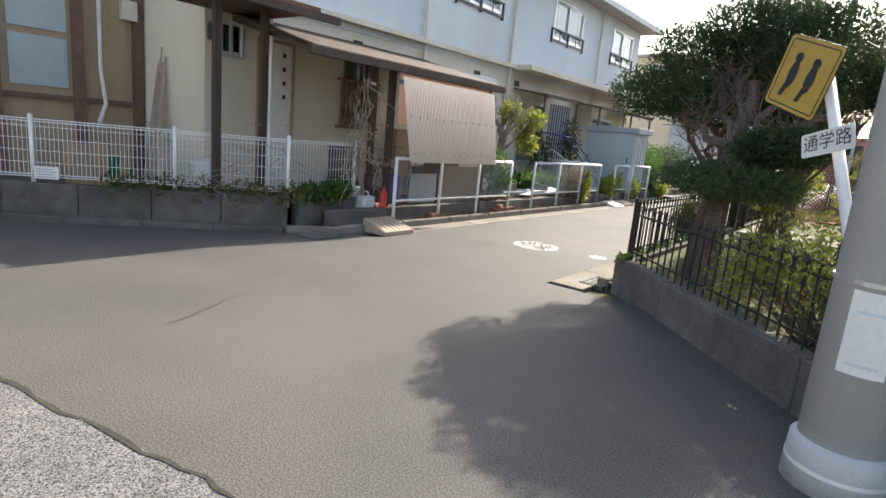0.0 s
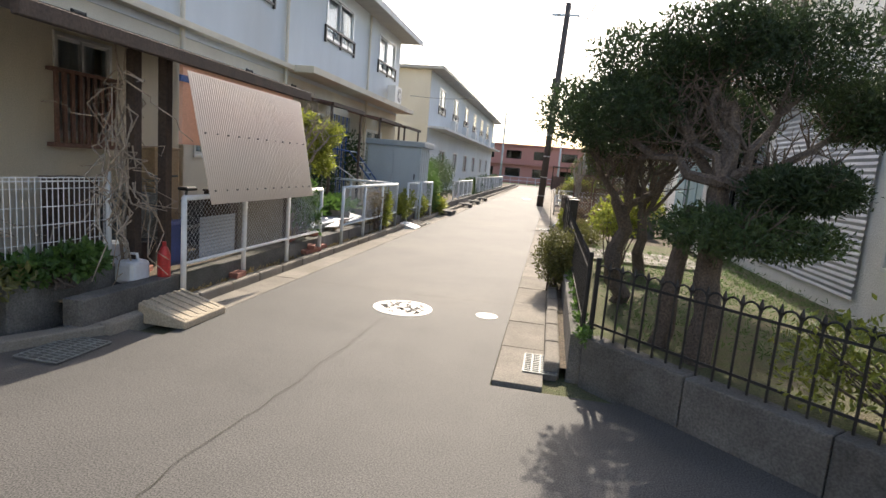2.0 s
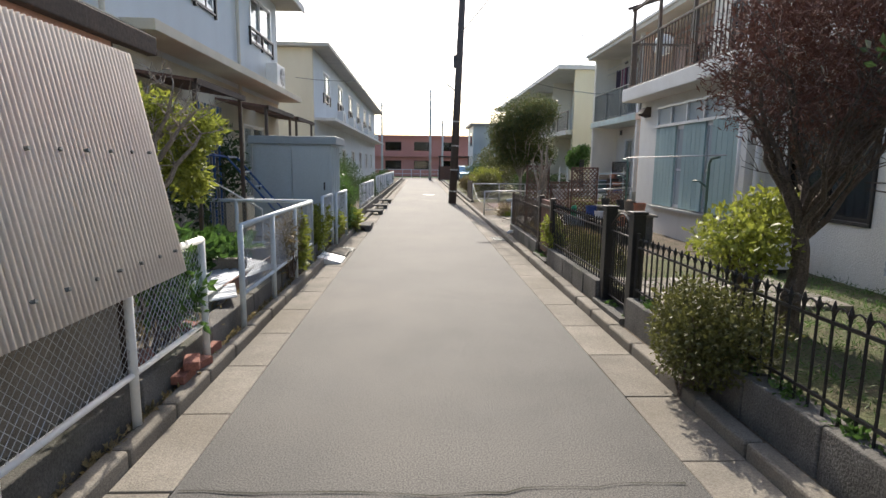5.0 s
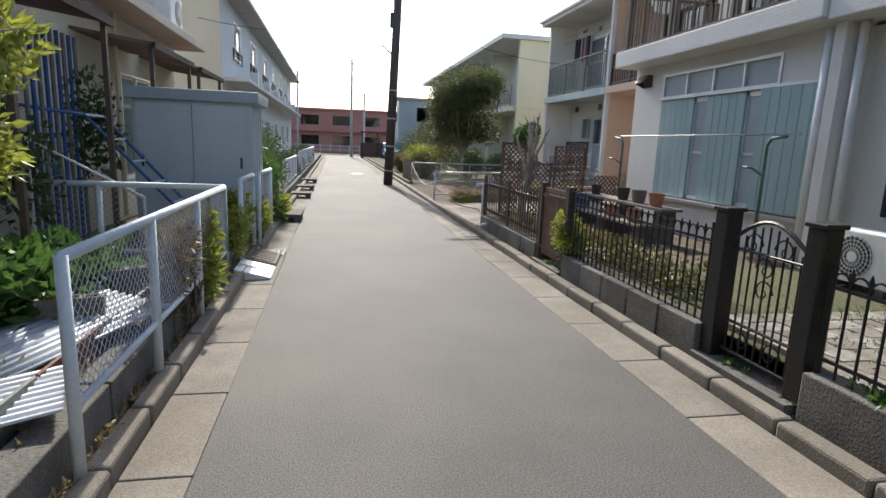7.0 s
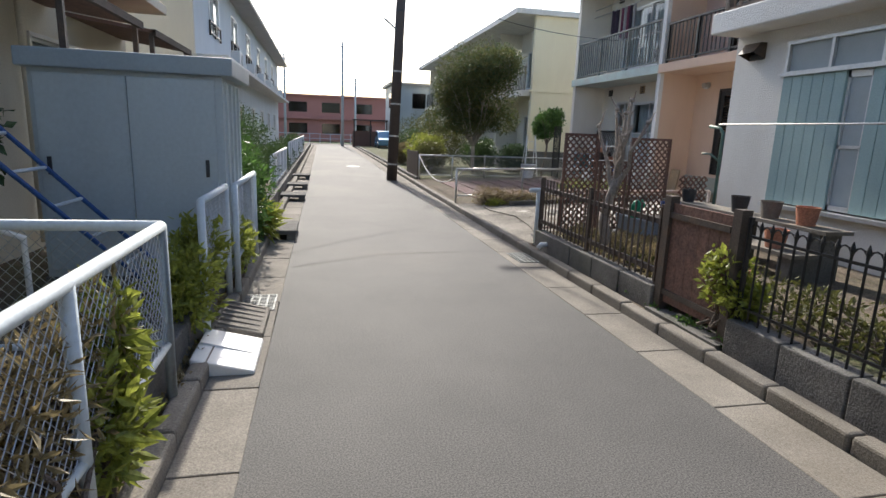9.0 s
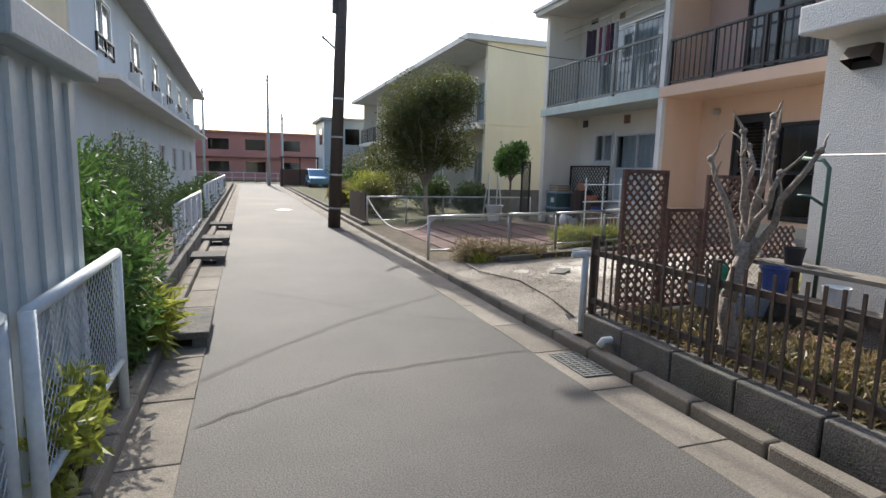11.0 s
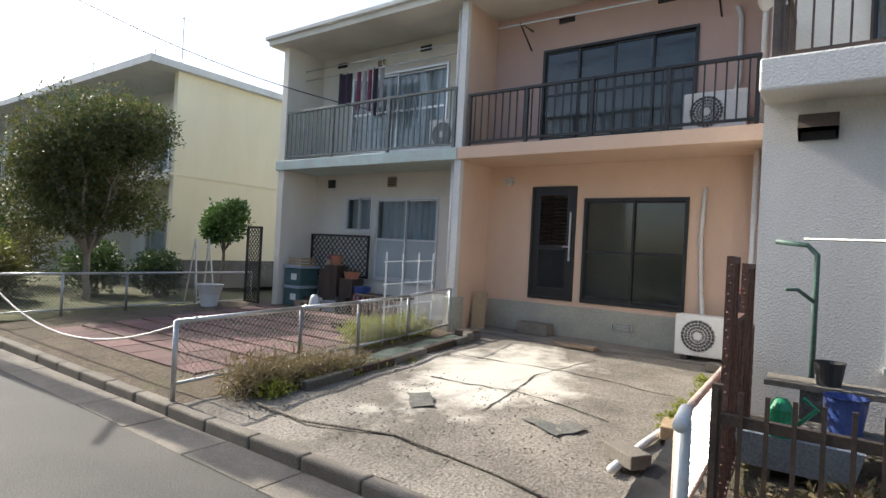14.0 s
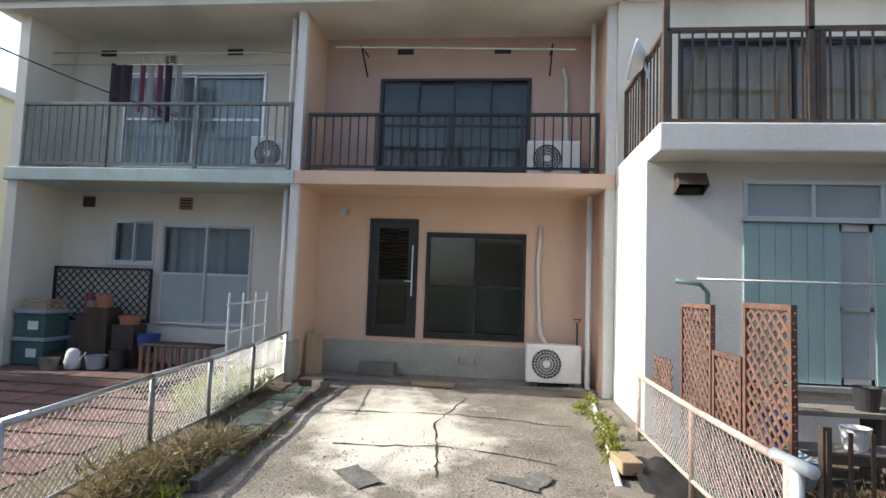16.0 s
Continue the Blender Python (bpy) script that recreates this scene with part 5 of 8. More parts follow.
shrub("dry_weeds", (-5.75, 12.4, 0.2), [(-5.75, 12.1 + 0.3 * i, 0.65, 0.12, 0.2, 0.35) for i in range(4)], 2600, 0.07, LEAFDRY, "dry straw-coloured weeds growing through the fence", 0.25, 40, 0.05)
shrub("fence_weeds", (-5.75, 12.9, 0.15), [(-5.72, 12.9, 0.45, 0.16, 0.22, 0.3), (-5.72, 13.1, 0.7, 0.12, 0.15, 0.25)], 1200, 0.1, LEAFLIME, "green weeds at the fence end", 0.35, 10, 0.1)
shrub("nandina", (-5.85, 14.9, 0.15), [(-5.8, 14.7, 0.45, 0.22, 0.28, 0.3), (-5.8, 15.2, 0.6, 0.2, 0.25, 0.3)], 2200, 0.085, LEAFLIME, "yellow-green feathery shrub at the fence", 0.4, 12, 0.1)
shrub("kerb_bush", (-5.72, 16.35, 0.1), [(-5.7, 16.3, 0.45, 0.2, 0.3, 0.28), (-5.75, 16.7, 0.4, 0.18, 0.25, 0.25)], 1600, 0.08, LEAFLIME, "yellow-green leafy shrub spilling over the kerb", 0.45, 10, 0.1)
shrub("roadside_bush", (-6.2, 18.4, 0.1), [(-5.75, 17.9, 0.85, 0.3, 0.45, 0.5), (-6.1, 18.3, 1.0, 0.5, 0.5, 0.6), (-6.3, 19.1, 1.2, 0.5, 0.55, 0.6), (-5.8, 18.2, 0.4, 0.25, 0.4, 0.35)], 6500, 0.1, LEAFGREEN, "bright green bamboo-leaved bush by the lane", 0.3, 16, 0.15)
shrub("conifer_bush", (-6.3, 21.3, 0.1), [(-6.3, 21.2, 1.0, 0.65, 0.7, 0.75), (-6.5, 22.4, 1.3, 0.6, 0.7, 0.65)], 9000, 0.06, LEAFMID, "rounded dark green bush", 0.35, 12, 0.4)
shrub("fern_plant", (-5.8, 18.6, 0.05), [(-5.7, 18.7, 0.35, 0.22, 0.25, 0.25)], 500, 0.22, LEAFLIME, "arching yellow-green leafy plant by the kerb", 0.2, 4, 0.1)
for y, z in ((28, 0.5), (31, 0.6), (36, 0.7), (42, 0.7)):
    shrub("lane_bush", (-6.3, y, 0.1), [(-6.3, y, z, 0.45, 0.8, 0.5), (-6.2, y + 0.9, z * 0.8, 0.4, 0.6, 0.4)], 2500, 0.11, LEAFMID, "green bush behind the lane fence", 0.4, 6, 0.2)
for x, y, r, m_ in ((-0.9, 31.5, 0.6, LEAFOLIVE), (-0.7, 33.5, 0.8, LEAFLIME), (0.4, 35, 1.2, LEAFOLIVE), (-0.6, 38, 0.9, LEAFMID), (1.2, 32, 0.7, LEAFMID), (2.4, 31.3, 0.6, LEAFDARK), (0.6, 43, 1.4, LEAFOLIVE), (-1.3, 36, 0.5, LEAFDRY)):
    shrub("garden_bush", (x, y, 0.1), [(x, y, 0.2 + r * 0.8, r, r, r * 0.85), (x + r * 0.5, y + 0.5, 0.2 + r, r * 0.7, r * 0.7, r * 0.7)], 3500, 0.11, m_, "uneven garden bush in the far gardens", 0.4, 8, 0.3)
shrub("drive_weeds", (-1.3, 22.2, 0.08), [(-1.4 + 0.28 * i, 22.25 - 0.02 * i, 0.25 - 0.01 * i, 0.25, 0.22, 0.25 - 0.015 * i) for i in range(6)], 4800, 0.1, LEAFDRY, "dry tangled weeds at the foot of the mesh fence", 0.12, 60, 0.02)
shrub("drive_weeds", (-0.9, 22.1, 0.08), [(-1.2 + 0.5 * i, 22.1 + rnd(-0.1, 0.1), 0.14, 0.22, 0.18, 0.1) for i in range(5)], 1600, 0.07, LEAFLIME, "low fresh green weeds by the drive", 0.3, 6, 0.05)
shrub("trellis_weeds", (1.8, 22.95, 0.2), [(1.0 + 0.4 * i, 23.0, 0.4, 0.3, 0.25, 0.2) for i in range(4)], 2600, 0.1, LEAFLIME, "fresh green weeds round the pipe trellis", 0.2, 20, 0.05)
shrub("garden_litter", (-1.2, 16.6, 0.22), [(-1.3, 15.6 + 0.35 * i, 0.3, 0.35, 0.3, 0.1) for i in range(7)] + [(-0.7, 15.8 + 0.4 * i, 0.28, 0.35, 0.3, 0.07) for i in range(5)], 6500, 0.08, LEAFDRY, "dry leaves and stems littering the garden bed", 0.3, 40, 0.02)
shrub("garden_plants", (-1.4, 16.2, 0.22), [(-1.4, 15.5 + 0.42 * i, 0.3, 0.2, 0.22, 0.1) for i in range(6)], 900, 0.06, LEAFOLIVE, "low green plants along the brown fence", 0.5, 8, 0.05)
shrub("yard_litter", (-6.6, 11.0, 0.2), [(-6.3, 9.9 + 0.5 * i, 0.24, 0.45, 0.4, 0.06) for i in range(8)], 5200, 0.09, LEAFDRY, "dry brown plant litter over the soil", 0.25, 6, 0.02)
shrub("kerb_litter", (-5.7, 9, 0.05), [(-5.72, 6.3 + 0.55 * i, 0.08, 0.08, 0.35, 0.03) for i in range(24)], 3200, 0.05, LEAFDRY, "dead leaves caught along the kerb", 0.5, 2, 0.02)
shrub("kerb_weeds", (-1.85, 9, 0.05), [(-1.78, 5.6 + 0.5 * i, 0.38 if i < 10 else 0.1, 0.06, 0.2, 0.05) for i in range(22)], 2600, 0.045, LEAFGREEN, "small weeds along the wall top", 0.5, 2, 0.02)
shrub("corner_litter", (-7.5, 3.6, 0.36), [(-7.6 + 0.35 * i, 2.9 + 0.4 * i, 0.48, 0.35, 0.3, 0.16) for i in range(5)], 1300, 0.08, LEAFOLIVE, "overgrown bed of mixed plants behind the mesh fence", 0.4, 60, 0.05)
shrub("lawn_tufts", (-1.0, 8.5, 0.3), [(-1.2 + 0.45 * i, 6.0 + 0.62 * j, 0.3, 0.3, 0.35, 0.06) for i in range(6) for j in range(10)], 14000, 0.06, LEAFGREEN, "short grass tufts on the lawn", 0.12, 2, 0.02)
vn = thing("dry_vine", (-6.15, 5.9, 0.3), "bare dry vine sprawling over the porch post", "vine")
mb = MB()
for i in range(46):
    z = rnd(0.8, 2.5)
    p = Vector((-6.1 + rnd(-0.12, 0.15), 5.75 + rnd(-0.25, 0.25), z))
    q = p + Vector((rnd(-0.3, 0.45), rnd(-0.5, 0.5), rnd(-1.2, 0.2)))
    limb(mb, p, q, 0.008, 0.004, 0.12, 6, 4)
for i in range(5):
    limb(mb, (-6.15 + rnd(-0.05, 0.05), 5.8 + rnd(-0.1, 0.1), 0.3), (-6.1, 5.8 + rnd(-0.2, 0.2), 2.5), 0.016, 0.008, 0.1, 8, 5)
for i in range(40):
    p = Vector((-7.6 + rnd(0, 1.3), 3.0 + rnd(0, 2.0), 0.9 + rnd(-0.4, 0.3)))
    limb(mb, p, p + Vector((rnd(-0.5, 0.5), rnd(-0.5, 0.5), rnd(-0.3, 0.4))), 0.006, 0.003, 0.1, 5, 4)
mb.obj("stems", TWIGDRY, vn)


# ---- fences ----
def chain(p, q, z0a, z1a, z0b, z1b, pitch=0.062, r=0.0022):
    """Diamond wire mesh between two uprights at p and q."""
    p, q = Vector((*p, 0)), Vector((*q, 0))
    L = (q - p).length
    mb = MB()
    H = (z1a - z0a + z1b - z0b) / 2
    at = lambda u, v: p.lerp(q, u / L) + Vector((0, 0, (z0a + (z0b - z0a) * u / L) + v / H * ((z1a - z0a) * (1 - u / L) + (z1b - z0b) * u / L)))
    k = int((L + H) / pitch) + 1
    for i in range(k):
        s = i * pitch
        u0, u1 = max(0, s - H), min(L, s)
        if u1 - u0 > 0.01:
            mb.tube([at(u0, s - u0), at(u1, s - u1)], r, 3, False)
            mb.tube([at(L - u0, s - u0), at(L - u1, s - u1)], r, 3, False)
    return mb


def mesh_fence(pts, h, label, z=0.3, pm=WHITEPAINT, wm=GALV, zs=None, gap=1.2, r=0.028, bottom=0.08, foot=0.0):
    """Pipe-framed wire fence along pts; zs: ground height at each point."""
    zs = zs or [z] * len(pts)
    e = thing("mesh_fence", (*pts[0], zs[0] - foot), label, "fence", "wire mesh fences")
    for (a, za), (b, zb) in zip(zip(pts, zs), zip(pts[1:], zs[1:])):
        MB().cyl((*a, za + h), (*b, zb + h), r, n=10).obj("top_rail", pm, e, smooth=True)
        MB().cyl((*a, za + bottom), (*b, zb + bottom), r * 0.7, n=8).obj("bottom_rail", pm, e, smooth=True)
        k = max(1, round(math.hypot(b[0] - a[0], b[1] - a[1]) / gap))
        for i in range(k + 1):
            t_ = i / k
            x, y, zz = a[0] + (b[0] - a[0]) * t_, a[1] + (b[1] - a[1]) * t_, za + (zb - za) * t_
            MB().cyl((x, y, zz - foot), (x, y, zz + h + 0.01), r, n=10).obj("post", pm, e, smooth=True)
        chain(a, b, za + bottom, za + h, zb + bottom, zb + h).obj("wire_mesh", wm, e)
    return e


XFL = -5.67
mesh_fence([(XFL, 6.07), (XFL, 9.42)], 0.74, "white pipe fence with diamond wire mesh", 0.34, gap=1.25, foot=0.32)
mesh_fence([(XFL, 10.36), (XFL, 13.8), (-8.0, 13.9)], 0.74, "pale pipe fence with diamond wire mesh round a garden", 0.34, PALEBLUEPIPE, gap=1.1, foot=0.3)
mesh_fence([(XFL, 14.8), (XFL, 15.85)], 0.74, "pale blue pipe fence with wire mesh", 0.34, PALEBLUEPIPE, gap=1.15, foot=0.3)
mesh_fence([(-5.6, 15.9), (-5.6, 17.35)], 0.74, "pale blue pipe fence beside the shed", 0.34, PALEBLUEPIPE, gap=1.3, foot=0.28)
mesh_fence([(-5.85, 22.5), (-5.85, 27.5)], 0.7, "pale pipe fence along the lane", 0.3, WHITEPAINT, gap=1.3, foot=0.28)
mesh_fence([(-5.85, 29), (-5.85, 44)], 0.8, "pale pipe fence along the lane", 0.3, WHITEPAINT, gap=1.5, foot=0.28)
mesh_fence([(-1.95, 22.55), (-0.38, 22.66), (0.6, 22.68), (1.7, 22.73), (2.8, 22.75)], 0.66, "galvanised wire mesh fence rising towards the house", 0.1, GALV, zs=[0.17, 0.2, 0.22, 0.26, 0.33], gap=1.3, foot=0.14, r=0.024)
mesh_fence([(-1.75, 28.6), (0.5, 28.75), (3.4, 28.9)], 0.72, "grey wire mesh fence between gardens", 0.14, GALV, gap=1.2, foot=0.05, r=0.022)
mesh_fence([(-1.75, 18.2), (-0.4, 18.24), (1.1, 18.28)], 0.62, "rusty pipe fence with diamond wire mesh", 0.12, RUSTY, gap=1.3, foot=0.14, r=0.024, zs=[0.22, 0.22, 0.24])
pf = thing("pipe_post", (-1.78, 18.17, 0.06), "pale blue painted pipe post with tee end", "post")
MB().cyl((-1.78, 18.17, 0.05), (-1.78, 18.17, 0.84), 0.035, n=12).obj("upright", PALEBLUEPIPE, pf, smooth=True)
MB().cyl((-1.92, 18.16, 0.85), (-1.6, 18.2, 0.85), 0.035, n=12).obj("tee", PALEBLUEPIPE, pf, smooth=True)
# welded white fence at the corner
wf = thing("welded_fence", (-6.24, 4.55, 0.44), "white welded wire garden fence on the retaining wall", "fence")
line = [(-10.4, -0.65), (-9.3, 0.7), (-8.2, 2.06), (-7.15, 3.36), (-6.24, 4.5), (-6.18, 5.68)]
for a, b in zip(line, line[1:]):
    A, B_ = Vector((*a, 0)), Vector((*b, 0))
    L = (B_ - A).length
    MB().cyl(A + Vector((0, 0, 0.3)), A + Vector((0, 0, 1.3)), 0.026, n=10).obj("post", WHITEPAINT, wf, smooth=True)
    mb = MB()
    k = int(L / 0.05)
    for i in range(k + 1):
        P = A.lerp(B_, i / k)
        mb.tube([P + Vector((0, 0, 0.52)), P + Vector((0, 0, 1.24))], 0.0042, 4, False)
    for z in (0.52, 0.55, 0.7, 0.85, 1.0, 1.15, 1.21, 1.24):
        mb.tube([A + Vector((0, 0, z)), B_ + Vector((0, 0, z))], 0.0045 if 0.6 < z < 1.2 else 0.008, 4, False)
    mb.obj("wire_panel", WHITEPAINT, wf)
MB().cyl((*line[-1], 0.3), (*line[-1], 1.3), 0.026, n=10).obj("post", WHITEPAINT, wf, smooth=True)
nt = thing("notice_plate", (-7.9, 2.45, 0.5), "small white notice plate tied to the fence", "sign")
MB().box(0, 0.28, -0.006, 0, 0.5, 0.66, pose(-8.13, 2.05, 0, 0, 0, 51)).obj("plate", WHITEPAINT, nt)
m = MB()
for i in range(4):
    m.box(0.03, 0.25 - 0.03 * (i % 2), -0.009, -0.006, 0.52 + i * 0.032, 0.53 + i * 0.032, pose(-8.13, 2.05, 0, 0, 0, 51))
m.obj("text_bars", PLASTGREY, nt)


def iron_fence(p, q, z0, z1, label, material, gap=0.115, scallop=True):
    P, Q = Vector((*p, 0)), Vector((*q, 0))
    L = (Q - P).length
    e = thing("iron_fence", (*p, z0), label, "fence", "iron fences")
    k = max(2, round(L / gap))
    d = (Q - P).normalized()
    for z in (z0 + 0.08, z1 - 0.12):
        MB().tube([P + Vector((0, 0, z)), Q + Vector((0, 0, z))], 0.013, 4).obj("rail", material, e)
    first = None
    for i in range(k + 1):
        c = P + d * (L * i / k)
        if first is None:
            first = MB().cyl(c + Vector((0, 0, z0 - 0.03)), c + Vector((0, 0, z1 - 0.06)), 0.009, n=6).lathe(c + Vector((0, 0, z1 - 0.07)), [(0.009, 0), (0.017, 0.02), (0.012, 0.04), (0.003, 0.07)], 6).obj("baluster", material, e)
            c0 = c
        else:
            o = first.copy()
            scene.collection.objects.link(o)
            o.location = c - c0
    if scallop:
        mb = MB()
        for i in range(k):
            c = P + d * (L * (i + 0.5) / k)
            mb.tube([c + d * (0.5 * L / k * math.cos(a)) + Vector((0, 0, z1 - 0.1 + 0.07 * math.sin(a))) for a in [math.pi * j / 6 for j in range(7)]], 0.007, 4, False)
        mb.obj("scallops", material, e)
    for c in (P, Q):
        MB().cyl(c + Vector((0, 0, z0 - 0.05)), c + Vector((0, 0, z1 + 0.02)), 0.02, n=8).obj("post", material, e)
    return e


iron_fence((-1.78, 5.75), (-1.78, 10.5), 0.37, 1.0, "black iron fence with small scallops on a low wall", BLACKIRON)
iron_fence((-1.72, 5.68), (1.2, 2.76), 0.37, 0.97, "black iron fence along the corner wall", BLACKIRON)
iron_fence((-1.78, 11.55), (-1.78, 14.08), 0.34, 1.08, "black iron fence with scalloped top rail", BLACKIRON, 0.1)
gate = thing("iron_gate", (-1.75, 11.03, 0.1), "black wrought-iron garden gate with scrolls and square posts", "gate")
for y in (10.62, 11.44):
    MB().box(-1.82, -1.69, y - 0.065, y + 0.065, 0.05, 1.2).obj("post", BLACKIRON, gate, bevel=0.008)
    MB().box(-1.835, -1.675, y - 0.08, y + 0.08, 1.2, 1.23).obj("cap", BLACKIRON, gate, bevel=0.006)
m = MB()
for i in range(9):
    y = 10.75 + 0.56 * i / 8
    m.cyl((-1.755, y, 0.18), (-1.755, y, 1.0 + 0.14 * math.sin(math.pi * i / 8)), 0.008, n=6)
for z in (0.2, 0.42, 0.95):
    m.cyl((-1.755, 10.71, z), (-1.755, 11.35, z), 0.012, n=6)
m.tube([(-1.755, 10.71 + 0.64 * i / 12, 1.02 + 0.15 * math.sin(math.pi * i / 12)) for i in range(13)], 0.014, 6)
for cy, cz, s_ in ((10.89, 1.0, 1), (11.17, 1.0, -1), (10.89, 0.3, -1), (11.17, 0.3, 1), (11.03, 0.85, 1), (11.03, 0.7, -1)):
    m.tube([(-1.755, cy + s_ * (0.09 - 0.006 * j) * math.cos(j * 0.6), cz + (0.09 - 0.006 * j) * math.sin(j * 0.6)) for j in range(13)], 0.006, 4, False)
m.obj("leaf", BLACKIRON, gate)
plain("gate_sill", "dark concrete threshold under the gate", -1.9, -1.6, 10.57, 11.5, -0.1, 0.12, CONC_DARK, cat="step")
# paving inside the gate
pv = thing("garden_paving", (-1.0, 10.9, 0.29), "pale brick garden path inside the gate", "paving", kind="structure")
for i in range(9):
    for j in range(7):
        MB().box(-1.6 + i * 0.22, -1.6 + i * 0.22 + 0.21, 10.3 + j * 0.2, 10.49 + j * 0.2, 0.28, 0.325 + rnd(0, 0.006)).obj("brick", CONC if (i + j) % 3 else STONE, pv)


def picket(p, q, z0, z1, label, material, gap=0.105):
    P, Q = Vector((*p, 0)), Vector((*q, 0))
    L, d = (Q - P).length, (Q - P).normalized()
    ang = math.degrees(math.atan2(d.y, d.x))
    e = thing("bar_fence", (*p, z0), label, "fence", "brown bar fences")
    m = pose(p[0], p[1], 0, 0, 0, ang)
    for z in (z0 + 0.12, z1 - 0.14):
        MB().box(0, L, -0.02, 0.02, z - 0.025, z + 0.025, m).obj("rail", material, e)
    k = round(L / gap)
    first = None
    for i in range(k + 1):
        u = L * i / k
        if first is None:
            first = MB().box(u - 0.01, u + 0.01, -0.032, -0.02, z0 + 0.02, z1, m).obj("bar", material, e)
        else:
            o = first.copy()
            scene.collection.objects.link(o)
            o.location = d * u
    for u in (0, L / 2, L):
        MB().box(u - 0.022, u + 0.022, -0.018, 0.026, z0 - 0.04, z1 + 0.02, m).obj("post", material, e)
    return e


picket((-1.78, 18.03), (-1.78, 15.15), 0.31, 1.03, "dark brown metal bar fence, rusted, on a low wall", BROWNIRON)
bg_ = thing("wooden_gate", (-1.78, 14.6, 0.12), "brown boarded garden gate, shut", "gate")
for i in range(6):
    MB().box(-1.79, -1.765, 14.25 + 0.125 * i, 14.37 + 0.125 * i, 0.18, 1.08).obj("board", LATTICE, bg_)
for y in (14.18, 15.05):
    MB().box(-1.82, -1.73, y - 0.045, y + 0.045, 0.05, 1.14).obj("post", BROWNIRON, bg_)
MB().box(-1.81, -1.79, 14.25, 15.0, 0.95, 1.0).box(-1.81, -1.79, 14.25, 15.0, 0.25, 0.3).obj("ledge", BROWNIRON, bg_)
plain("gate_sill", "concrete threshold under the brown gate", -1.9, -1.6, 14.12, 15.1, -0.1, 0.1, CONC_DARK, cat="step")


def lattice(p, q, z0, z1, label, material=LATTICE, pitch=0.095, group="lattice panels", frame_=True, w=0.024):
    """Diagonal wooden trellis panel."""
    P, Q = Vector((*p, 0)), Vector((*q, 0))
    L, H = (Q - P).length, z1 - z0
    d = (Q - P).normalized()
    nrm = Vector((-d.y, d.x, 0))
    e = thing("garden_trellis", (*p, z0), label, "trellis", group)
    k = int((L + H) / pitch)
    for side in (0, 1):
        for i in range(1, k + 1):
            s = i * pitch
            u0, u1 = max(0, s - H), min(L, s)
            if u1 - u0 < 0.03:
                continue
            a, b = (u0, s - u0), (u1, s - u1)
            if side:
                a, b = (L - a[0], a[1]), (L - b[0], b[1])
            A = P + d * a[0] + Vector((0, 0, z0 + a[1]))
            Bq = P + d * b[0] + Vector((0, 0, z0 + b[1]))
            v = (Bq - A)
            wv = v.normalized().cross(nrm) * w / 2
            off = nrm * (0.004 if side else -0.004)
            t_ = nrm * 0.004
            MB().add([A + wv + off - t_, A - wv + off - t_, Bq - wv + off - t_, Bq + wv + off - t_, A + wv + off + t_, A - wv + off + t_, Bq - wv + off + t_, Bq + wv + off + t_],
                     [(0, 3, 2, 1), (4, 5, 6, 7), (0, 1, 5, 4), (1, 2, 6, 5), (2, 3, 7, 6), (3, 0, 4, 7)]).obj("slat", material, e)
    if frame_:
        m = pose(p[0], p[1], 0, 0, 0, math.degrees(math.atan2(d.y, d.x)))
        for b in ((0, 0.035, z0 - 0.0, z1 + 0.02), (L - 0.035, L, z0, z1 + 0.02), (0.035, L - 0.035, z1 - 0.015, z1 + 0.02), (0.035, L - 0.035, z0, z0 + 0.035)):
            MB().box(b[0], b[1], -0.018, 0.018, b[2], b[3], m).obj("frame", material, e)
    return e


lattice((-1.5, 18.04), (-0.95, 18.08), 0.3, 1.65, "weathered red-brown lattice panel standing behind the fence")
lattice((-0.92, 18.08), (-0.46, 18.1), 0.3, 1.28, "broken red-brown lattice panel")
lattice((-0.43, 18.1), (0.22, 18.12), 0.3, 1.62, "leaning red-brown lattice panel")
lattice((0.45, 18.14), (0.95, 18.17), 0.3, 1.1, "collapsed red-brown lattice panel by the wall", frame_=False)
lattice((3.7, 27.2), (3.7, 25.45), 0.95, 1.82, "dark diamond trellis against the wall", BLACKALU, 0.13, w=0.018)
lattice((2.6, 27.5), (2.6, 28.0), 0.3, 1.9, "dark tall trellis at the house end", BLACKALU, 0.1, w=0.02)
# green pipe trellis and laundry stands
tr = thing("pipe_trellis", (2.0, 22.9, 0.25), "pale green garden pipe trellis", "trellis")
for i in range(4):
    MB().cyl((1.35 + 0.42 * i, 22.9 + 0.03 * i, 0.2), (1.35 + 0.42 * i, 22.9 + 0.03 * i, 1.55), 0.013, n=8).obj("upright", PALEBLUEPIPE, tr)
for i in range(3):
    MB().cyl((1.3, 22.9, 0.75 + 0.33 * i), (2.68, 22.99, 0.78 + 0.33 * i), 0.011, n=8).obj("crossbar", PALEBLUEPIPE, tr)
ls = thing("laundry_stand", (0.76, 15.3, 0.24), "green pipe laundry stands with a steel pole", "laundry stand")
for y, s_ in ((17.72, -1), (14.1, 1)):
    MB().tube([(0.76, y, 0.2), (0.76, y, 1.5), (0.76, y + s_ * 0.0, 1.74), (0.76, y - s_ * 0.07, 1.82), (0.76, y - s_ * 0.3, 1.845)], 0.022, 10).obj("stand", GREENPIPE, ls, smooth=True)
    MB().tube([(0.76, y, 1.35), (0.68, y + 0.12, 1.45), (0.61, y + 0.2, 1.45)], 0.016, 8).obj("arm", GREENPIPE, ls, smooth=True)
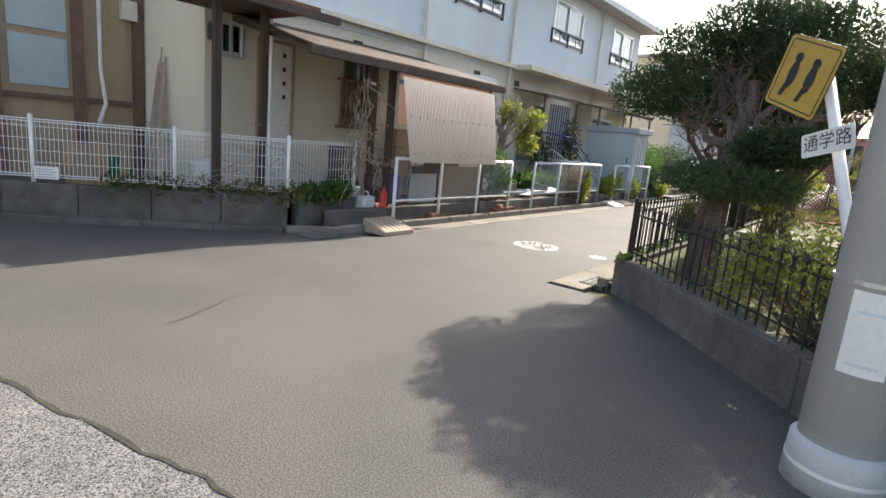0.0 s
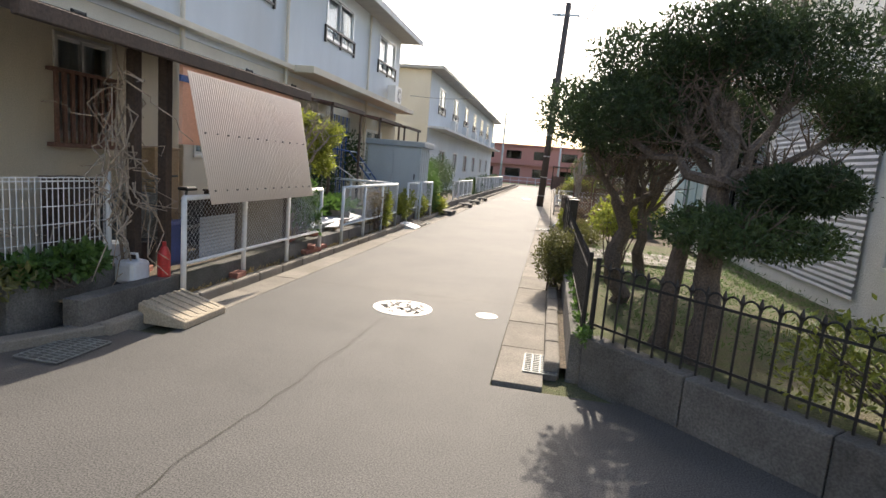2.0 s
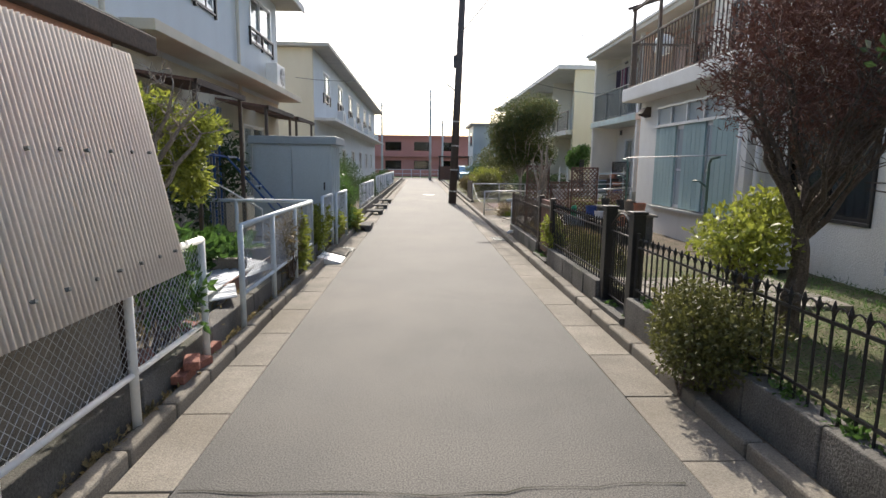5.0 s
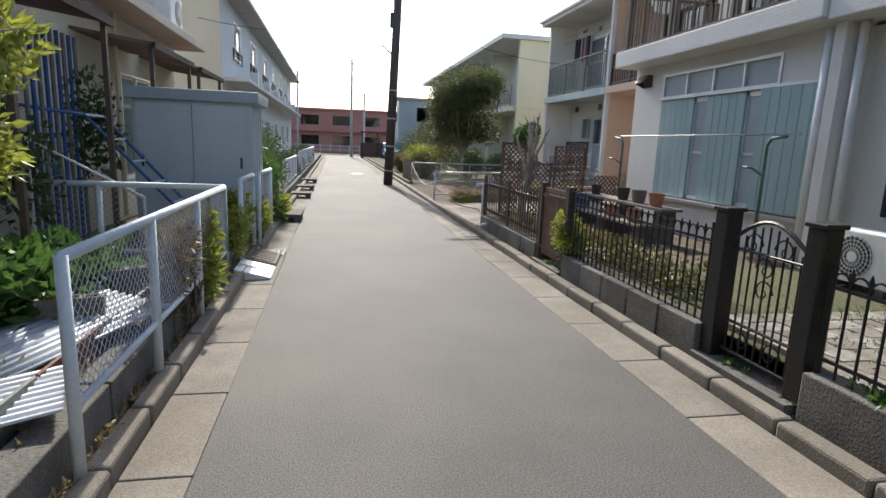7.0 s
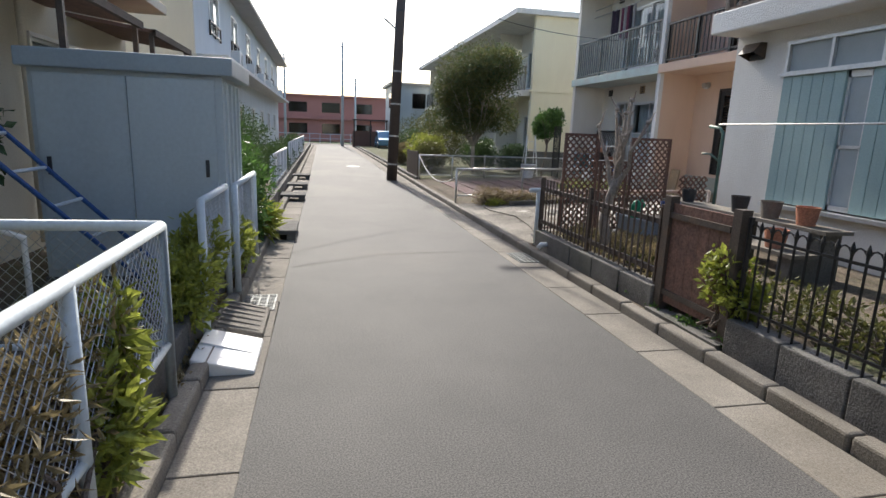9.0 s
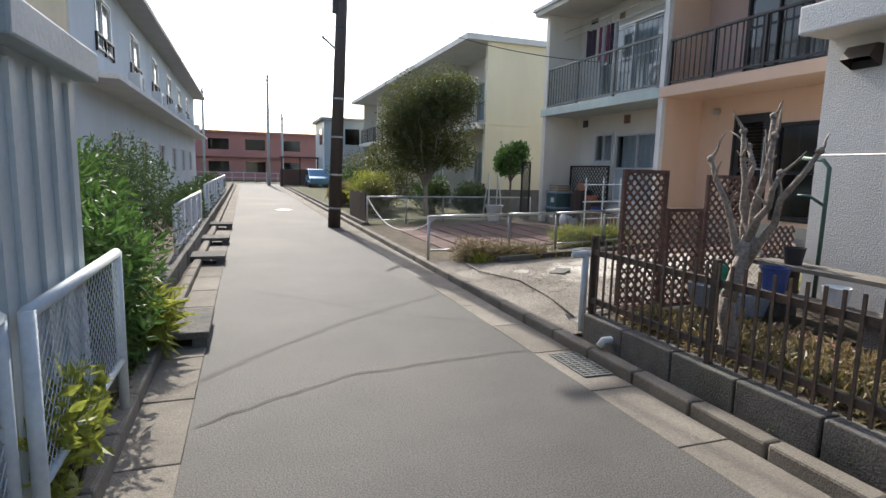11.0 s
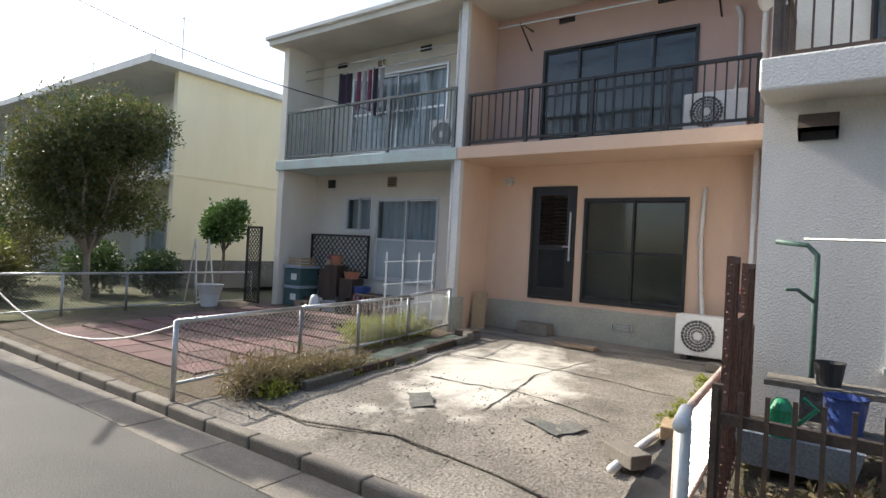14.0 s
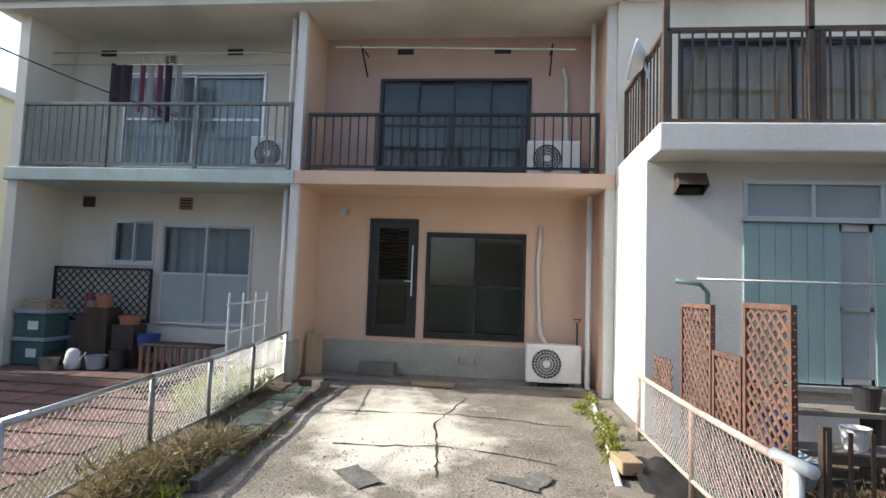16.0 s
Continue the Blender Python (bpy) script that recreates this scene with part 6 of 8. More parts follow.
MB().cyl((0.76, 17.82, 1.87), (0.76, 13.6, 1.87), 0.012, n=10).obj("pole", GALV, ls, smooth=True)


# ---- poles, sign, wires ----
p1 = thing("utility_pole", (0.36, 2.95, 0.0), "thick pale grey concrete utility pole with a collar", "pole")
MB().tube([(0.36, 2.95, -0.05), (0.38, 2.95, 9.0)], [0.19, 0.15], 28).obj("shaft", POLEGREY, p1, smooth=True)
MB().tube([(0.36, 2.95, 0.0), (0.36, 2.95, 0.22), (0.36, 2.95, 0.24)], [0.225, 0.215, 0.195], 28).obj("collar", POLEGREY, p1, smooth=True)
for z in (0.1, 1.02):
    MB().tube([(0.36, 2.95, z), (0.36, 2.95, z + 0.02)], [0.222 if z < 0.2 else 0.19] * 2, 28).obj("band", WHITEPAINT if z < 0.2 else GALV, p1)
nb = MB()
for j in range(6):
    a = radians(-118 + 9 * j)
    b_ = radians(-118 + 9 * (j + 1))
    nb.add([(0.36 + 0.196 * math.cos(a), 2.95 + 0.196 * math.sin(a), 0.62), (0.36 + 0.196 * math.cos(b_), 2.95 + 0.196 * math.sin(b_), 0.62), (0.36 + 0.194 * math.cos(b_), 2.95 + 0.194 * math.sin(b_), 1.0), (0.36 + 0.194 * math.cos(a), 2.95 + 0.194 * math.sin(a), 1.0)], [(0, 1, 2, 3)])
nb.obj("notice", WHITEPAINT, p1)
nb = MB()
for z0, z1 in ((0.66, 0.675), (0.9, 0.915)):
    for j in range(4):
        a, b_ = radians(-109 + 9 * j), radians(-109 + 9 * (j + 1))
        nb.add([(0.36 + 0.199 * math.cos(a), 2.95 + 0.199 * math.sin(a), z0), (0.36 + 0.199 * math.cos(b_), 2.95 + 0.199 * math.sin(b_), z0), (0.36 + 0.199 * math.cos(b_), 2.95 + 0.199 * math.sin(b_), z1), (0.36 + 0.199 * math.cos(a), 2.95 + 0.199 * math.sin(a), z1)], [(0, 1, 2, 3)])
nb.obj("notice_bars", PALEBLUEPIPE, p1)

sg = thing("warning_sign", (0.5, 3.25, 0.0), "yellow diamond school-crossing sign on a leaning white pole", "sign")
SP0, SP1 = Vector((0.56, 3.24, -0.02)), Vector((-0.14, 3.86, 2.14))
MB().cyl(SP0, SP1, 0.032, n=14).obj("pole", WHITEPAINT, sg, smooth=True)
# sign faces the junction
SC = Vector((-0.24, 3.84, 2.04))
nz = Vector((-0.62, -0.78, 0.0)).normalized()
nx = Vector((0.78, -0.62, 0.0)).normalized()


def tilted(c, ang):
    """A point of a plate at c, turned clockwise by ang degrees in its own plane."""
    a = radians(-ang)
    return lambda u, v, w=0.0: c + nx * (u * math.cos(a) - v * math.sin(a)) + Vector((0, 0, 1)) * (u * math.sin(a) + v * math.cos(a)) + nz * w


def plate_shape(at_, poly, w0, w1):
    n = len(poly)
    return MB().add([at_(u, v, w0) for u, v in poly] + [at_(u, v, w1) for u, v in poly], [tuple(reversed(range(n))), tuple(range(n, 2 * n))] + [(i, (i + 1) % n, n + (i + 1) % n, n + i) for i in range(n)])


def rounded(w, h, r, k=5):
    return [(sx * (w - r) + r * math.cos(a), sy * (h - r) + r * math.sin(a)) for sx, sy, a0 in ((1, 1, 0), (-1, 1, 90), (-1, -1, 180), (1, -1, 270)) for a in [radians(a0 + 90 * i / k) for i in range(k + 1)]]


S1 = tilted(SC, 19)
plate_shape(S1, rounded(0.215, 0.215, 0.025), -0.004, 0.0).obj("plate", SIGNBLACK, sg)
plate_shape(S1, rounded(0.21, 0.21, 0.025), 0.0, 0.002).obj("face", SIGNYEL, sg)
q4 = rounded(0.188, 0.188, 0.018)
MB().tube([S1(u, v, 0.002) for u, v in q4 + q4[:1]], 0.004, 4).obj("border", SIGNBLACK, sg)
fig = MB()
for cx, sc in ((-0.08, 0.85), (0.065, 0.8)):
    for (u, v, ru, rv) in ((0, 0.11, 0.03, 0.03), (0.0, -0.005, 0.034, 0.085)):
        fig.add([S1(cx + u + ru * math.cos(2 * math.pi * i / 16), v * sc + rv * math.sin(2 * math.pi * i / 16), 0.0045) for i in range(16)], [tuple(range(16))])
    fig.tube([S1(cx - 0.01, -0.06, 0.003), S1(cx - 0.03, -0.14, 0.003)], 0.016, 5)
fig.obj("pictogram", SIGNBLACK, sg)
S2 = tilted(Vector((-0.03, 3.68, 1.66)), -14)
plate_shape(S2, rounded(0.17, 0.07, 0.015), -0.003, 0.002).obj("sub_plate", WHITEPAINT, sg)
tx = bpy.data.curves.new("lettering", "FONT")
tx.body, tx.size, tx.align_x, tx.align_y = "通学路", 0.105, "CENTER", "CENTER"
tx.materials.append(SIGNBLACK)
to = new("lettering", tx)
to.parent = sg
du = (S2(1, 0) - S2(0, 0)).normalized()
to.matrix_basis = Matrix.Translation(S2(0, 0, 0.004) - sg.location) @ Matrix((du, nz.cross(du), nz)).transposed().to_4x4()

p2 = thing("steel_pole", (-2.6, 28.9, 0.0), "tall brown steel utility pole with bands, leaning slightly", "pole")
lean = lambda z: -2.6 + 0.035 * z
MB().tube([(lean(-0.05), 28.9, -0.05), (lean(9.5), 28.9, 9.5)], [0.17, 0.13], 20).obj("shaft", POLEBROWN, p2, smooth=True)
for z in (0.5, 1.4, 2.4, 3.4, 5.2, 5.9, 6.6, 7.3, 8.2):
    MB().tube([(lean(z), 28.9, z), (lean(z + 0.05), 28.9, z + 0.05)], 0.172 - 0.0042 * z, 16).obj("band", GALV if z < 5 else PLASTDARK, p2)
MB().box(lean(5.8) - 0.24, lean(5.8) - 0.13, 28.8, 29.0, 5.6, 6.1).obj("junction_box", PLASTDARK, p2, bevel=0.01)
MB().cyl((lean(4.6), 28.9, 4.6), (lean(4.6) - 0.5, 28.7, 4.95), 0.03, n=8).obj("bracket", GALV, p2)
MB().box(-3.0, -1.7, 28.8, 28.9, 8.9, 9.0).obj("crossarm", GALV, p2)
for x, y, h in ((-3.0, 62.5, 9.0), (-8.4, 70, 8.5), (-1.5, 69, 6.5), (-30, 71, 9)):
    pp = thing("far_pole", (x, y, 0), "slim concrete pole at the lane end", "pole", "far poles")
    MB().tube([(x, y, -0.05), (x, y, h)], [0.14, 0.09], 10).obj("shaft", POLEGREY, pp, smooth=True)
    MB().box(x - 0.25, x + 0.25, y - 0.03, y + 0.03, h - 0.5, h - 0.42).obj("crossarm", GALV, pp)


def wire(a, b, sag, r=0.009):
    A, B_ = Vector(a), Vector(b)
    return tagged(MB().tube([A.lerp(B_, i / 14) - Vector((0, 0, sag * 4 * (i / 14) * (1 - i / 14))) for i in range(15)], r, 4).obj("overhead_wire", PLASTDARK, at=a), "thin black overhead service wire", "wire")


wire((-2.35, 28.9, 6.2), (2.7, 24.6, 4.1), 0.35)
wire((-2.35, 28.9, 6.3), (-7.3, 20.5, 3.9), 0.5)
wire((-2.35, 28.9, 8.9), (0.37, 2.95, 8.6), 0.5, 0.022)
wire((-2.7, 28.85, 8.9), (0.1, 2.95, 8.9), 0.5, 0.022)
wire((-2.35, 28.9, 7.0), (0.37, 2.95, 7.8), 0.4, 0.022)
wire((-2.35, 28.9, 8.9), (-3.0, 62.5, 8.5), 0.6)
wire((-2.35, 28.9, 6.9), (-3.0, 62.5, 7.2), 0.6)
for i in range(3):
    wire((0.37, 2.95, 8.4 - 0.3 * i), (-18, -3 + 1.5 * i, 8.0), 0.5, 0.03)


# ---- covers and drains in the road ----
def cover(x, y, r, label, pattern=True):
    e = thing("manhole_cover", (x, y, 0.0), label, "manhole cover")
    MB().lathe((x, y, 0), [(r, -0.02), (r, 0.006), (r - 0.006, 0.008), (r - 0.03, 0.008)], 40).obj("plate", COVERMAT, e)
    m = MB()
    if pattern:
        for i in range(120):
            a, rr = rnd(0, 6.28), (r - 0.07) * math.sqrt(random.random())
            L = rnd(0.02, 0.05)
            ang = rnd(0, 180)
            m.box(-L, L, -0.008, 0.008, 0.0085, 0.0105, pose(x + rr * math.cos(a), y + rr * math.sin(a), 0, 0, 0, ang))
    m.tube([(x + (r - 0.035) * math.cos(i * math.pi / 20), y + (r - 0.035) * math.sin(i * math.pi / 20), 0.006) for i in range(41)], 0.006, 4, False)
    m.obj("relief", COVERDARK, e)
    return e


cover(-3.63, 7.04, 0.33, "pale round manhole cover with a cast leaf pattern")
cover(-2.7, 7.16, 0.12, "small pale round valve cover", False)
cover(-3.52, 35.3, 0.3, "pale round manhole cover further on", False)


def grate(x0, x1, y0, y1, label, z=0.012):
    e = thing("drain_grate", ((x0 + x1) / 2, (y0 + y1) / 2, 0), label, "drain grate", "drain grates")
    MB().box(x0, x1, y0, y1, -0.04, z - 0.004).obj("pit", COVERDARK, e)
    m = MB()
    k = max(4, int((y1 - y0) / 0.045))
    for i in range(k + 1):
        y = y0 + (y1 - y0) * i / k
        m.box(x0, x1, y - 0.008, y + 0.008, z - 0.003, z + 0.004)
    for i in range(5):
        x = x0 + (x1 - x0) * i / 4
        m.box(x - 0.007, x + 0.007, y0, y1, z - 0.003, z + 0.003)
    m.obj("bars", GREYIRON, e)
    return e


grate(-2.22, -1.95, 5.58, 6.03, "steel drain grate at the kerb corner")
grate(-2.34, -2.08, 17.25, 17.8, "steel drain grate in the gutter")
grate(-5.78, -5.42, 4.35, 4.85, "steel drain grate with weeds at the corner", 0.016)
grate(-5.56, -5.27, 15.6, 16.05, "steel drain grate in the gutter")


def ribbed(name, x0, x1, y0, y1, z0, z1, label, material, n=6):
    """Concrete or steel ramp step with ribs, higher at the kerb side."""
    e = thing(name, ((x0 + x1) / 2, (y0 + y1) / 2, 0), label, "kerb ramp", "kerb ramps")
    MB().add([(x0, y0, 0), (x1, y0, 0), (x1, y1, 0), (x0, y1, 0), (x0, y0, z1), (x1, y0, z0), (x1, y1, z0), (x0, y1, z1)], [(0, 3, 2, 1), (4, 5, 6, 7), (0, 1, 5, 4), (1, 2, 6, 5), (2, 3, 7, 6), (3, 0, 4, 7)]).obj("slab", material, e, bevel=0.012)
    for i in range(n):
        y = y0 + (y1 - y0) * (i + 0.5) / n
        MB().add([(x0 + 0.02, y - 0.025, z1 + 0.001), (x1 - 0.03, y - 0.025, z0 + 0.003), (x1 - 0.03, y + 0.025, z0 + 0.003), (x0 + 0.02, y + 0.025, z1 + 0.001), (x0 + 0.02, y - 0.018, z1 + 0.012), (x1 - 0.03, y - 0.018, z0 + 0.012), (x1 - 0.03, y + 0.018, z0 + 0.012), (x0 + 0.02, y + 0.018, z1 + 0.012)],
                 [(4, 5, 6, 7), (0, 1, 5, 4), (1, 2, 6, 5), (2, 3, 7, 6), (3, 0, 4, 7)]).obj("rib", material, e)
    return e


ribbed("kerb_ramp", -5.62, -5.15, 5.38, 6.0, 0.07, 0.19, "ribbed tan concrete ramp step at the gutter", mat("tan concrete", (0.4, 0.34, 0.25), (0.3, 0.25, 0.18), 0.9, fine=60))
ribbed("kerb_plate", -5.68, -5.28, 14.25, 14.85, 0.03, 0.13, "curved white metal kerb plate", WHITEPAINT, 1)
ribbed("kerb_plate", -5.64, -5.29, 14.9, 15.55, 0.05, 0.13, "ribbed pale kerb plate", CONC, 6)
for y0, y1 in ((18.8, 19.7), (23.2, 23.8), (25.6, 26.2), (28.5, 29.1)):
    b_ = thing("kerb_bridge", (-5.2, (y0 + y1) / 2, 0), "dark concrete slab bridging the gutter", "kerb ramp", "kerb bridges")
    MB().box(-5.8, -5.2, y0, y1, 0.085, 0.15).obj("slab", CONC_DARK, b_, bevel=0.012)
    MB().box(-5.34, -5.22, y0 + 0.02, y1 - 0.02, 0.0, 0.085).box(-5.75, -5.62, y0 + 0.02, y1 - 0.02, 0.0, 0.085).obj("bearer", CONC_DARK, b_)
for x, y, z, a in ((-5.69, 9.0, 0.11, 10), (-5.68, 9.25, 0.11, -8), (-5.66, 9.1, 0.175, 30), (-5.72, 9.6, 0.11, 4), (-5.66, 7.05, 0.11, 14), (-5.9, 8.85, 0.3, 20), (-5.9, 9.6, 0.3, 80), (-6.3, 6.3, 0.22, 30)):
    tagged(MB().box(-0.11, 0.11, -0.055, 0.055, 0, 0.062, pose(x, y, z, 0, 0, a + 80)).obj("loose_brick", BRICK, at=(x, y, z), bevel=0.006), "loose red brick lying on the kerb", "brick", "loose bricks")


# ---- porch lean-to of the first left house ----
pc = thing("porch_roof", (-6.8, 6.6, 0.25), "lean-to porch roof on dark brown timber posts", "porch")
A = [(-7.83, 4.5, 2.98), (-5.72, 4.5, 2.46), (-5.72, 8.85, 2.46), (-7.83, 8.85, 2.98)]
MB().add([*A, *[(x, y, z + 0.03) for x, y, z in A]], [(0, 1, 2, 3), (7, 6, 5, 4), (0, 4, 5, 1), (1, 5, 6, 2), (2, 6, 7, 3), (3, 7, 4, 0)]).obj("roof_sheet", WOODDARK, pc)
MB().box(-5.77, -5.7, 4.4, 8.95, 2.36, 2.48).obj("front_beam", WOODDARK, pc, bevel=0.008)
for i in range(9):
    y = 4.55 + 0.53 * i
    MB().add([(-7.8, y, 2.88), (-5.78, y, 2.38), (-5.78, y + 0.05, 2.38), (-7.8, y + 0.05, 2.88), (-7.8, y, 2.96), (-5.78, y, 2.45), (-5.78, y + 0.05, 2.45), (-7.8, y + 0.05, 2.96)], [(0, 3, 2, 1), (4, 5, 6, 7), (0, 1, 5, 4), (1, 2, 6, 5), (2, 3, 7, 6), (3, 0, 4, 7)]).obj("rafter", WOODDARK, pc)
for x, y in ((-6.05, 5.85), (-5.95, 6.15), (-5.95, 8.75), (-7.0, 8.8)):
    MB().box(x - 0.045, x + 0.045, y - 0.045, y + 0.045, 0.2, 2.42).obj("post", WOODDARK, pc)
pd = thing("porch_roof", (-6.9, 4.3, 0.3), "flat brown porch hood over the front door", "porch")
MB().box(-7.83, -6.3, 3.6, 5.0, 2.98, 3.06).obj("roof_sheet", LATTICE, pd)
MB().box(-6.34, -6.27, 3.55, 5.35, 2.9, 3.0).obj("front_beam", WOODDARK, pd)
for y in (3.75, 4.45):
    MB().box(-6.85, -6.76, y - 0.045, y + 0.045, 0.3, 2.98).obj("post", WOODDARK, pd)
MB().cyl((-7.3, 4.9, 0.35), (-7.3, 4.9, 2.95), 0.03, n=10).obj("white_post", WHITEPAINT, pd)
# corrugated sheet hung from the front beam
cs = thing("corrugated_sheet", (-5.55, 7.2, 1.0), "pale corrugated plastic sheet hung from the porch as a screen", "screen")
vs, fs = [], []
k = 68 * 6
for i in range(k + 1):
    t_ = i / k
    top, bot = Vector((-5.68, 6.1 + 2.45 * t_, 2.3)), Vector((-5.33, 6.0 + 2.32 * t_, 1.05))
    nrm = Vector((0.95, 0, 0.25)) * (0.009 * math.sin(t_ * 2 * math.pi * 68))
    vs += [top + nrm, top.lerp(bot, 0.5) + nrm, bot + nrm]
    if i:
        a = 3 * i
        fs += [(a - 3, a - 2, a + 1, a), (a - 2, a - 1, a + 2, a + 1)]
sheet = MB().add(vs, fs).obj("sheet", PLASTICSHEET, cs, smooth=True)
sheet.modifiers.new("thickness", "SOLIDIFY").thickness = 0.002
m = MB()
for f_ in (0.46, 0.9):
    for i in range(12):
        t_ = (i + 0.5) / 12
        p = Vector((-5.68, 6.1 + 2.45 * t_, 2.3)).lerp(Vector((-5.33, 6.0 + 2.32 * t_, 1.05)), f_)
        m.tube([p + Vector((-0.004, 0, 0)), p + Vector((0.018, 0, 0.005))], 0.009, 6)
m.obj("screw_caps", GREYIRON, cs)
MB().box(-5.8, -5.76, 6.15, 8.5, 1.6, 2.36).obj("orange_blind", ORANGEBLIND, cs)
MB().box(-5.765, -5.745, 6.1, 8.55, 2.2, 2.26).obj("blue_batten", BLUEPAINT, cs)
# brown screened bay at the end of the left row
XY = -9.9
bay = thing("screened_bay", (XY, 2.6, 0.3), "tan boarded bay with frosted windows and brown posts", "bay", kind="structure")
MB().box(XY - 0.1, XY, -4, 5.2, 0.2, 5.7).obj("panel", WOODTAN, bay)
for y in (0.4, 2.1, 3.17, 4.05):
    MB().box(XY, XY + 0.12, y - 0.07, y + 0.07, 0.2, 3.6).obj("post", LATTICE, bay)
for z in (1.5, 3.45):
    MB().box(XY, XY + 0.06, -1.0, 4.1, z, z + 0.07).obj("rail", LATTICE, bay)
for z0, z1 in ((1.68, 2.4), (2.5, 3.4)):
    MB().box(XY + 0.002, XY + 0.02, 2.29, 3.04, z0, z1).obj("frosted_pane", FROST, bay)
MB().box(XY, XY + 0.17, 3.8, 4.02, 2.85, 3.15).obj("meter_box", CREAM, bay, bevel=0.01)
MB().tube([(XY + 0.15, 3.45, 3.5), (XY + 0.15, 3.45, 2.0), (XY + 0.18, 3.5, 1.5), (XY + 0.3, 3.35, 1.2)], 0.03, 8).obj("hose", FASCIA, bay)
poles_ = thing("cane_bundle", (-8.9, 3.95, 0.36), "bundle of pale garden canes leaning on the wall", "canes")
for i in range(9):
    MB().cyl((-8.6 - 0.05 * i, 3.75, 0.36), (-9.0 - 0.03 * i, 4.12, rnd(1.9, 2.5)), 0.013, n=6).obj("cane", TWIGDRY, poles_)
mbx = thing("mail_box", (-7.8, 4.25, 2.55), "black wall-mounted letter box", "letter box")
MB().box(XL, XL + 0.09, 4.18, 4.33, 2.55, 2.8).obj("box", PLASTDARK, mbx, bevel=0.015)


# ---- shed and yard things on the left ----
sd = thing("storage_shed", (-6.4, 16.5, 0.2), "pale blue-grey steel storage shed with sliding doors, shut", "shed")
MB().box(-7.18, -5.68, 15.98, 17.0, 0.25, 2.02).obj("body", SHEDMAT, sd)
MB().box(-7.24, -5.58, 15.9, 17.08, 2.02, 2.17).obj("roof", SHEDTOP, sd, bevel=0.012)
MB().box(-7.14, -6.44, 15.952, 15.977, 0.32, 1.98).obj("door", SHEDMAT, sd, bevel=0.004)
MB().box(-6.43, -5.74, 15.935, 15.96, 0.32, 1.98).obj("door", SHEDMAT, sd, bevel=0.004)
for x in (-7.06, -5.82):
    MB().box(x - 0.015, x + 0.015, 15.92, 15.936, 1.15, 1.3).obj("handle", PLASTDARK, sd)
for i in range(4):
    MB().box(-5.68, -5.66, 16.1 + 0.24 * i, 16.17 + 0.24 * i, 0.3, 1.98).obj("rib", SHEDMAT, sd)
MB().box(-7.2, -5.67, 15.96, 17.02, 0.18, 0.25).obj("base", CONC_DARK, sd)
lad = thing("blue_ladder", (-7.2, 15.0, 0.2), "blue steel ladder frame leaning down into the garden", "ladder")
for y in (14.6, 15.1):
    MB().tube([(-8.0, y - 1.0, 1.85), (-7.2, y, 1.75), (-6.2, y + 0.9, 0.25)], 0.018, 8).obj("rail", BLUEPAINT, lad)
for i in range(6):
    t_ = i / 6
    p = Vector((-7.2, 14.6, 1.75)).lerp(Vector((-6.2, 15.5, 0.25)), t_)
    MB().cyl(p, p + Vector((0, 0.5, 0)), 0.014, n=6).obj("rung", PALEBLUEPIPE, lad)
MB().tube([(-7.3, 13.6, 0.2), (-7.3, 13.6, 1.5), (-6.6, 14.4, 0.9), (-6.6, 14.4, 0.2)], 0.02, 8).obj("handrail", WHITEPAINT, lad)
grill = thing("blue_porch_screen", (-7.6, 15.1, 0.2), "blue-grey slatted porch screen with dark climbers", "screen")
for i in range(9):
    MB().cyl((-7.45, 14.0 + 0.14 * i, 0.2), (-7.45, 14.0 + 0.14 * i, 2.6), 0.022, n=6).obj("slat", BLUEPAINT if i % 2 else GREYIRON, grill)
leaf_mesh("climber", [(-7.4, 13.6, 1.2, 0.3, 0.4, 0.6), (-7.35, 15.2, 1.6, 0.25, 0.4, 0.7)], 1100, 0.1, LEAFMID, grill, 0.2, 0.5)
for i, (x, y, a, L, m_) in enumerate(((-6.4, 10.6, 20, 0.9, SILVER), (-6.7, 11.3, -15, 1.0, WHITEPAINT), (-6.2, 11.6, 50, 0.5, CONC), (-7.0, 10.5, 5, 0.7, CONC), (-6.9, 11.0, 40, 0.6, STONE), (-6.3, 12.0, 10, 0.5, STONE))):
    tagged(MB().box(-L / 2, L / 2, -0.2, 0.2, 0, 0.03 if i < 2 else 0.12, pose(x, y, 0.24, 3, -4, a)).obj("scrap_panel" if i < 2 else "stone_slab", m_, at=(x, y, 0.24), bevel=0.008), "pale scrap piece lying on the soil", "scrap", "garden scrap")
for i in range(4):
    tagged(MB().box(-6.0, -5.98, 9.95 + 0.8 * i, 10.72 + 0.8 * i, 0.2, 0.42).obj("edging_board", LATTICE if i % 2 else GREYIRON, at=(-6, 10 + 0.8 * i, 0.2)), "ribbed garden edging board", "edging", "edging boards")
pl = thing("corrugated_offcut", (-5.9, 7.0, 0.3), "grey corrugated panel leaning behind the fence", "panel")
MB().add([(-5.9 + 0.008 * (i % 2), 6.65 + 0.02 * 0, 0.32 + 0.5 * i / 24) for i in range(25)] + [(-5.9 + 0.008 * (i % 2), 7.35, 0.32 + 0.5 * i / 24) for i in range(25)], [(i, i + 1, 26 + i, 25 + i) for i in range(24)]).obj("sheet", PLASTGREY, pl)
tagged(MB().box(-5.95, -5.9, 7.5, 8.6, 0.3, 0.95).obj("grey_board", CONC, at=(-5.9, 7.5, 0.3)), "weathered grey board behind the fence", "board")
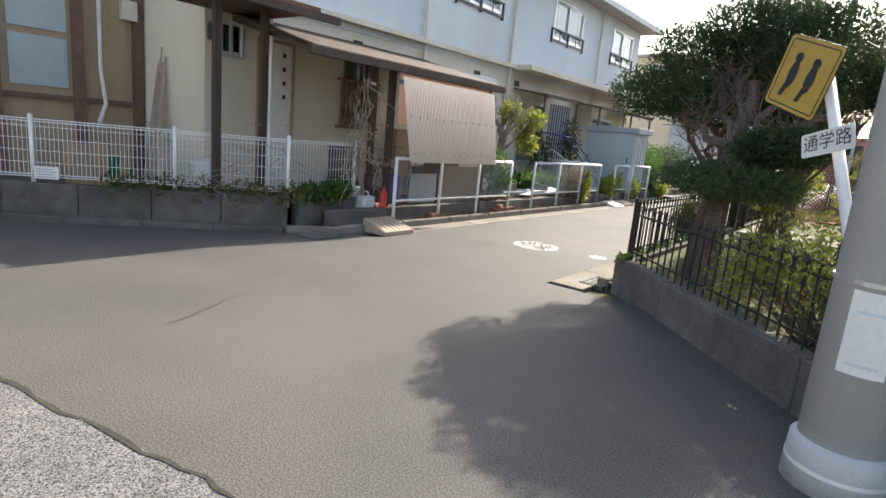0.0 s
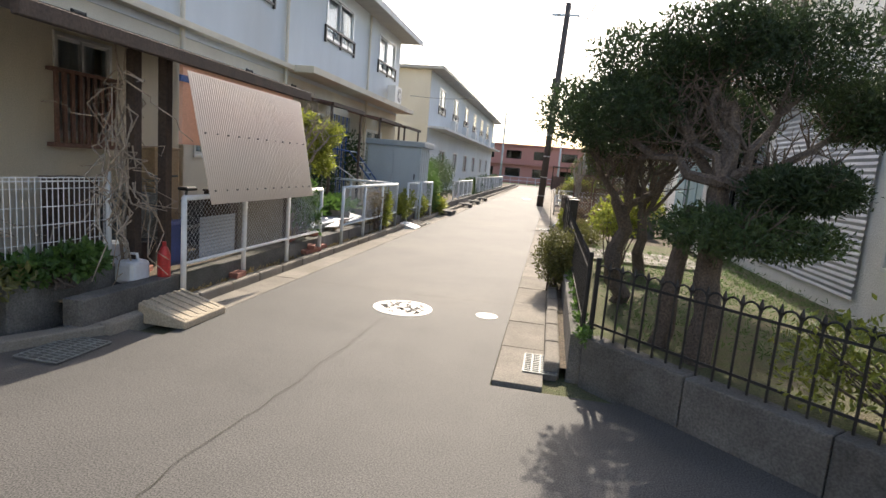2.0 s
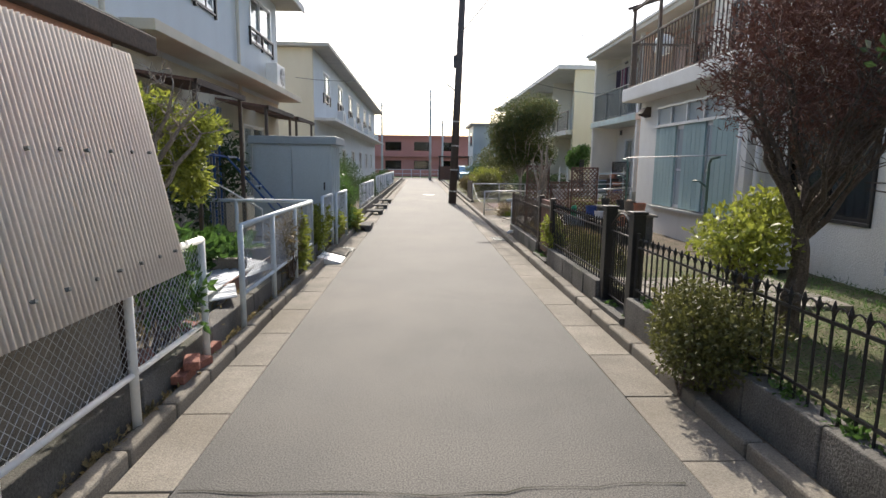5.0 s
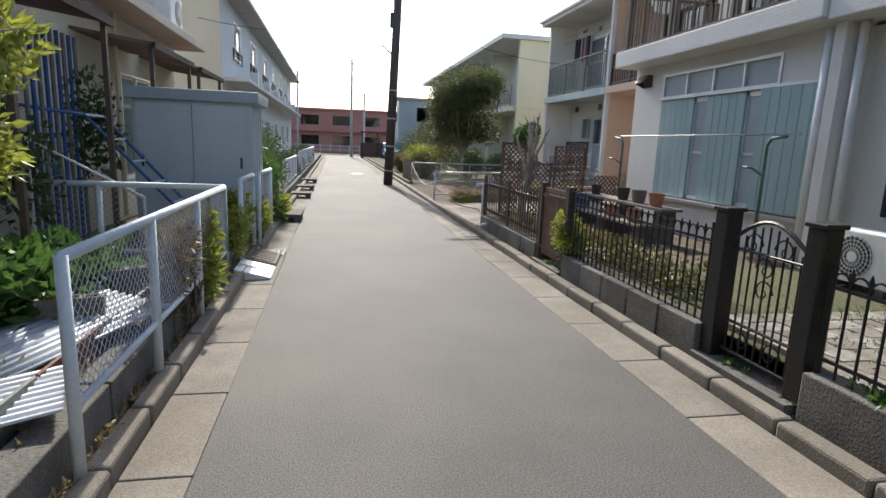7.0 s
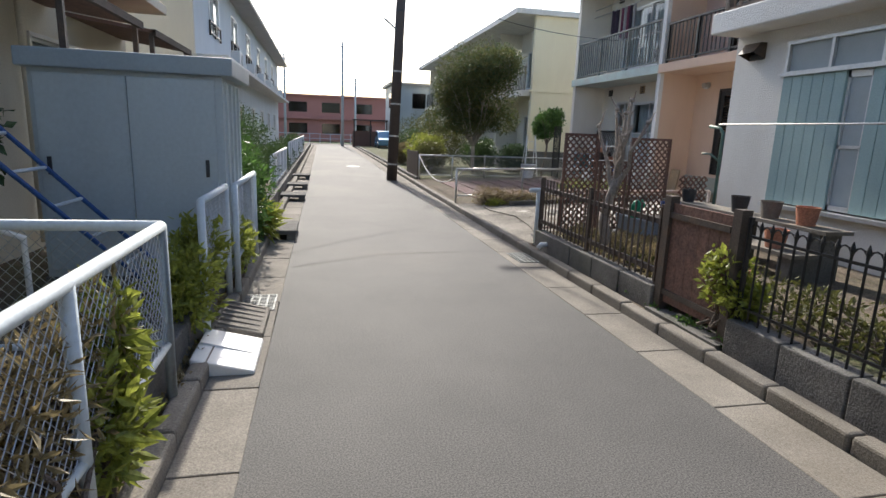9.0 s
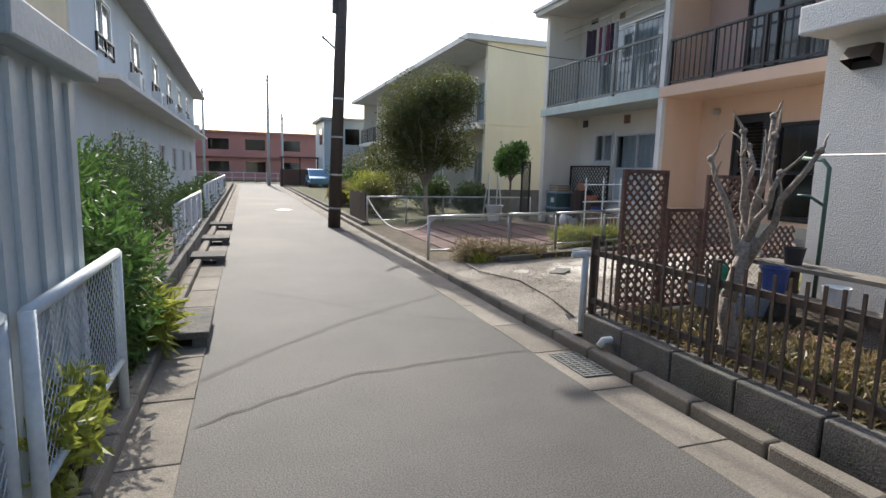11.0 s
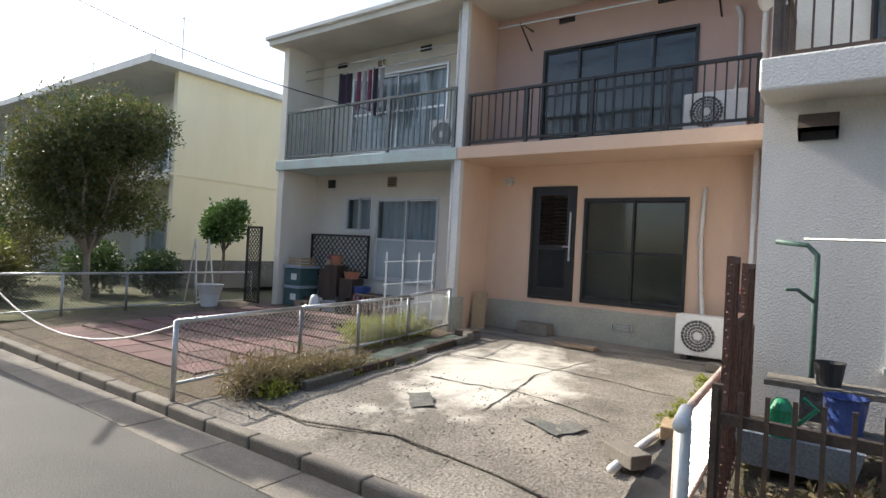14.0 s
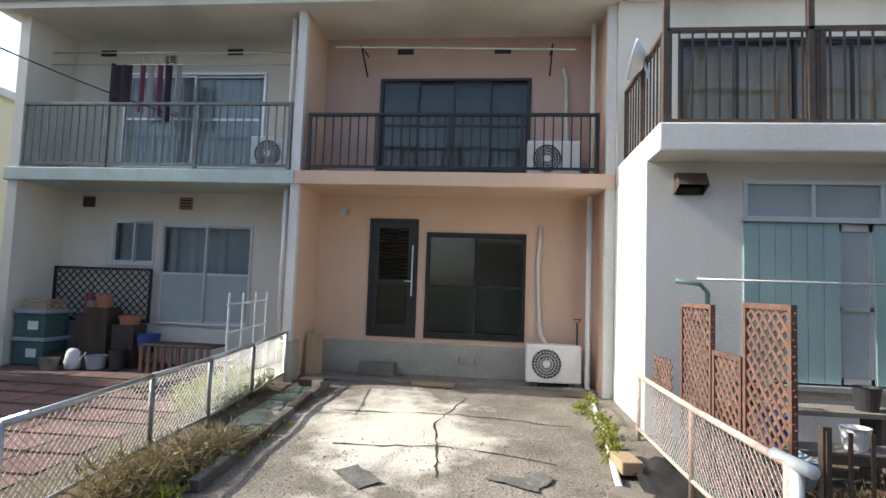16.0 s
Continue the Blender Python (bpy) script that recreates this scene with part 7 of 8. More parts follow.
tagged(MB().box(-6.1, -6.0, 6.25, 6.6, 0.3, 0.8).obj("blue_bag", PLASTBLUE, at=(-6.05, 6.4, 0.3), bevel=0.05), "blue printed plastic sack", "sack")
jc = thing("jerry_can", (-6.0, 5.78, 0.25), "pale blue-white plastic jerry can", "canister")
MB().box(-6.12, -5.9, 5.66, 5.9, 0.25, 0.47).obj("body", PLASTWHITE, jc, bevel=0.04)
MB().tube([(-6.08, 5.78, 0.46), (-6.06, 5.78, 0.53), (-5.96, 5.78, 0.53), (-5.94, 5.78, 0.46)], 0.014, 8).obj("handle", PLASTWHITE, jc)
fx = thing("red_cylinder", (-5.82, 5.98, 0.22), "red cylindrical canister by the fence post", "canister")
MB().lathe((-5.82, 5.98, 0.22), [(0.055, 0), (0.06, 0.03), (0.06, 0.3), (0.035, 0.36), (0.02, 0.38), (0.02, 0.42)], 16).obj("body", PLASTRED, fx)


def bucket(x, y, z, r, h, material, label, name="bucket"):
    e = thing(name, (x, y, z), label, "bucket" if name == "bucket" else "plant pot", "buckets and pots")
    MB().lathe((x, y, z), [(r * 0.75, 0), (r, h), (r * 1.08, h), (r * 1.08, h - 0.02), (r * 1.0, h - 0.02)][:3] + [(r * 0.92, h), (r * 0.85, h * 0.75)], 20).obj("body", material, e, smooth=False)
    return e


bucket(-6.7, 6.35, 0.22, 0.13, 0.28, PLASTWHITE, "white plastic bucket on the porch floor")
bucket(-6.5, 6.55, 0.22, 0.15, 0.3, PLASTDARK, "black plastic bucket on the porch floor")
bucket(-7.25, 3.85, 0.36, 0.2, 0.5, PLASTWHITE, "white plastic drum behind the fence")
bucket(-8.5, 3.0, 0.36, 0.2, 0.42, PLASTGREEN, "green plastic tub behind the fence")
tagged(MB().box(-8.5, -8.2, 2.5, 2.95, 0.36, 0.95).obj("wooden_crate", WOODTAN, at=(-8.3, 2.75, 0.36), bevel=0.01), "tan wooden crate behind the fence", "crate")
# bicycle in the porch
bk = thing("bicycle", (-6.75, 7.3, 0.22), "dark old bicycle with a front basket in the porch", "bicycle")
for y in (6.85, 7.85):
    MB().tube([(-6.7, y + 0.32 * math.cos(a * math.pi / 14), 0.56 + 0.32 * math.sin(a * math.pi / 14)) for a in range(29)], 0.018, 6, False).obj("tyre", PLASTDARK, bk)
    sp = MB()
    for a in range(12):
        sp.cyl((-6.7, y, 0.56), (-6.7, y + 0.31 * math.cos(a * math.pi / 6), 0.56 + 0.31 * math.sin(a * math.pi / 6)), 0.002, n=3)
    sp.obj("spokes", GALV, bk)
MB().tube([(-6.7, 7.85, 0.56), (-6.7, 7.4, 0.5), (-6.7, 7.0, 0.98), (-6.7, 6.85, 0.56)], 0.016, 6).tube([(-6.7, 7.4, 0.5), (-6.7, 7.55, 1.02)], 0.016, 6).tube([(-6.7, 7.0, 0.98), (-6.7, 6.98, 1.2), (-6.9, 7.1, 1.22)], 0.012, 6).tube([(-6.7, 6.98, 1.2), (-6.5, 7.1, 1.22)], 0.012, 6).obj("frame", GREYIRON, bk)
MB().box(-6.77, -6.63, 7.45, 7.68, 1.02, 1.07).obj("saddle", PLASTDARK, bk, bevel=0.02)
m = MB()
for z in (0.92, 1.0, 1.08, 1.16):
    m.tube([(-6.86, 6.62, z), (-6.54, 6.62, z), (-6.54, 6.88, z), (-6.86, 6.88, z), (-6.86, 6.62, z)], 0.005, 4)
for i in range(7):
    m.cyl((-6.86 + 0.053 * i, 6.62, 0.92), (-6.86 + 0.053 * i, 6.62, 1.16), 0.003, n=3)
m.obj("basket", GREYIRON, bk)
for i, (x, y, w, d_, h, m_) in enumerate(((-7.5, 6.6, 0.3, 0.5, 0.9, WOODDARK), (-7.4, 7.4, 0.35, 0.6, 0.7, GREYIRON), (-7.55, 8.1, 0.3, 0.5, 1.3, WOODTAN), (-7.0, 8.3, 0.35, 0.4, 0.6, PLASTDARK), (-6.5, 8.2, 0.4, 0.6, 0.8, WOODDARK))):
    e = thing("stored_box", (x, y, 0.2), "dusty stored box stacked in the dark porch", "box", "porch boxes")
    MB().box(x - w / 2, x + w / 2, y - d_ / 2, y + d_ / 2, 0.2, 0.2 + h).obj("body", m_, e, bevel=0.012)
    MB().box(x - w / 2 - 0.01, x + w / 2 + 0.01, y - d_ / 2 - 0.01, y + d_ / 2 + 0.01, 0.2 + h, 0.23 + h).obj("lid", m_, e, bevel=0.006)
wl = thing("wooden_window_grille", (XL + 0.08, 7.15, 1.5), "brown slatted wooden window grille", "grille")
for i in range(9):
    MB().box(XL + 0.05, XL + 0.08, 6.7 + 0.11 * i, 6.745 + 0.11 * i, 1.5, 2.3).obj("slat", LATTICE, wl)
MB().box(XL, XL + 0.1, 6.65, 7.65, 1.45, 1.5).box(XL, XL + 0.1, 6.65, 7.65, 2.3, 2.34).obj("rail", LATTICE, wl)

# ---- things round the grey unit ----
for i, (z, y) in enumerate(((0.3, 27.0), (0.72, 27.0))):
    bx = thing("storage_crate", (3.2, y, z), "dark teal plastic storage crate with pale lid", "storage box", "storage crates")
    MB().box(2.95, 3.45, 26.65, 27.15, z, z + 0.36).obj("body", PLASTBOX, bx, bevel=0.02)
    MB().box(2.92, 3.48, 26.62, 27.17, z + 0.36, z + 0.42).obj("lid", PLASTGREY, bx, bevel=0.012)
    MB().box(2.945, 2.95, 26.75, 26.92, z + 0.12, z + 0.25).obj("sticker", WHITEPAINT, bx)
cr = thing("wooden_crate", (3.2, 26.9, 1.14), "small wooden crate on the storage boxes", "crate")
for i in range(3):
    MB().box(3.0, 3.4, 26.68, 26.7, 1.14 + 0.06 * i, 1.185 + 0.06 * i).box(3.0, 3.02, 26.7, 27.1, 1.14 + 0.06 * i, 1.185 + 0.06 * i).obj("slat", WOODTAN, cr)
for x, y, z, r, h, m_, l in ((3.3, 25.95, 1.2, 0.13, 0.2, TERRA, "terracotta flower pot"), (3.35, 26.15, 1.1, 0.12, 0.2, WOODTAN, "tan plastic flower pot"), (3.3, 25.5, 0.95, 0.17, 0.14, TERRA, "wide orange plant bowl"), (3.2, 25.1, 0.55, 0.17, 0.28, PLASTBLUE, "dark blue plant pot"), (3.2, 26.3, 0.3, 0.12, 0.22, PLASTWHITE, "white plant pot"), (3.0, 26.0, 0.3, 0.1, 0.16, CONC, "grey plant pot"), (3.15, 26.5, 0.3, 0.14, 0.2, WOODDARK, "brown plant pot")):
    if z > 0.6:
        plain("pot_shelf", "dark plank shelf on blocks for pots", x - 0.16, x + 0.16, y - 0.18, y + 0.18, 0.28, z, WOODDARK, cat="shelf")
    bucket(x, y, z, r, h, m_, l + " outside the grey house", "plant_pot")
be = thing("slatted_bench", (3.1, 24.4, 0.3), "low slatted wooden bench before the glass door", "bench")
for i in range(5):
    MB().box(2.85 + 0.1 * i, 2.93 + 0.1 * i, 23.9, 25.0, 0.68, 0.71).obj("slat", WOODDARK, be)
for y in [23.92 + 0.115 * i for i in range(10)]:
    MB().box(2.85, 2.88, y, y + 0.05, 0.3, 0.68).obj("upright", LATTICE, be)
wc = thing("watering_can", (3.0, 26.75 - 0.65, 0.3), "pale blue plastic watering can", "watering can")
MB().lathe((2.85, 26.05, 0.3), [(0.1, 0), (0.12, 0.1), (0.09, 0.25), (0.05, 0.3)], 16).obj("body", PLASTWHITE, wc, smooth=True)
MB().tube([(2.85, 26.0, 0.36), (2.85, 25.85, 0.55)], [0.02, 0.012], 8).obj("spout", PLASTWHITE, wc)
pv2 = thing("red_paving", (0.6, 25.0, 0.12), "dark red paving slabs on the forecourt", "paving", kind="structure")
for i in range(9):
    for j in range(8):
        x, y = -1.3 + 0.46 * i, 23.3 + 0.5 * j
        MB().box(x, x + 0.44, y, y + 0.48, ramp(x, 0.05, 0.27), ramp(x, 0.095, 0.315) + rnd(0, 0.008)).obj("paver", REDPAVE, pv2)
tagged(MB().tube([(-1.75 + 0.0 * i, 28.6 - 6.05 * i / 14, 0.86 - 0.55 * 4 * (i / 14) * (1 - i / 14) * 1.0) for i in range(15)], 0.012, 6).obj("rope_barrier", GALV, at=(-1.75, 28.6, 0.8)), "slack pale rope across the forecourt entrance", "rope")
# laundry on the grey balcony
for i, (y, z, w, h, m_) in enumerate(((25.95, 5.1, 0.36, 0.62, CLOTHDARK), (25.6, 5.1, 0.1, 0.75, CLOTHPINK), (25.45, 5.1, 0.12, 0.85, CLOTHGREY), (25.3, 5.1, 0.1, 0.8, CLOTHPINK), (25.15, 5.1, 0.14, 0.9, CLOTHDARK), (24.98, 5.1, 0.12, 0.75, CLOTHGREY))):
    e = thing("hung_garment", (3.25, y, z - h), "dark garment hanging on the balcony laundry pole", "laundry", "hung laundry")
    curtain(MB(), 3.3, y - w / 2, y + w / 2, z - h, z + 0.05, 0.03).obj("cloth", m_, e)
    MB().tube([(3.3, y - 0.1, z + 0.03), (3.3, y, z + 0.08), (3.3, y, z + 0.16)], 0.006, 5).obj("hanger", PLASTWHITE, e)

# ---- drive: torn sheeting, hose, blocks ----
for i in range(2):
    a = rnd(-1.0, 1.8)
    y = rnd(18.7, 21.6)
    m = grid(0, rnd(0.4, 0.9), 0, rnd(0.15, 0.4), 10, 6, lambda u, v: 0)
    ang = rnd(0, 180)
    P = pose(a, y, 0, 0, 0, ang)
    vs = []
    for (u, v, _) in m.v:
        w_ = P @ Vector((u + 0.05 * noise.noise(Vector((u * 6, v * 6, i))), v + 0.05 * noise.noise(Vector((u * 6, v * 6, i + 9))), 0))
        vs.append((w_.x, w_.y, ramp(w_.x, 0.08, 0.3) + 0.014 + 0.02 * noise.noise(Vector((w_.x * 5, w_.y * 5, i)))))
    m.v = vs
    ob = m.obj("torn_sheet", SHEETING, at=(a, y, 0.1), smooth=True)
    tagged(ob, "torn scrap of weed sheeting on the drive", "sheeting", "torn sheeting")
tagged(grid(-1.0, 2.7, 22.05, 22.5, 30, 6, lambda x, y: ramp(x, 0.08, 0.3) + 0.03 + rough(x, y, 0.05, 2.5)).obj("weed_sheet_strip", mat("green weed sheet", (0.045, 0.075, 0.06), (0.08, 0.1, 0.085), 0.7, fine=40), smooth=True), "dark green weed sheet along the mesh fence", "sheeting")
tagged(grid(-1.7, 0.4, 18.12, 18.6, 24, 8, lambda x, y: ramp(x, 0.08, 0.3) + 0.04 + rough(x, y, 0.09, 3)).obj("black_sheet_strip", mat("black sheet", (0.02, 0.022, 0.022), (0.04, 0.04, 0.04), 0.55, fine=20), smooth=True), "crumpled black plastic sheet by the rusty fence", "sheeting")
pipe("white_hose", "white plastic pipe lying along the drive edge", [(3.0, 18.44, 0.3), (2.2, 18.55, 0.29), (1.0, 18.62, 0.24), (-0.2, 18.75, 0.2), (-0.9, 18.8, 0.17)], 0.03, WHITEPAINT)
pipe("drain_pipe_end", "white drain pipe poking from the wall", [(-1.75, 17.6, 0.17), (-1.93, 17.6, 0.17), (-1.97, 17.6, 0.12)], 0.035, WHITEPAINT)
pipe("buried_hose", "half-buried pale hose across the drive mouth", [(-1.5, 21.9, 0.12), (-1.55, 21.2, 0.12), (-1.3, 20.4, 0.13), (-1.4, 19.4, 0.12), (-1.6, 18.6, 0.11)], 0.012, MUD)
for x, y, z, L, m_ in ((-0.7, 18.75, 0.18, 0.3, CONC), (2.85, 18.7, 0.3, 0.3, CONC), (2.6, 22.25, 0.3, 0.35, WOODDARK), (2.4, 22.1, 0.3, 0.2, CONC)):
    tagged(MB().box(-L / 2, L / 2, -L * 0.3, L * 0.3, 0, 0.1, pose(x, y, z, 0, 0, rnd(-30, 30) + 80)).obj("loose_block", m_, at=(x, y, z), bevel=0.01), "loose worn block lying on the drive", "block", "loose blocks")
gv = MB()
for i in range(900):
    x, y = rnd(-1.75, 0.6), rnd(18.7, 22.0)
    if noise.noise(Vector((x * 0.9, y * 0.9, 1.7))) < -0.02:
        continue
    s_ = rnd(0.003, 0.009)
    gv.box(-s_, s_, -s_ * 0.7, s_ * 0.7, -s_ * 0.5, s_ * 0.5, pose(x, y, ramp(x, 0.08, 0.3) + rough(x, y, 0.022, 1.3) + s_ * 0.3, rnd(-40, 40), rnd(-40, 40), rnd(0, 180)))
tagged(gv.obj("gravel", MUD, at=(-0.5, 20.3, 0.1)), "loose gravel scattered over the bare drive", "gravel", kind="stuff")
for pts in ([(0.2, 19.2), (0.5, 20.3), (0.3, 21.4)], [(1.4, 18.9), (1.6, 20.2), (1.5, 21.8)], [(-0.3, 20.2), (1.2, 20.4), (2.6, 20.1)]):
    ck = crack(pts, 0.012)
    ck.v = [(x, y, ramp(x, 0.08, 0.3) + rough(x, y, 0.022, 1.3) + 0.006) for x, y, _ in ck.v]
    tagged(ck.obj("drive_crack", CRACK), "ragged dark crack in the drive surface", "crack", kind="structure")
sv = thing("garden_shovel", (3.35, 18.4, 0.33), "black and red garden shovel leaning by the downpipe", "shovel")
MB().cyl((3.3, 18.62, 0.45), (3.45, 18.6, 1.25), 0.014, n=8).obj("shaft", PLASTDARK, sv)
MB().box(3.28, 3.31, 18.54, 18.7, 0.33, 0.58).obj("blade", GREYIRON, sv, bevel=0.01)
MB().tube([(3.44, 18.55, 1.3), (3.45, 18.6, 1.24), (3.44, 18.66, 1.3), (3.44, 18.55, 1.3)], 0.012, 6).obj("grip", PLASTRED, sv)

# ---- garden things behind the brown fence ----
PX, PY = -0.4, 17.75
pk_ = thing("planter_box", (PX, PY, 0.24), "grey-blue plastic planter trough on blocks", "planter")
MB().add([(PX - 0.15, PY - 0.3, 0.32), (PX + 0.15, PY - 0.3, 0.32), (PX + 0.15, PY + 0.3, 0.32), (PX - 0.15, PY + 0.3, 0.32), (PX - 0.19, PY - 0.35, 0.54), (PX + 0.19, PY - 0.35, 0.54), (PX + 0.19, PY + 0.35, 0.54), (PX - 0.19, PY + 0.35, 0.54), (PX - 0.15, PY - 0.31, 0.51), (PX + 0.15, PY - 0.31, 0.51), (PX + 0.15, PY + 0.31, 0.51), (PX - 0.15, PY + 0.31, 0.51)], [(3, 2, 1, 0), (0, 1, 5, 4), (1, 2, 6, 5), (2, 3, 7, 6), (3, 0, 4, 7), (4, 5, 9, 8), (5, 6, 10, 9), (6, 7, 11, 10), (7, 4, 8, 11), (8, 9, 10, 11)]).obj("trough", PLASTGREY, pk_)
for y in (PY - 0.2, PY + 0.2):
    MB().box(PX - 0.1, PX + 0.1, y - 0.06, y + 0.06, 0.22, 0.32).obj("block", CONC, pk_)
gw = thing("watering_can", (PX, PY + 0.1, 0.51), "bright green plastic watering can in the planter", "watering can")
MB().lathe((PX, PY + 0.1, 0.51), [(0.075, 0), (0.08, 0.03), (0.075, 0.18), (0.05, 0.23), (0.03, 0.25)], 14).obj("body", PLASTGREEN, gw)
MB().tube([(PX, PY + 0.02, 0.58), (PX, PY - 0.1, 0.72), (PX, PY - 0.02, 0.78)], 0.014, 8).obj("handle", PLASTGREEN, gw)
st = thing("plant_stand", (0.4, 16.7, 0.24), "low plank stand with concrete block legs for pots", "shelf")
MB().box(0.1, 0.45, 15.2, 18.0, 0.74, 0.78).obj("board", CONC, st)
MB().box(-0.25, 0.05, 15.2, 17.9, 0.5, 0.54).obj("board", CONC, st)
for y in (15.35, 16.5, 17.7):
    MB().box(-0.2, 0.4, y - 0.08, y + 0.08, 0.22, 0.5).obj("block", CONC_DARK, st)
    MB().box(0.12, 0.4, y - 0.07, y + 0.07, 0.5, 0.74).obj("block", CONC_DARK, st)
for x, y, z, r, h, m_, l in ((0.25, 17.6, 0.78, 0.1, 0.17, PLASTDARK, "black plastic flower pot"), (-0.1, 17.5, 0.54, 0.13, 0.24, PLASTBLUE, "dark blue glazed pot"), (0.25, 16.6, 0.78, 0.11, 0.2, PLASTDARK, "tall black flower pot"), (0.25, 16.1, 0.78, 0.12, 0.2, CONC, "pale grey flower pot"), (-0.1, 16.3, 0.54, 0.11, 0.18, TERRA, "small terracotta pot"), (0.25, 15.6, 0.78, 0.12, 0.2, TERRA, "terracotta flower pot"), (-0.1, 16.9, 0.54, 0.11, 0.17, PLASTWHITE, "white plastic flower pot"), (-0.1, 15.6, 0.54, 0.12, 0.2, TERRA, "wide terracotta pot")):
    bucket(x, y, z, r, h, m_, l + " on the plank stand", "plant_pot")
for i in range(16):
    x, y = rnd(-0.9, 0.0), rnd(15.3, 17.6)
    tagged(MB().box(-0.11, 0.11, -0.055, 0.055, 0, 0.06, pose(x, y, 0.235, 0, 0, rnd(0, 180))).obj("loose_brick", BRICK, at=(x, y, 0.235), bevel=0.006), "loose red brick edging the garden bed", "brick", "garden bricks")

# ---- more things of the gardens and the forecourt ----
plain("party_plinth", "bare concrete foot of the cross wall", XF - 0.06, XF + 0.2, 22.64, 22.88, 0.12, 0.86, FOUND, bevel=0.012, cat="plinth")
eb = thing("timber_edging", (0.9, 21.98, 0.1), "row of dark weathered timbers edging the drive", "edging")
for i in range(5):
    x = -0.9 + 0.72 * i
    MB().box(0, 0.69, -0.045, 0.045, 0, 0.1, pose(x, 21.95 + 0.03 * i, ramp(x, 0.07, 0.29), 0, -2.5, 2.4 + rnd(-2, 2))).obj("timber", WOODDARK if i % 2 else CONC_DARK, eb, bevel=0.012)


def wavy_sheet(x, y, z, a, L, W, material, label):
    """Corrugated sheet lying on the soil, ribs along its length."""
    e = thing("corrugated_sheet", (x, y, z), label, "roofing sheet", "scrap corrugated sheets")
    k, m_ = 48, pose(x, y, z + 0.03, 4, -5, a)
    vs_ = [m_ @ Vector((u * L, (i / k - 0.5) * W, 0.014 * math.sin(i / k * 2 * math.pi * 9) + 0.03 * u * u)) for i in range(k + 1) for u in (-0.5, 0.0, 0.5)]
    fs_ = [(3 * i + j, 3 * i + j + 1, 3 * i + j + 4, 3 * i + j + 3) for i in range(k) for j in (0, 1)]
    ob = MB().add(vs_, fs_).obj("sheet", material, e, smooth=True)
    ob.modifiers.new("thickness", "SOLIDIFY").thickness = 0.002
    return e


wavy_sheet(-6.35, 11.3, 0.33, 62, 1.7, 0.6, SILVER, "silver corrugated roofing sheet lying on the soil")
wavy_sheet(-6.7, 12.4, 0.34, 48, 1.4, 0.55, WHITEPAINT, "whitened corrugated roofing sheet lying on the soil")
wavy_sheet(-6.25, 10.5, 0.32, 20, 0.9, 0.5, PLASTWHITE, "pale corrugated plastic offcut lying on the soil")
for x, y, a in ((-6.25, 11.75, 12), (-6.6, 10.9, 70), (-6.15, 12.6, 30)):
    e = thing("concrete_block", (x, y, 0.3), "grey hollow concrete block resting on scrap sheets", "block", "yard blocks")
    m_ = pose(x, y, 0.36, 0, 0, a)
    MB().box(-0.19, 0.19, -0.05, -0.03, 0, 0.17, m_).box(-0.19, 0.19, 0.03, 0.05, 0, 0.17, m_).box(-0.19, -0.16, -0.03, 0.03, 0, 0.17, m_).box(-0.06, -0.03, -0.03, 0.03, 0, 0.17, m_).box(0.05, 0.08, -0.03, 0.03, 0, 0.17, m_).box(0.16, 0.19, -0.03, 0.03, 0, 0.17, m_).obj("body", CONC, e)
# forecourt
for x, y, z, r, h, m_, l in ((1.75, 27.95, 0.22, 0.2, 0.26, PLASTWHITE, "white round plant pot"), (1.75, 27.95, 0.48, 0.26, 0.2, FASCIA, "pale wide planter bowl on another pot"), (2.95, 25.75, 0.3, 0.16, 0.2, PLASTGREY, "grey plant pot"), (3.0, 25.45, 0.3, 0.13, 0.3, PLASTDARK, "black plant pot"), (2.75, 26.35, 0.29, 0.14, 0.17, CONC, "grey plant pot")):
    bucket(x, y, z, r, h, m_, l + " on the forecourt", "plant_pot")
sl = thing("step_ladder", (2.2, 29.0, 0.15), "aluminium step ladder standing beside the small tree", "ladder")
for dx, dy, q in ((-0.22, 0, 1), (0.22, 0, 1), (-0.22, 0.5, -1), (0.22, 0.5, -1)):
    MB().cyl((2.2 + dx, 28.8 + dy, 0.12), (2.2 + dx * 0.7, 29.05, 1.6), 0.018, n=6).obj("rail", ALU, sl)
for i in range(5):
    t_ = (i + 0.7) / 5.5
    MB().box(2.2 - 0.22 + 0.06 * t_, 2.2 + 0.22 - 0.06 * t_, 28.76 + 0.25 * t_, 28.84 + 0.25 * t_, 0.12 + 1.48 * t_, 0.14 + 1.48 * t_).obj("tread", ALU, sl)
pl_ = thing("plank_stack", (2.0, 24.1, 0.28), "short stack of dark planks lying on the paving", "planks")
for i in range(4):
    MB().box(-0.55, 0.55, -0.06, 0.06, 0, 0.035, pose(2.0 + 0.03 * i, 24.0 + 0.1 * (i % 2), 0.3 + 0.036 * (i // 2) + 0.002, 0, 0, rnd(-6, 6))).obj("plank", WOODDARK, pl_, bevel=0.004)
um = thing("furled_umbrella", (3.45, 26.4, 0.3), "furled dark mauve umbrella hung against the trellis", "umbrella")
MB().tube([(3.5, 26.4, 0.75), (3.5, 26.38, 1.0), (3.52, 26.37, 1.35), (3.55, 26.36, 1.42)], [0.012, 0.09, 0.07, 0.02], 10).obj("canopy", CLOTHPINK, um)
MB().cyl((3.5, 26.4, 0.6), (3.56, 26.36, 1.55), 0.008, n=6).obj("shaft", BLACKALU, um)
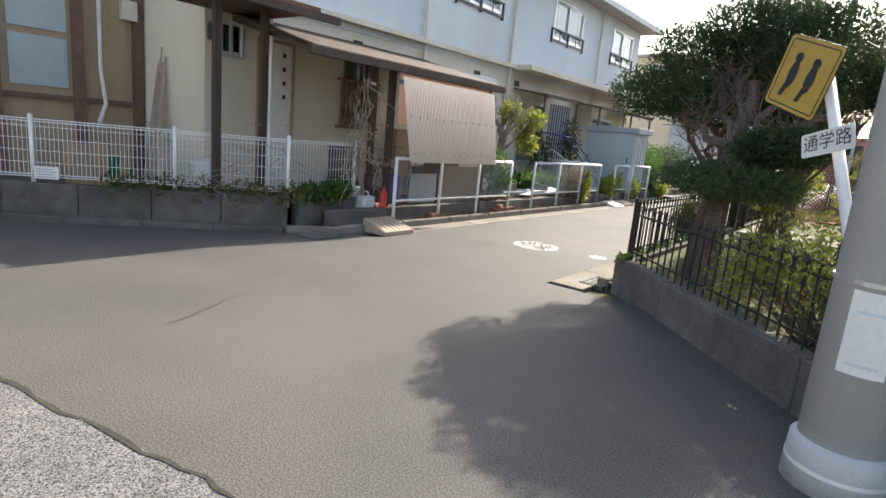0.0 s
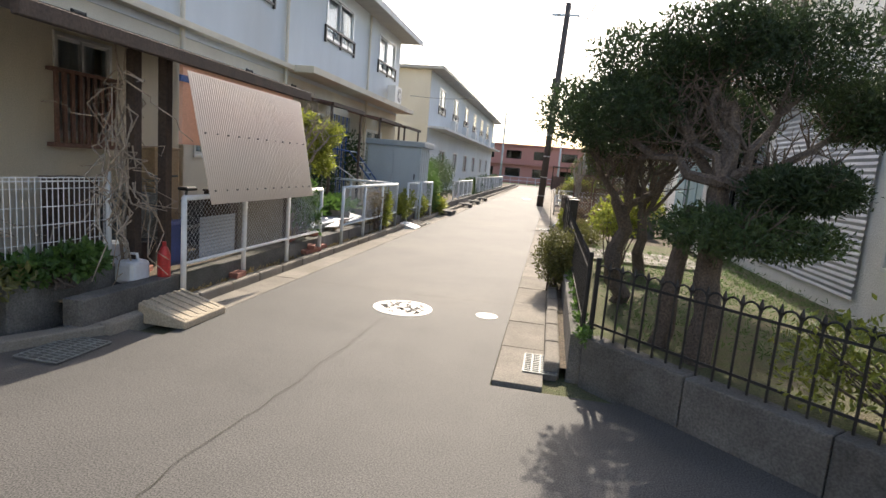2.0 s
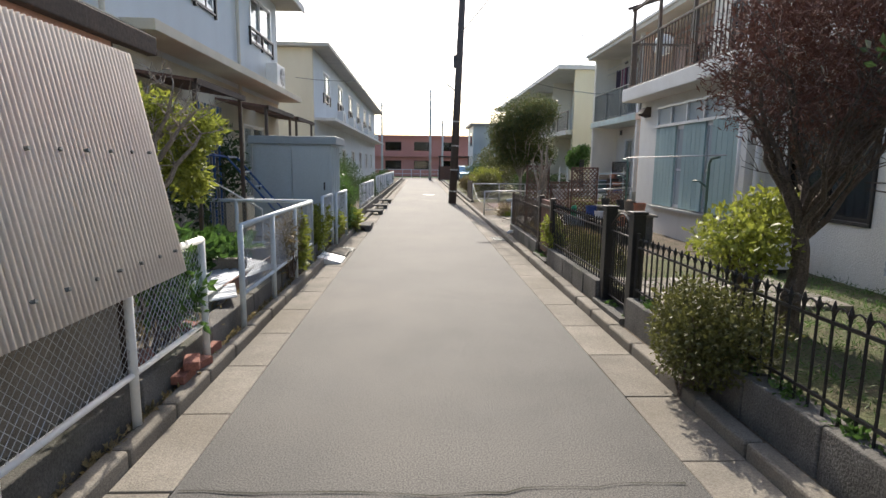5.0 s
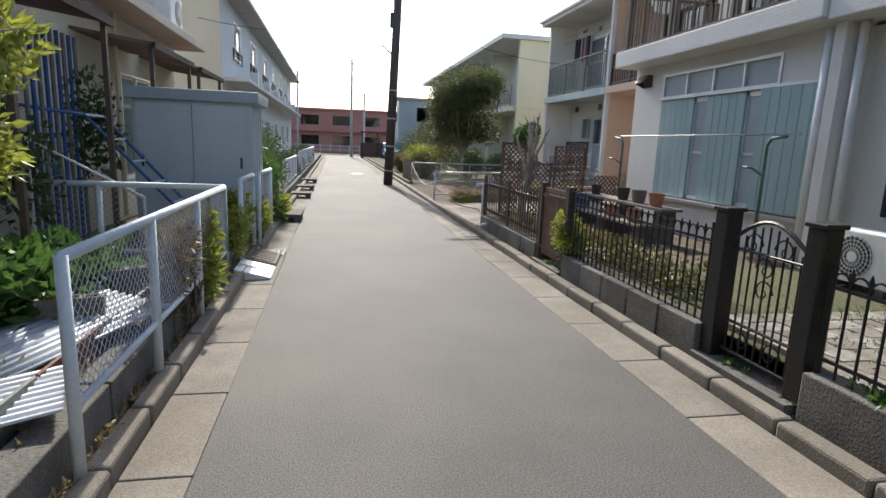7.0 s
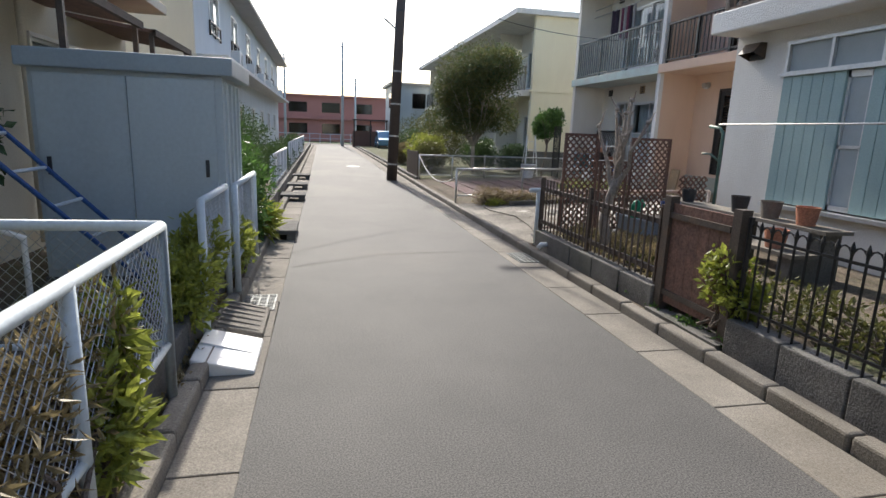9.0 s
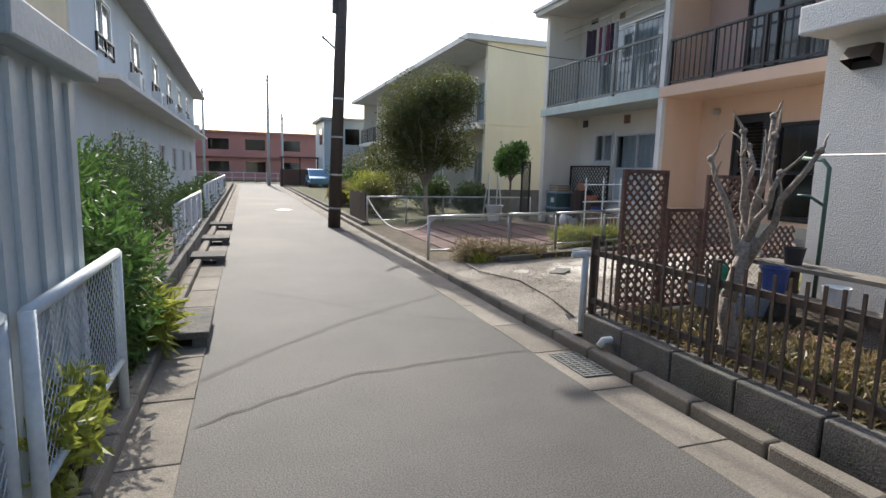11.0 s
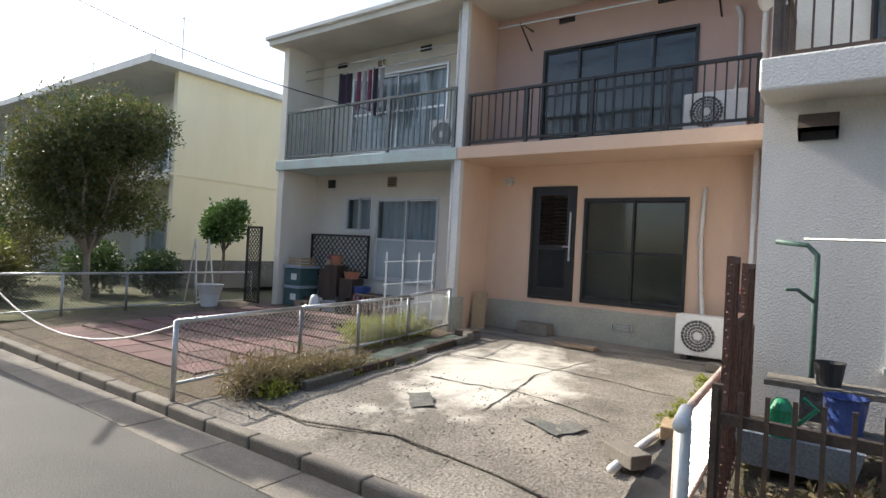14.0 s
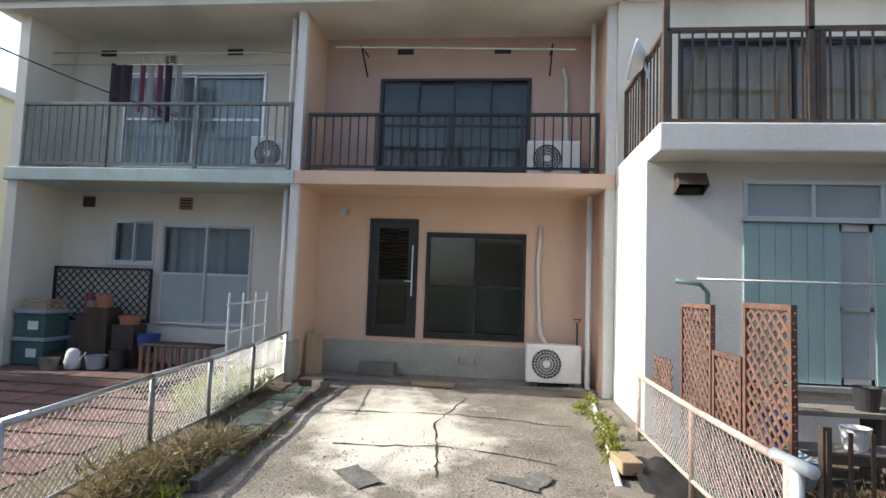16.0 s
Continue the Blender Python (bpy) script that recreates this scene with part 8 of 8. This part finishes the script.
# drive clutter
gr_ = thing("concrete_brick", (0.1, 18.62, 0.2), "buff hollow concrete brick on the drive edge", "block", "loose blocks")
MB().box(-0.16, 0.16, -0.09, 0.09, 0, 0.11, pose(0.1, 18.62, 0.2, 0, 0, 8)).obj("body", WOODTAN, gr_, bevel=0.01)
shrub("drive_tufts", (0.6, 18.7, 0.2), [(0.3 + 0.42 * i, 18.66 + rnd(-0.1, 0.12), 0.27 + 0.012 * i, 0.12, 0.1, 0.07) for i in range(6)], 900, 0.06, LEAFLIME, "fresh yellow-green weeds along the torn sheeting", 0.3, 8, 0.05)

# ---- lane-end things ----
car = thing("parked_car", (0.2, 57.5, 0), "light blue small hatchback parked by the lane", "car")
prof = [(-1.9, 0.35), (-1.9, 0.8), (-1.2, 0.95), (-0.6, 1.45), (0.9, 1.5), (1.7, 1.0), (1.85, 0.75), (1.85, 0.35)]
n_ = len(prof)
MB().add([(-0.4, 57.5 + u, z) for u, z in prof] + [(1.2, 57.5 + u, z) for u, z in prof], [tuple(range(n_)), tuple(reversed(range(n_, 2 * n_)))] + [(i, n_ + i, n_ + (i + 1) % n_, (i + 1) % n_) for i in range(n_)]).obj("body", CARBLUE, car, bevel=0.06)
MB().box(-0.25, 1.05, -0.02, 0.02, 0, 0.55, pose(0, 56.58, 0.98, -48, 0, 0)).obj("windscreen", GLASSDARK, car)
MB().box(-0.415, -0.4, 57.0, 58.5, 1.0, 1.38).obj("side_window", GLASSDARK, car)
for x in (-0.38, 1.18):
    for y in (56.3, 58.7):
        MB().tube([(x - 0.08, y, 0.3), (x + 0.08, y, 0.3)], 0.3, 18).obj("wheel", PLASTDARK, car)
gb = thing("lattice_arbour", (-1.0, 60.5, 0), "dark brown lattice bin shelter at the lane end", "shelter")
MB().box(-2.2, 0.8, 60, 61.5, 2.3, 2.4).obj("roof", WOODDARK, gb)
for x in (-2.1, -0.7, 0.7):
    MB().box(x - 0.05, x + 0.05, 60, 60.1, 0, 2.3).obj("post", WOODDARK, gb)
MB().box(-2.2, 0.8, 60.9, 61.0, 0, 1.4).obj("screen", LATTICE, gb)
wb = thing("slat_fence", (-1.75, 29.0, 0.1), "weathered grey-brown board fence beside the pole", "fence")
for i in range(14):
    MB().box(-1.78, -1.75, 28.75 + 0.17 * i, 28.89 + 0.17 * i, 0.15, 0.95 + rnd(-0.03, 0.03)).obj("board", WOODDARK, wb)
# neighbouring houses behind the junction, unseen side
nh = thing("corner_house", (6, -22, 0), "plain cream house across the junction", "building")
MB().box(-14, 12, -30, -20, 0, 5.5).obj("wall", CREAM, nh)
MB().box(-14.4, 12.4, -30.4, -19.6, 5.5, 5.7).obj("roof", ROOF, nh)
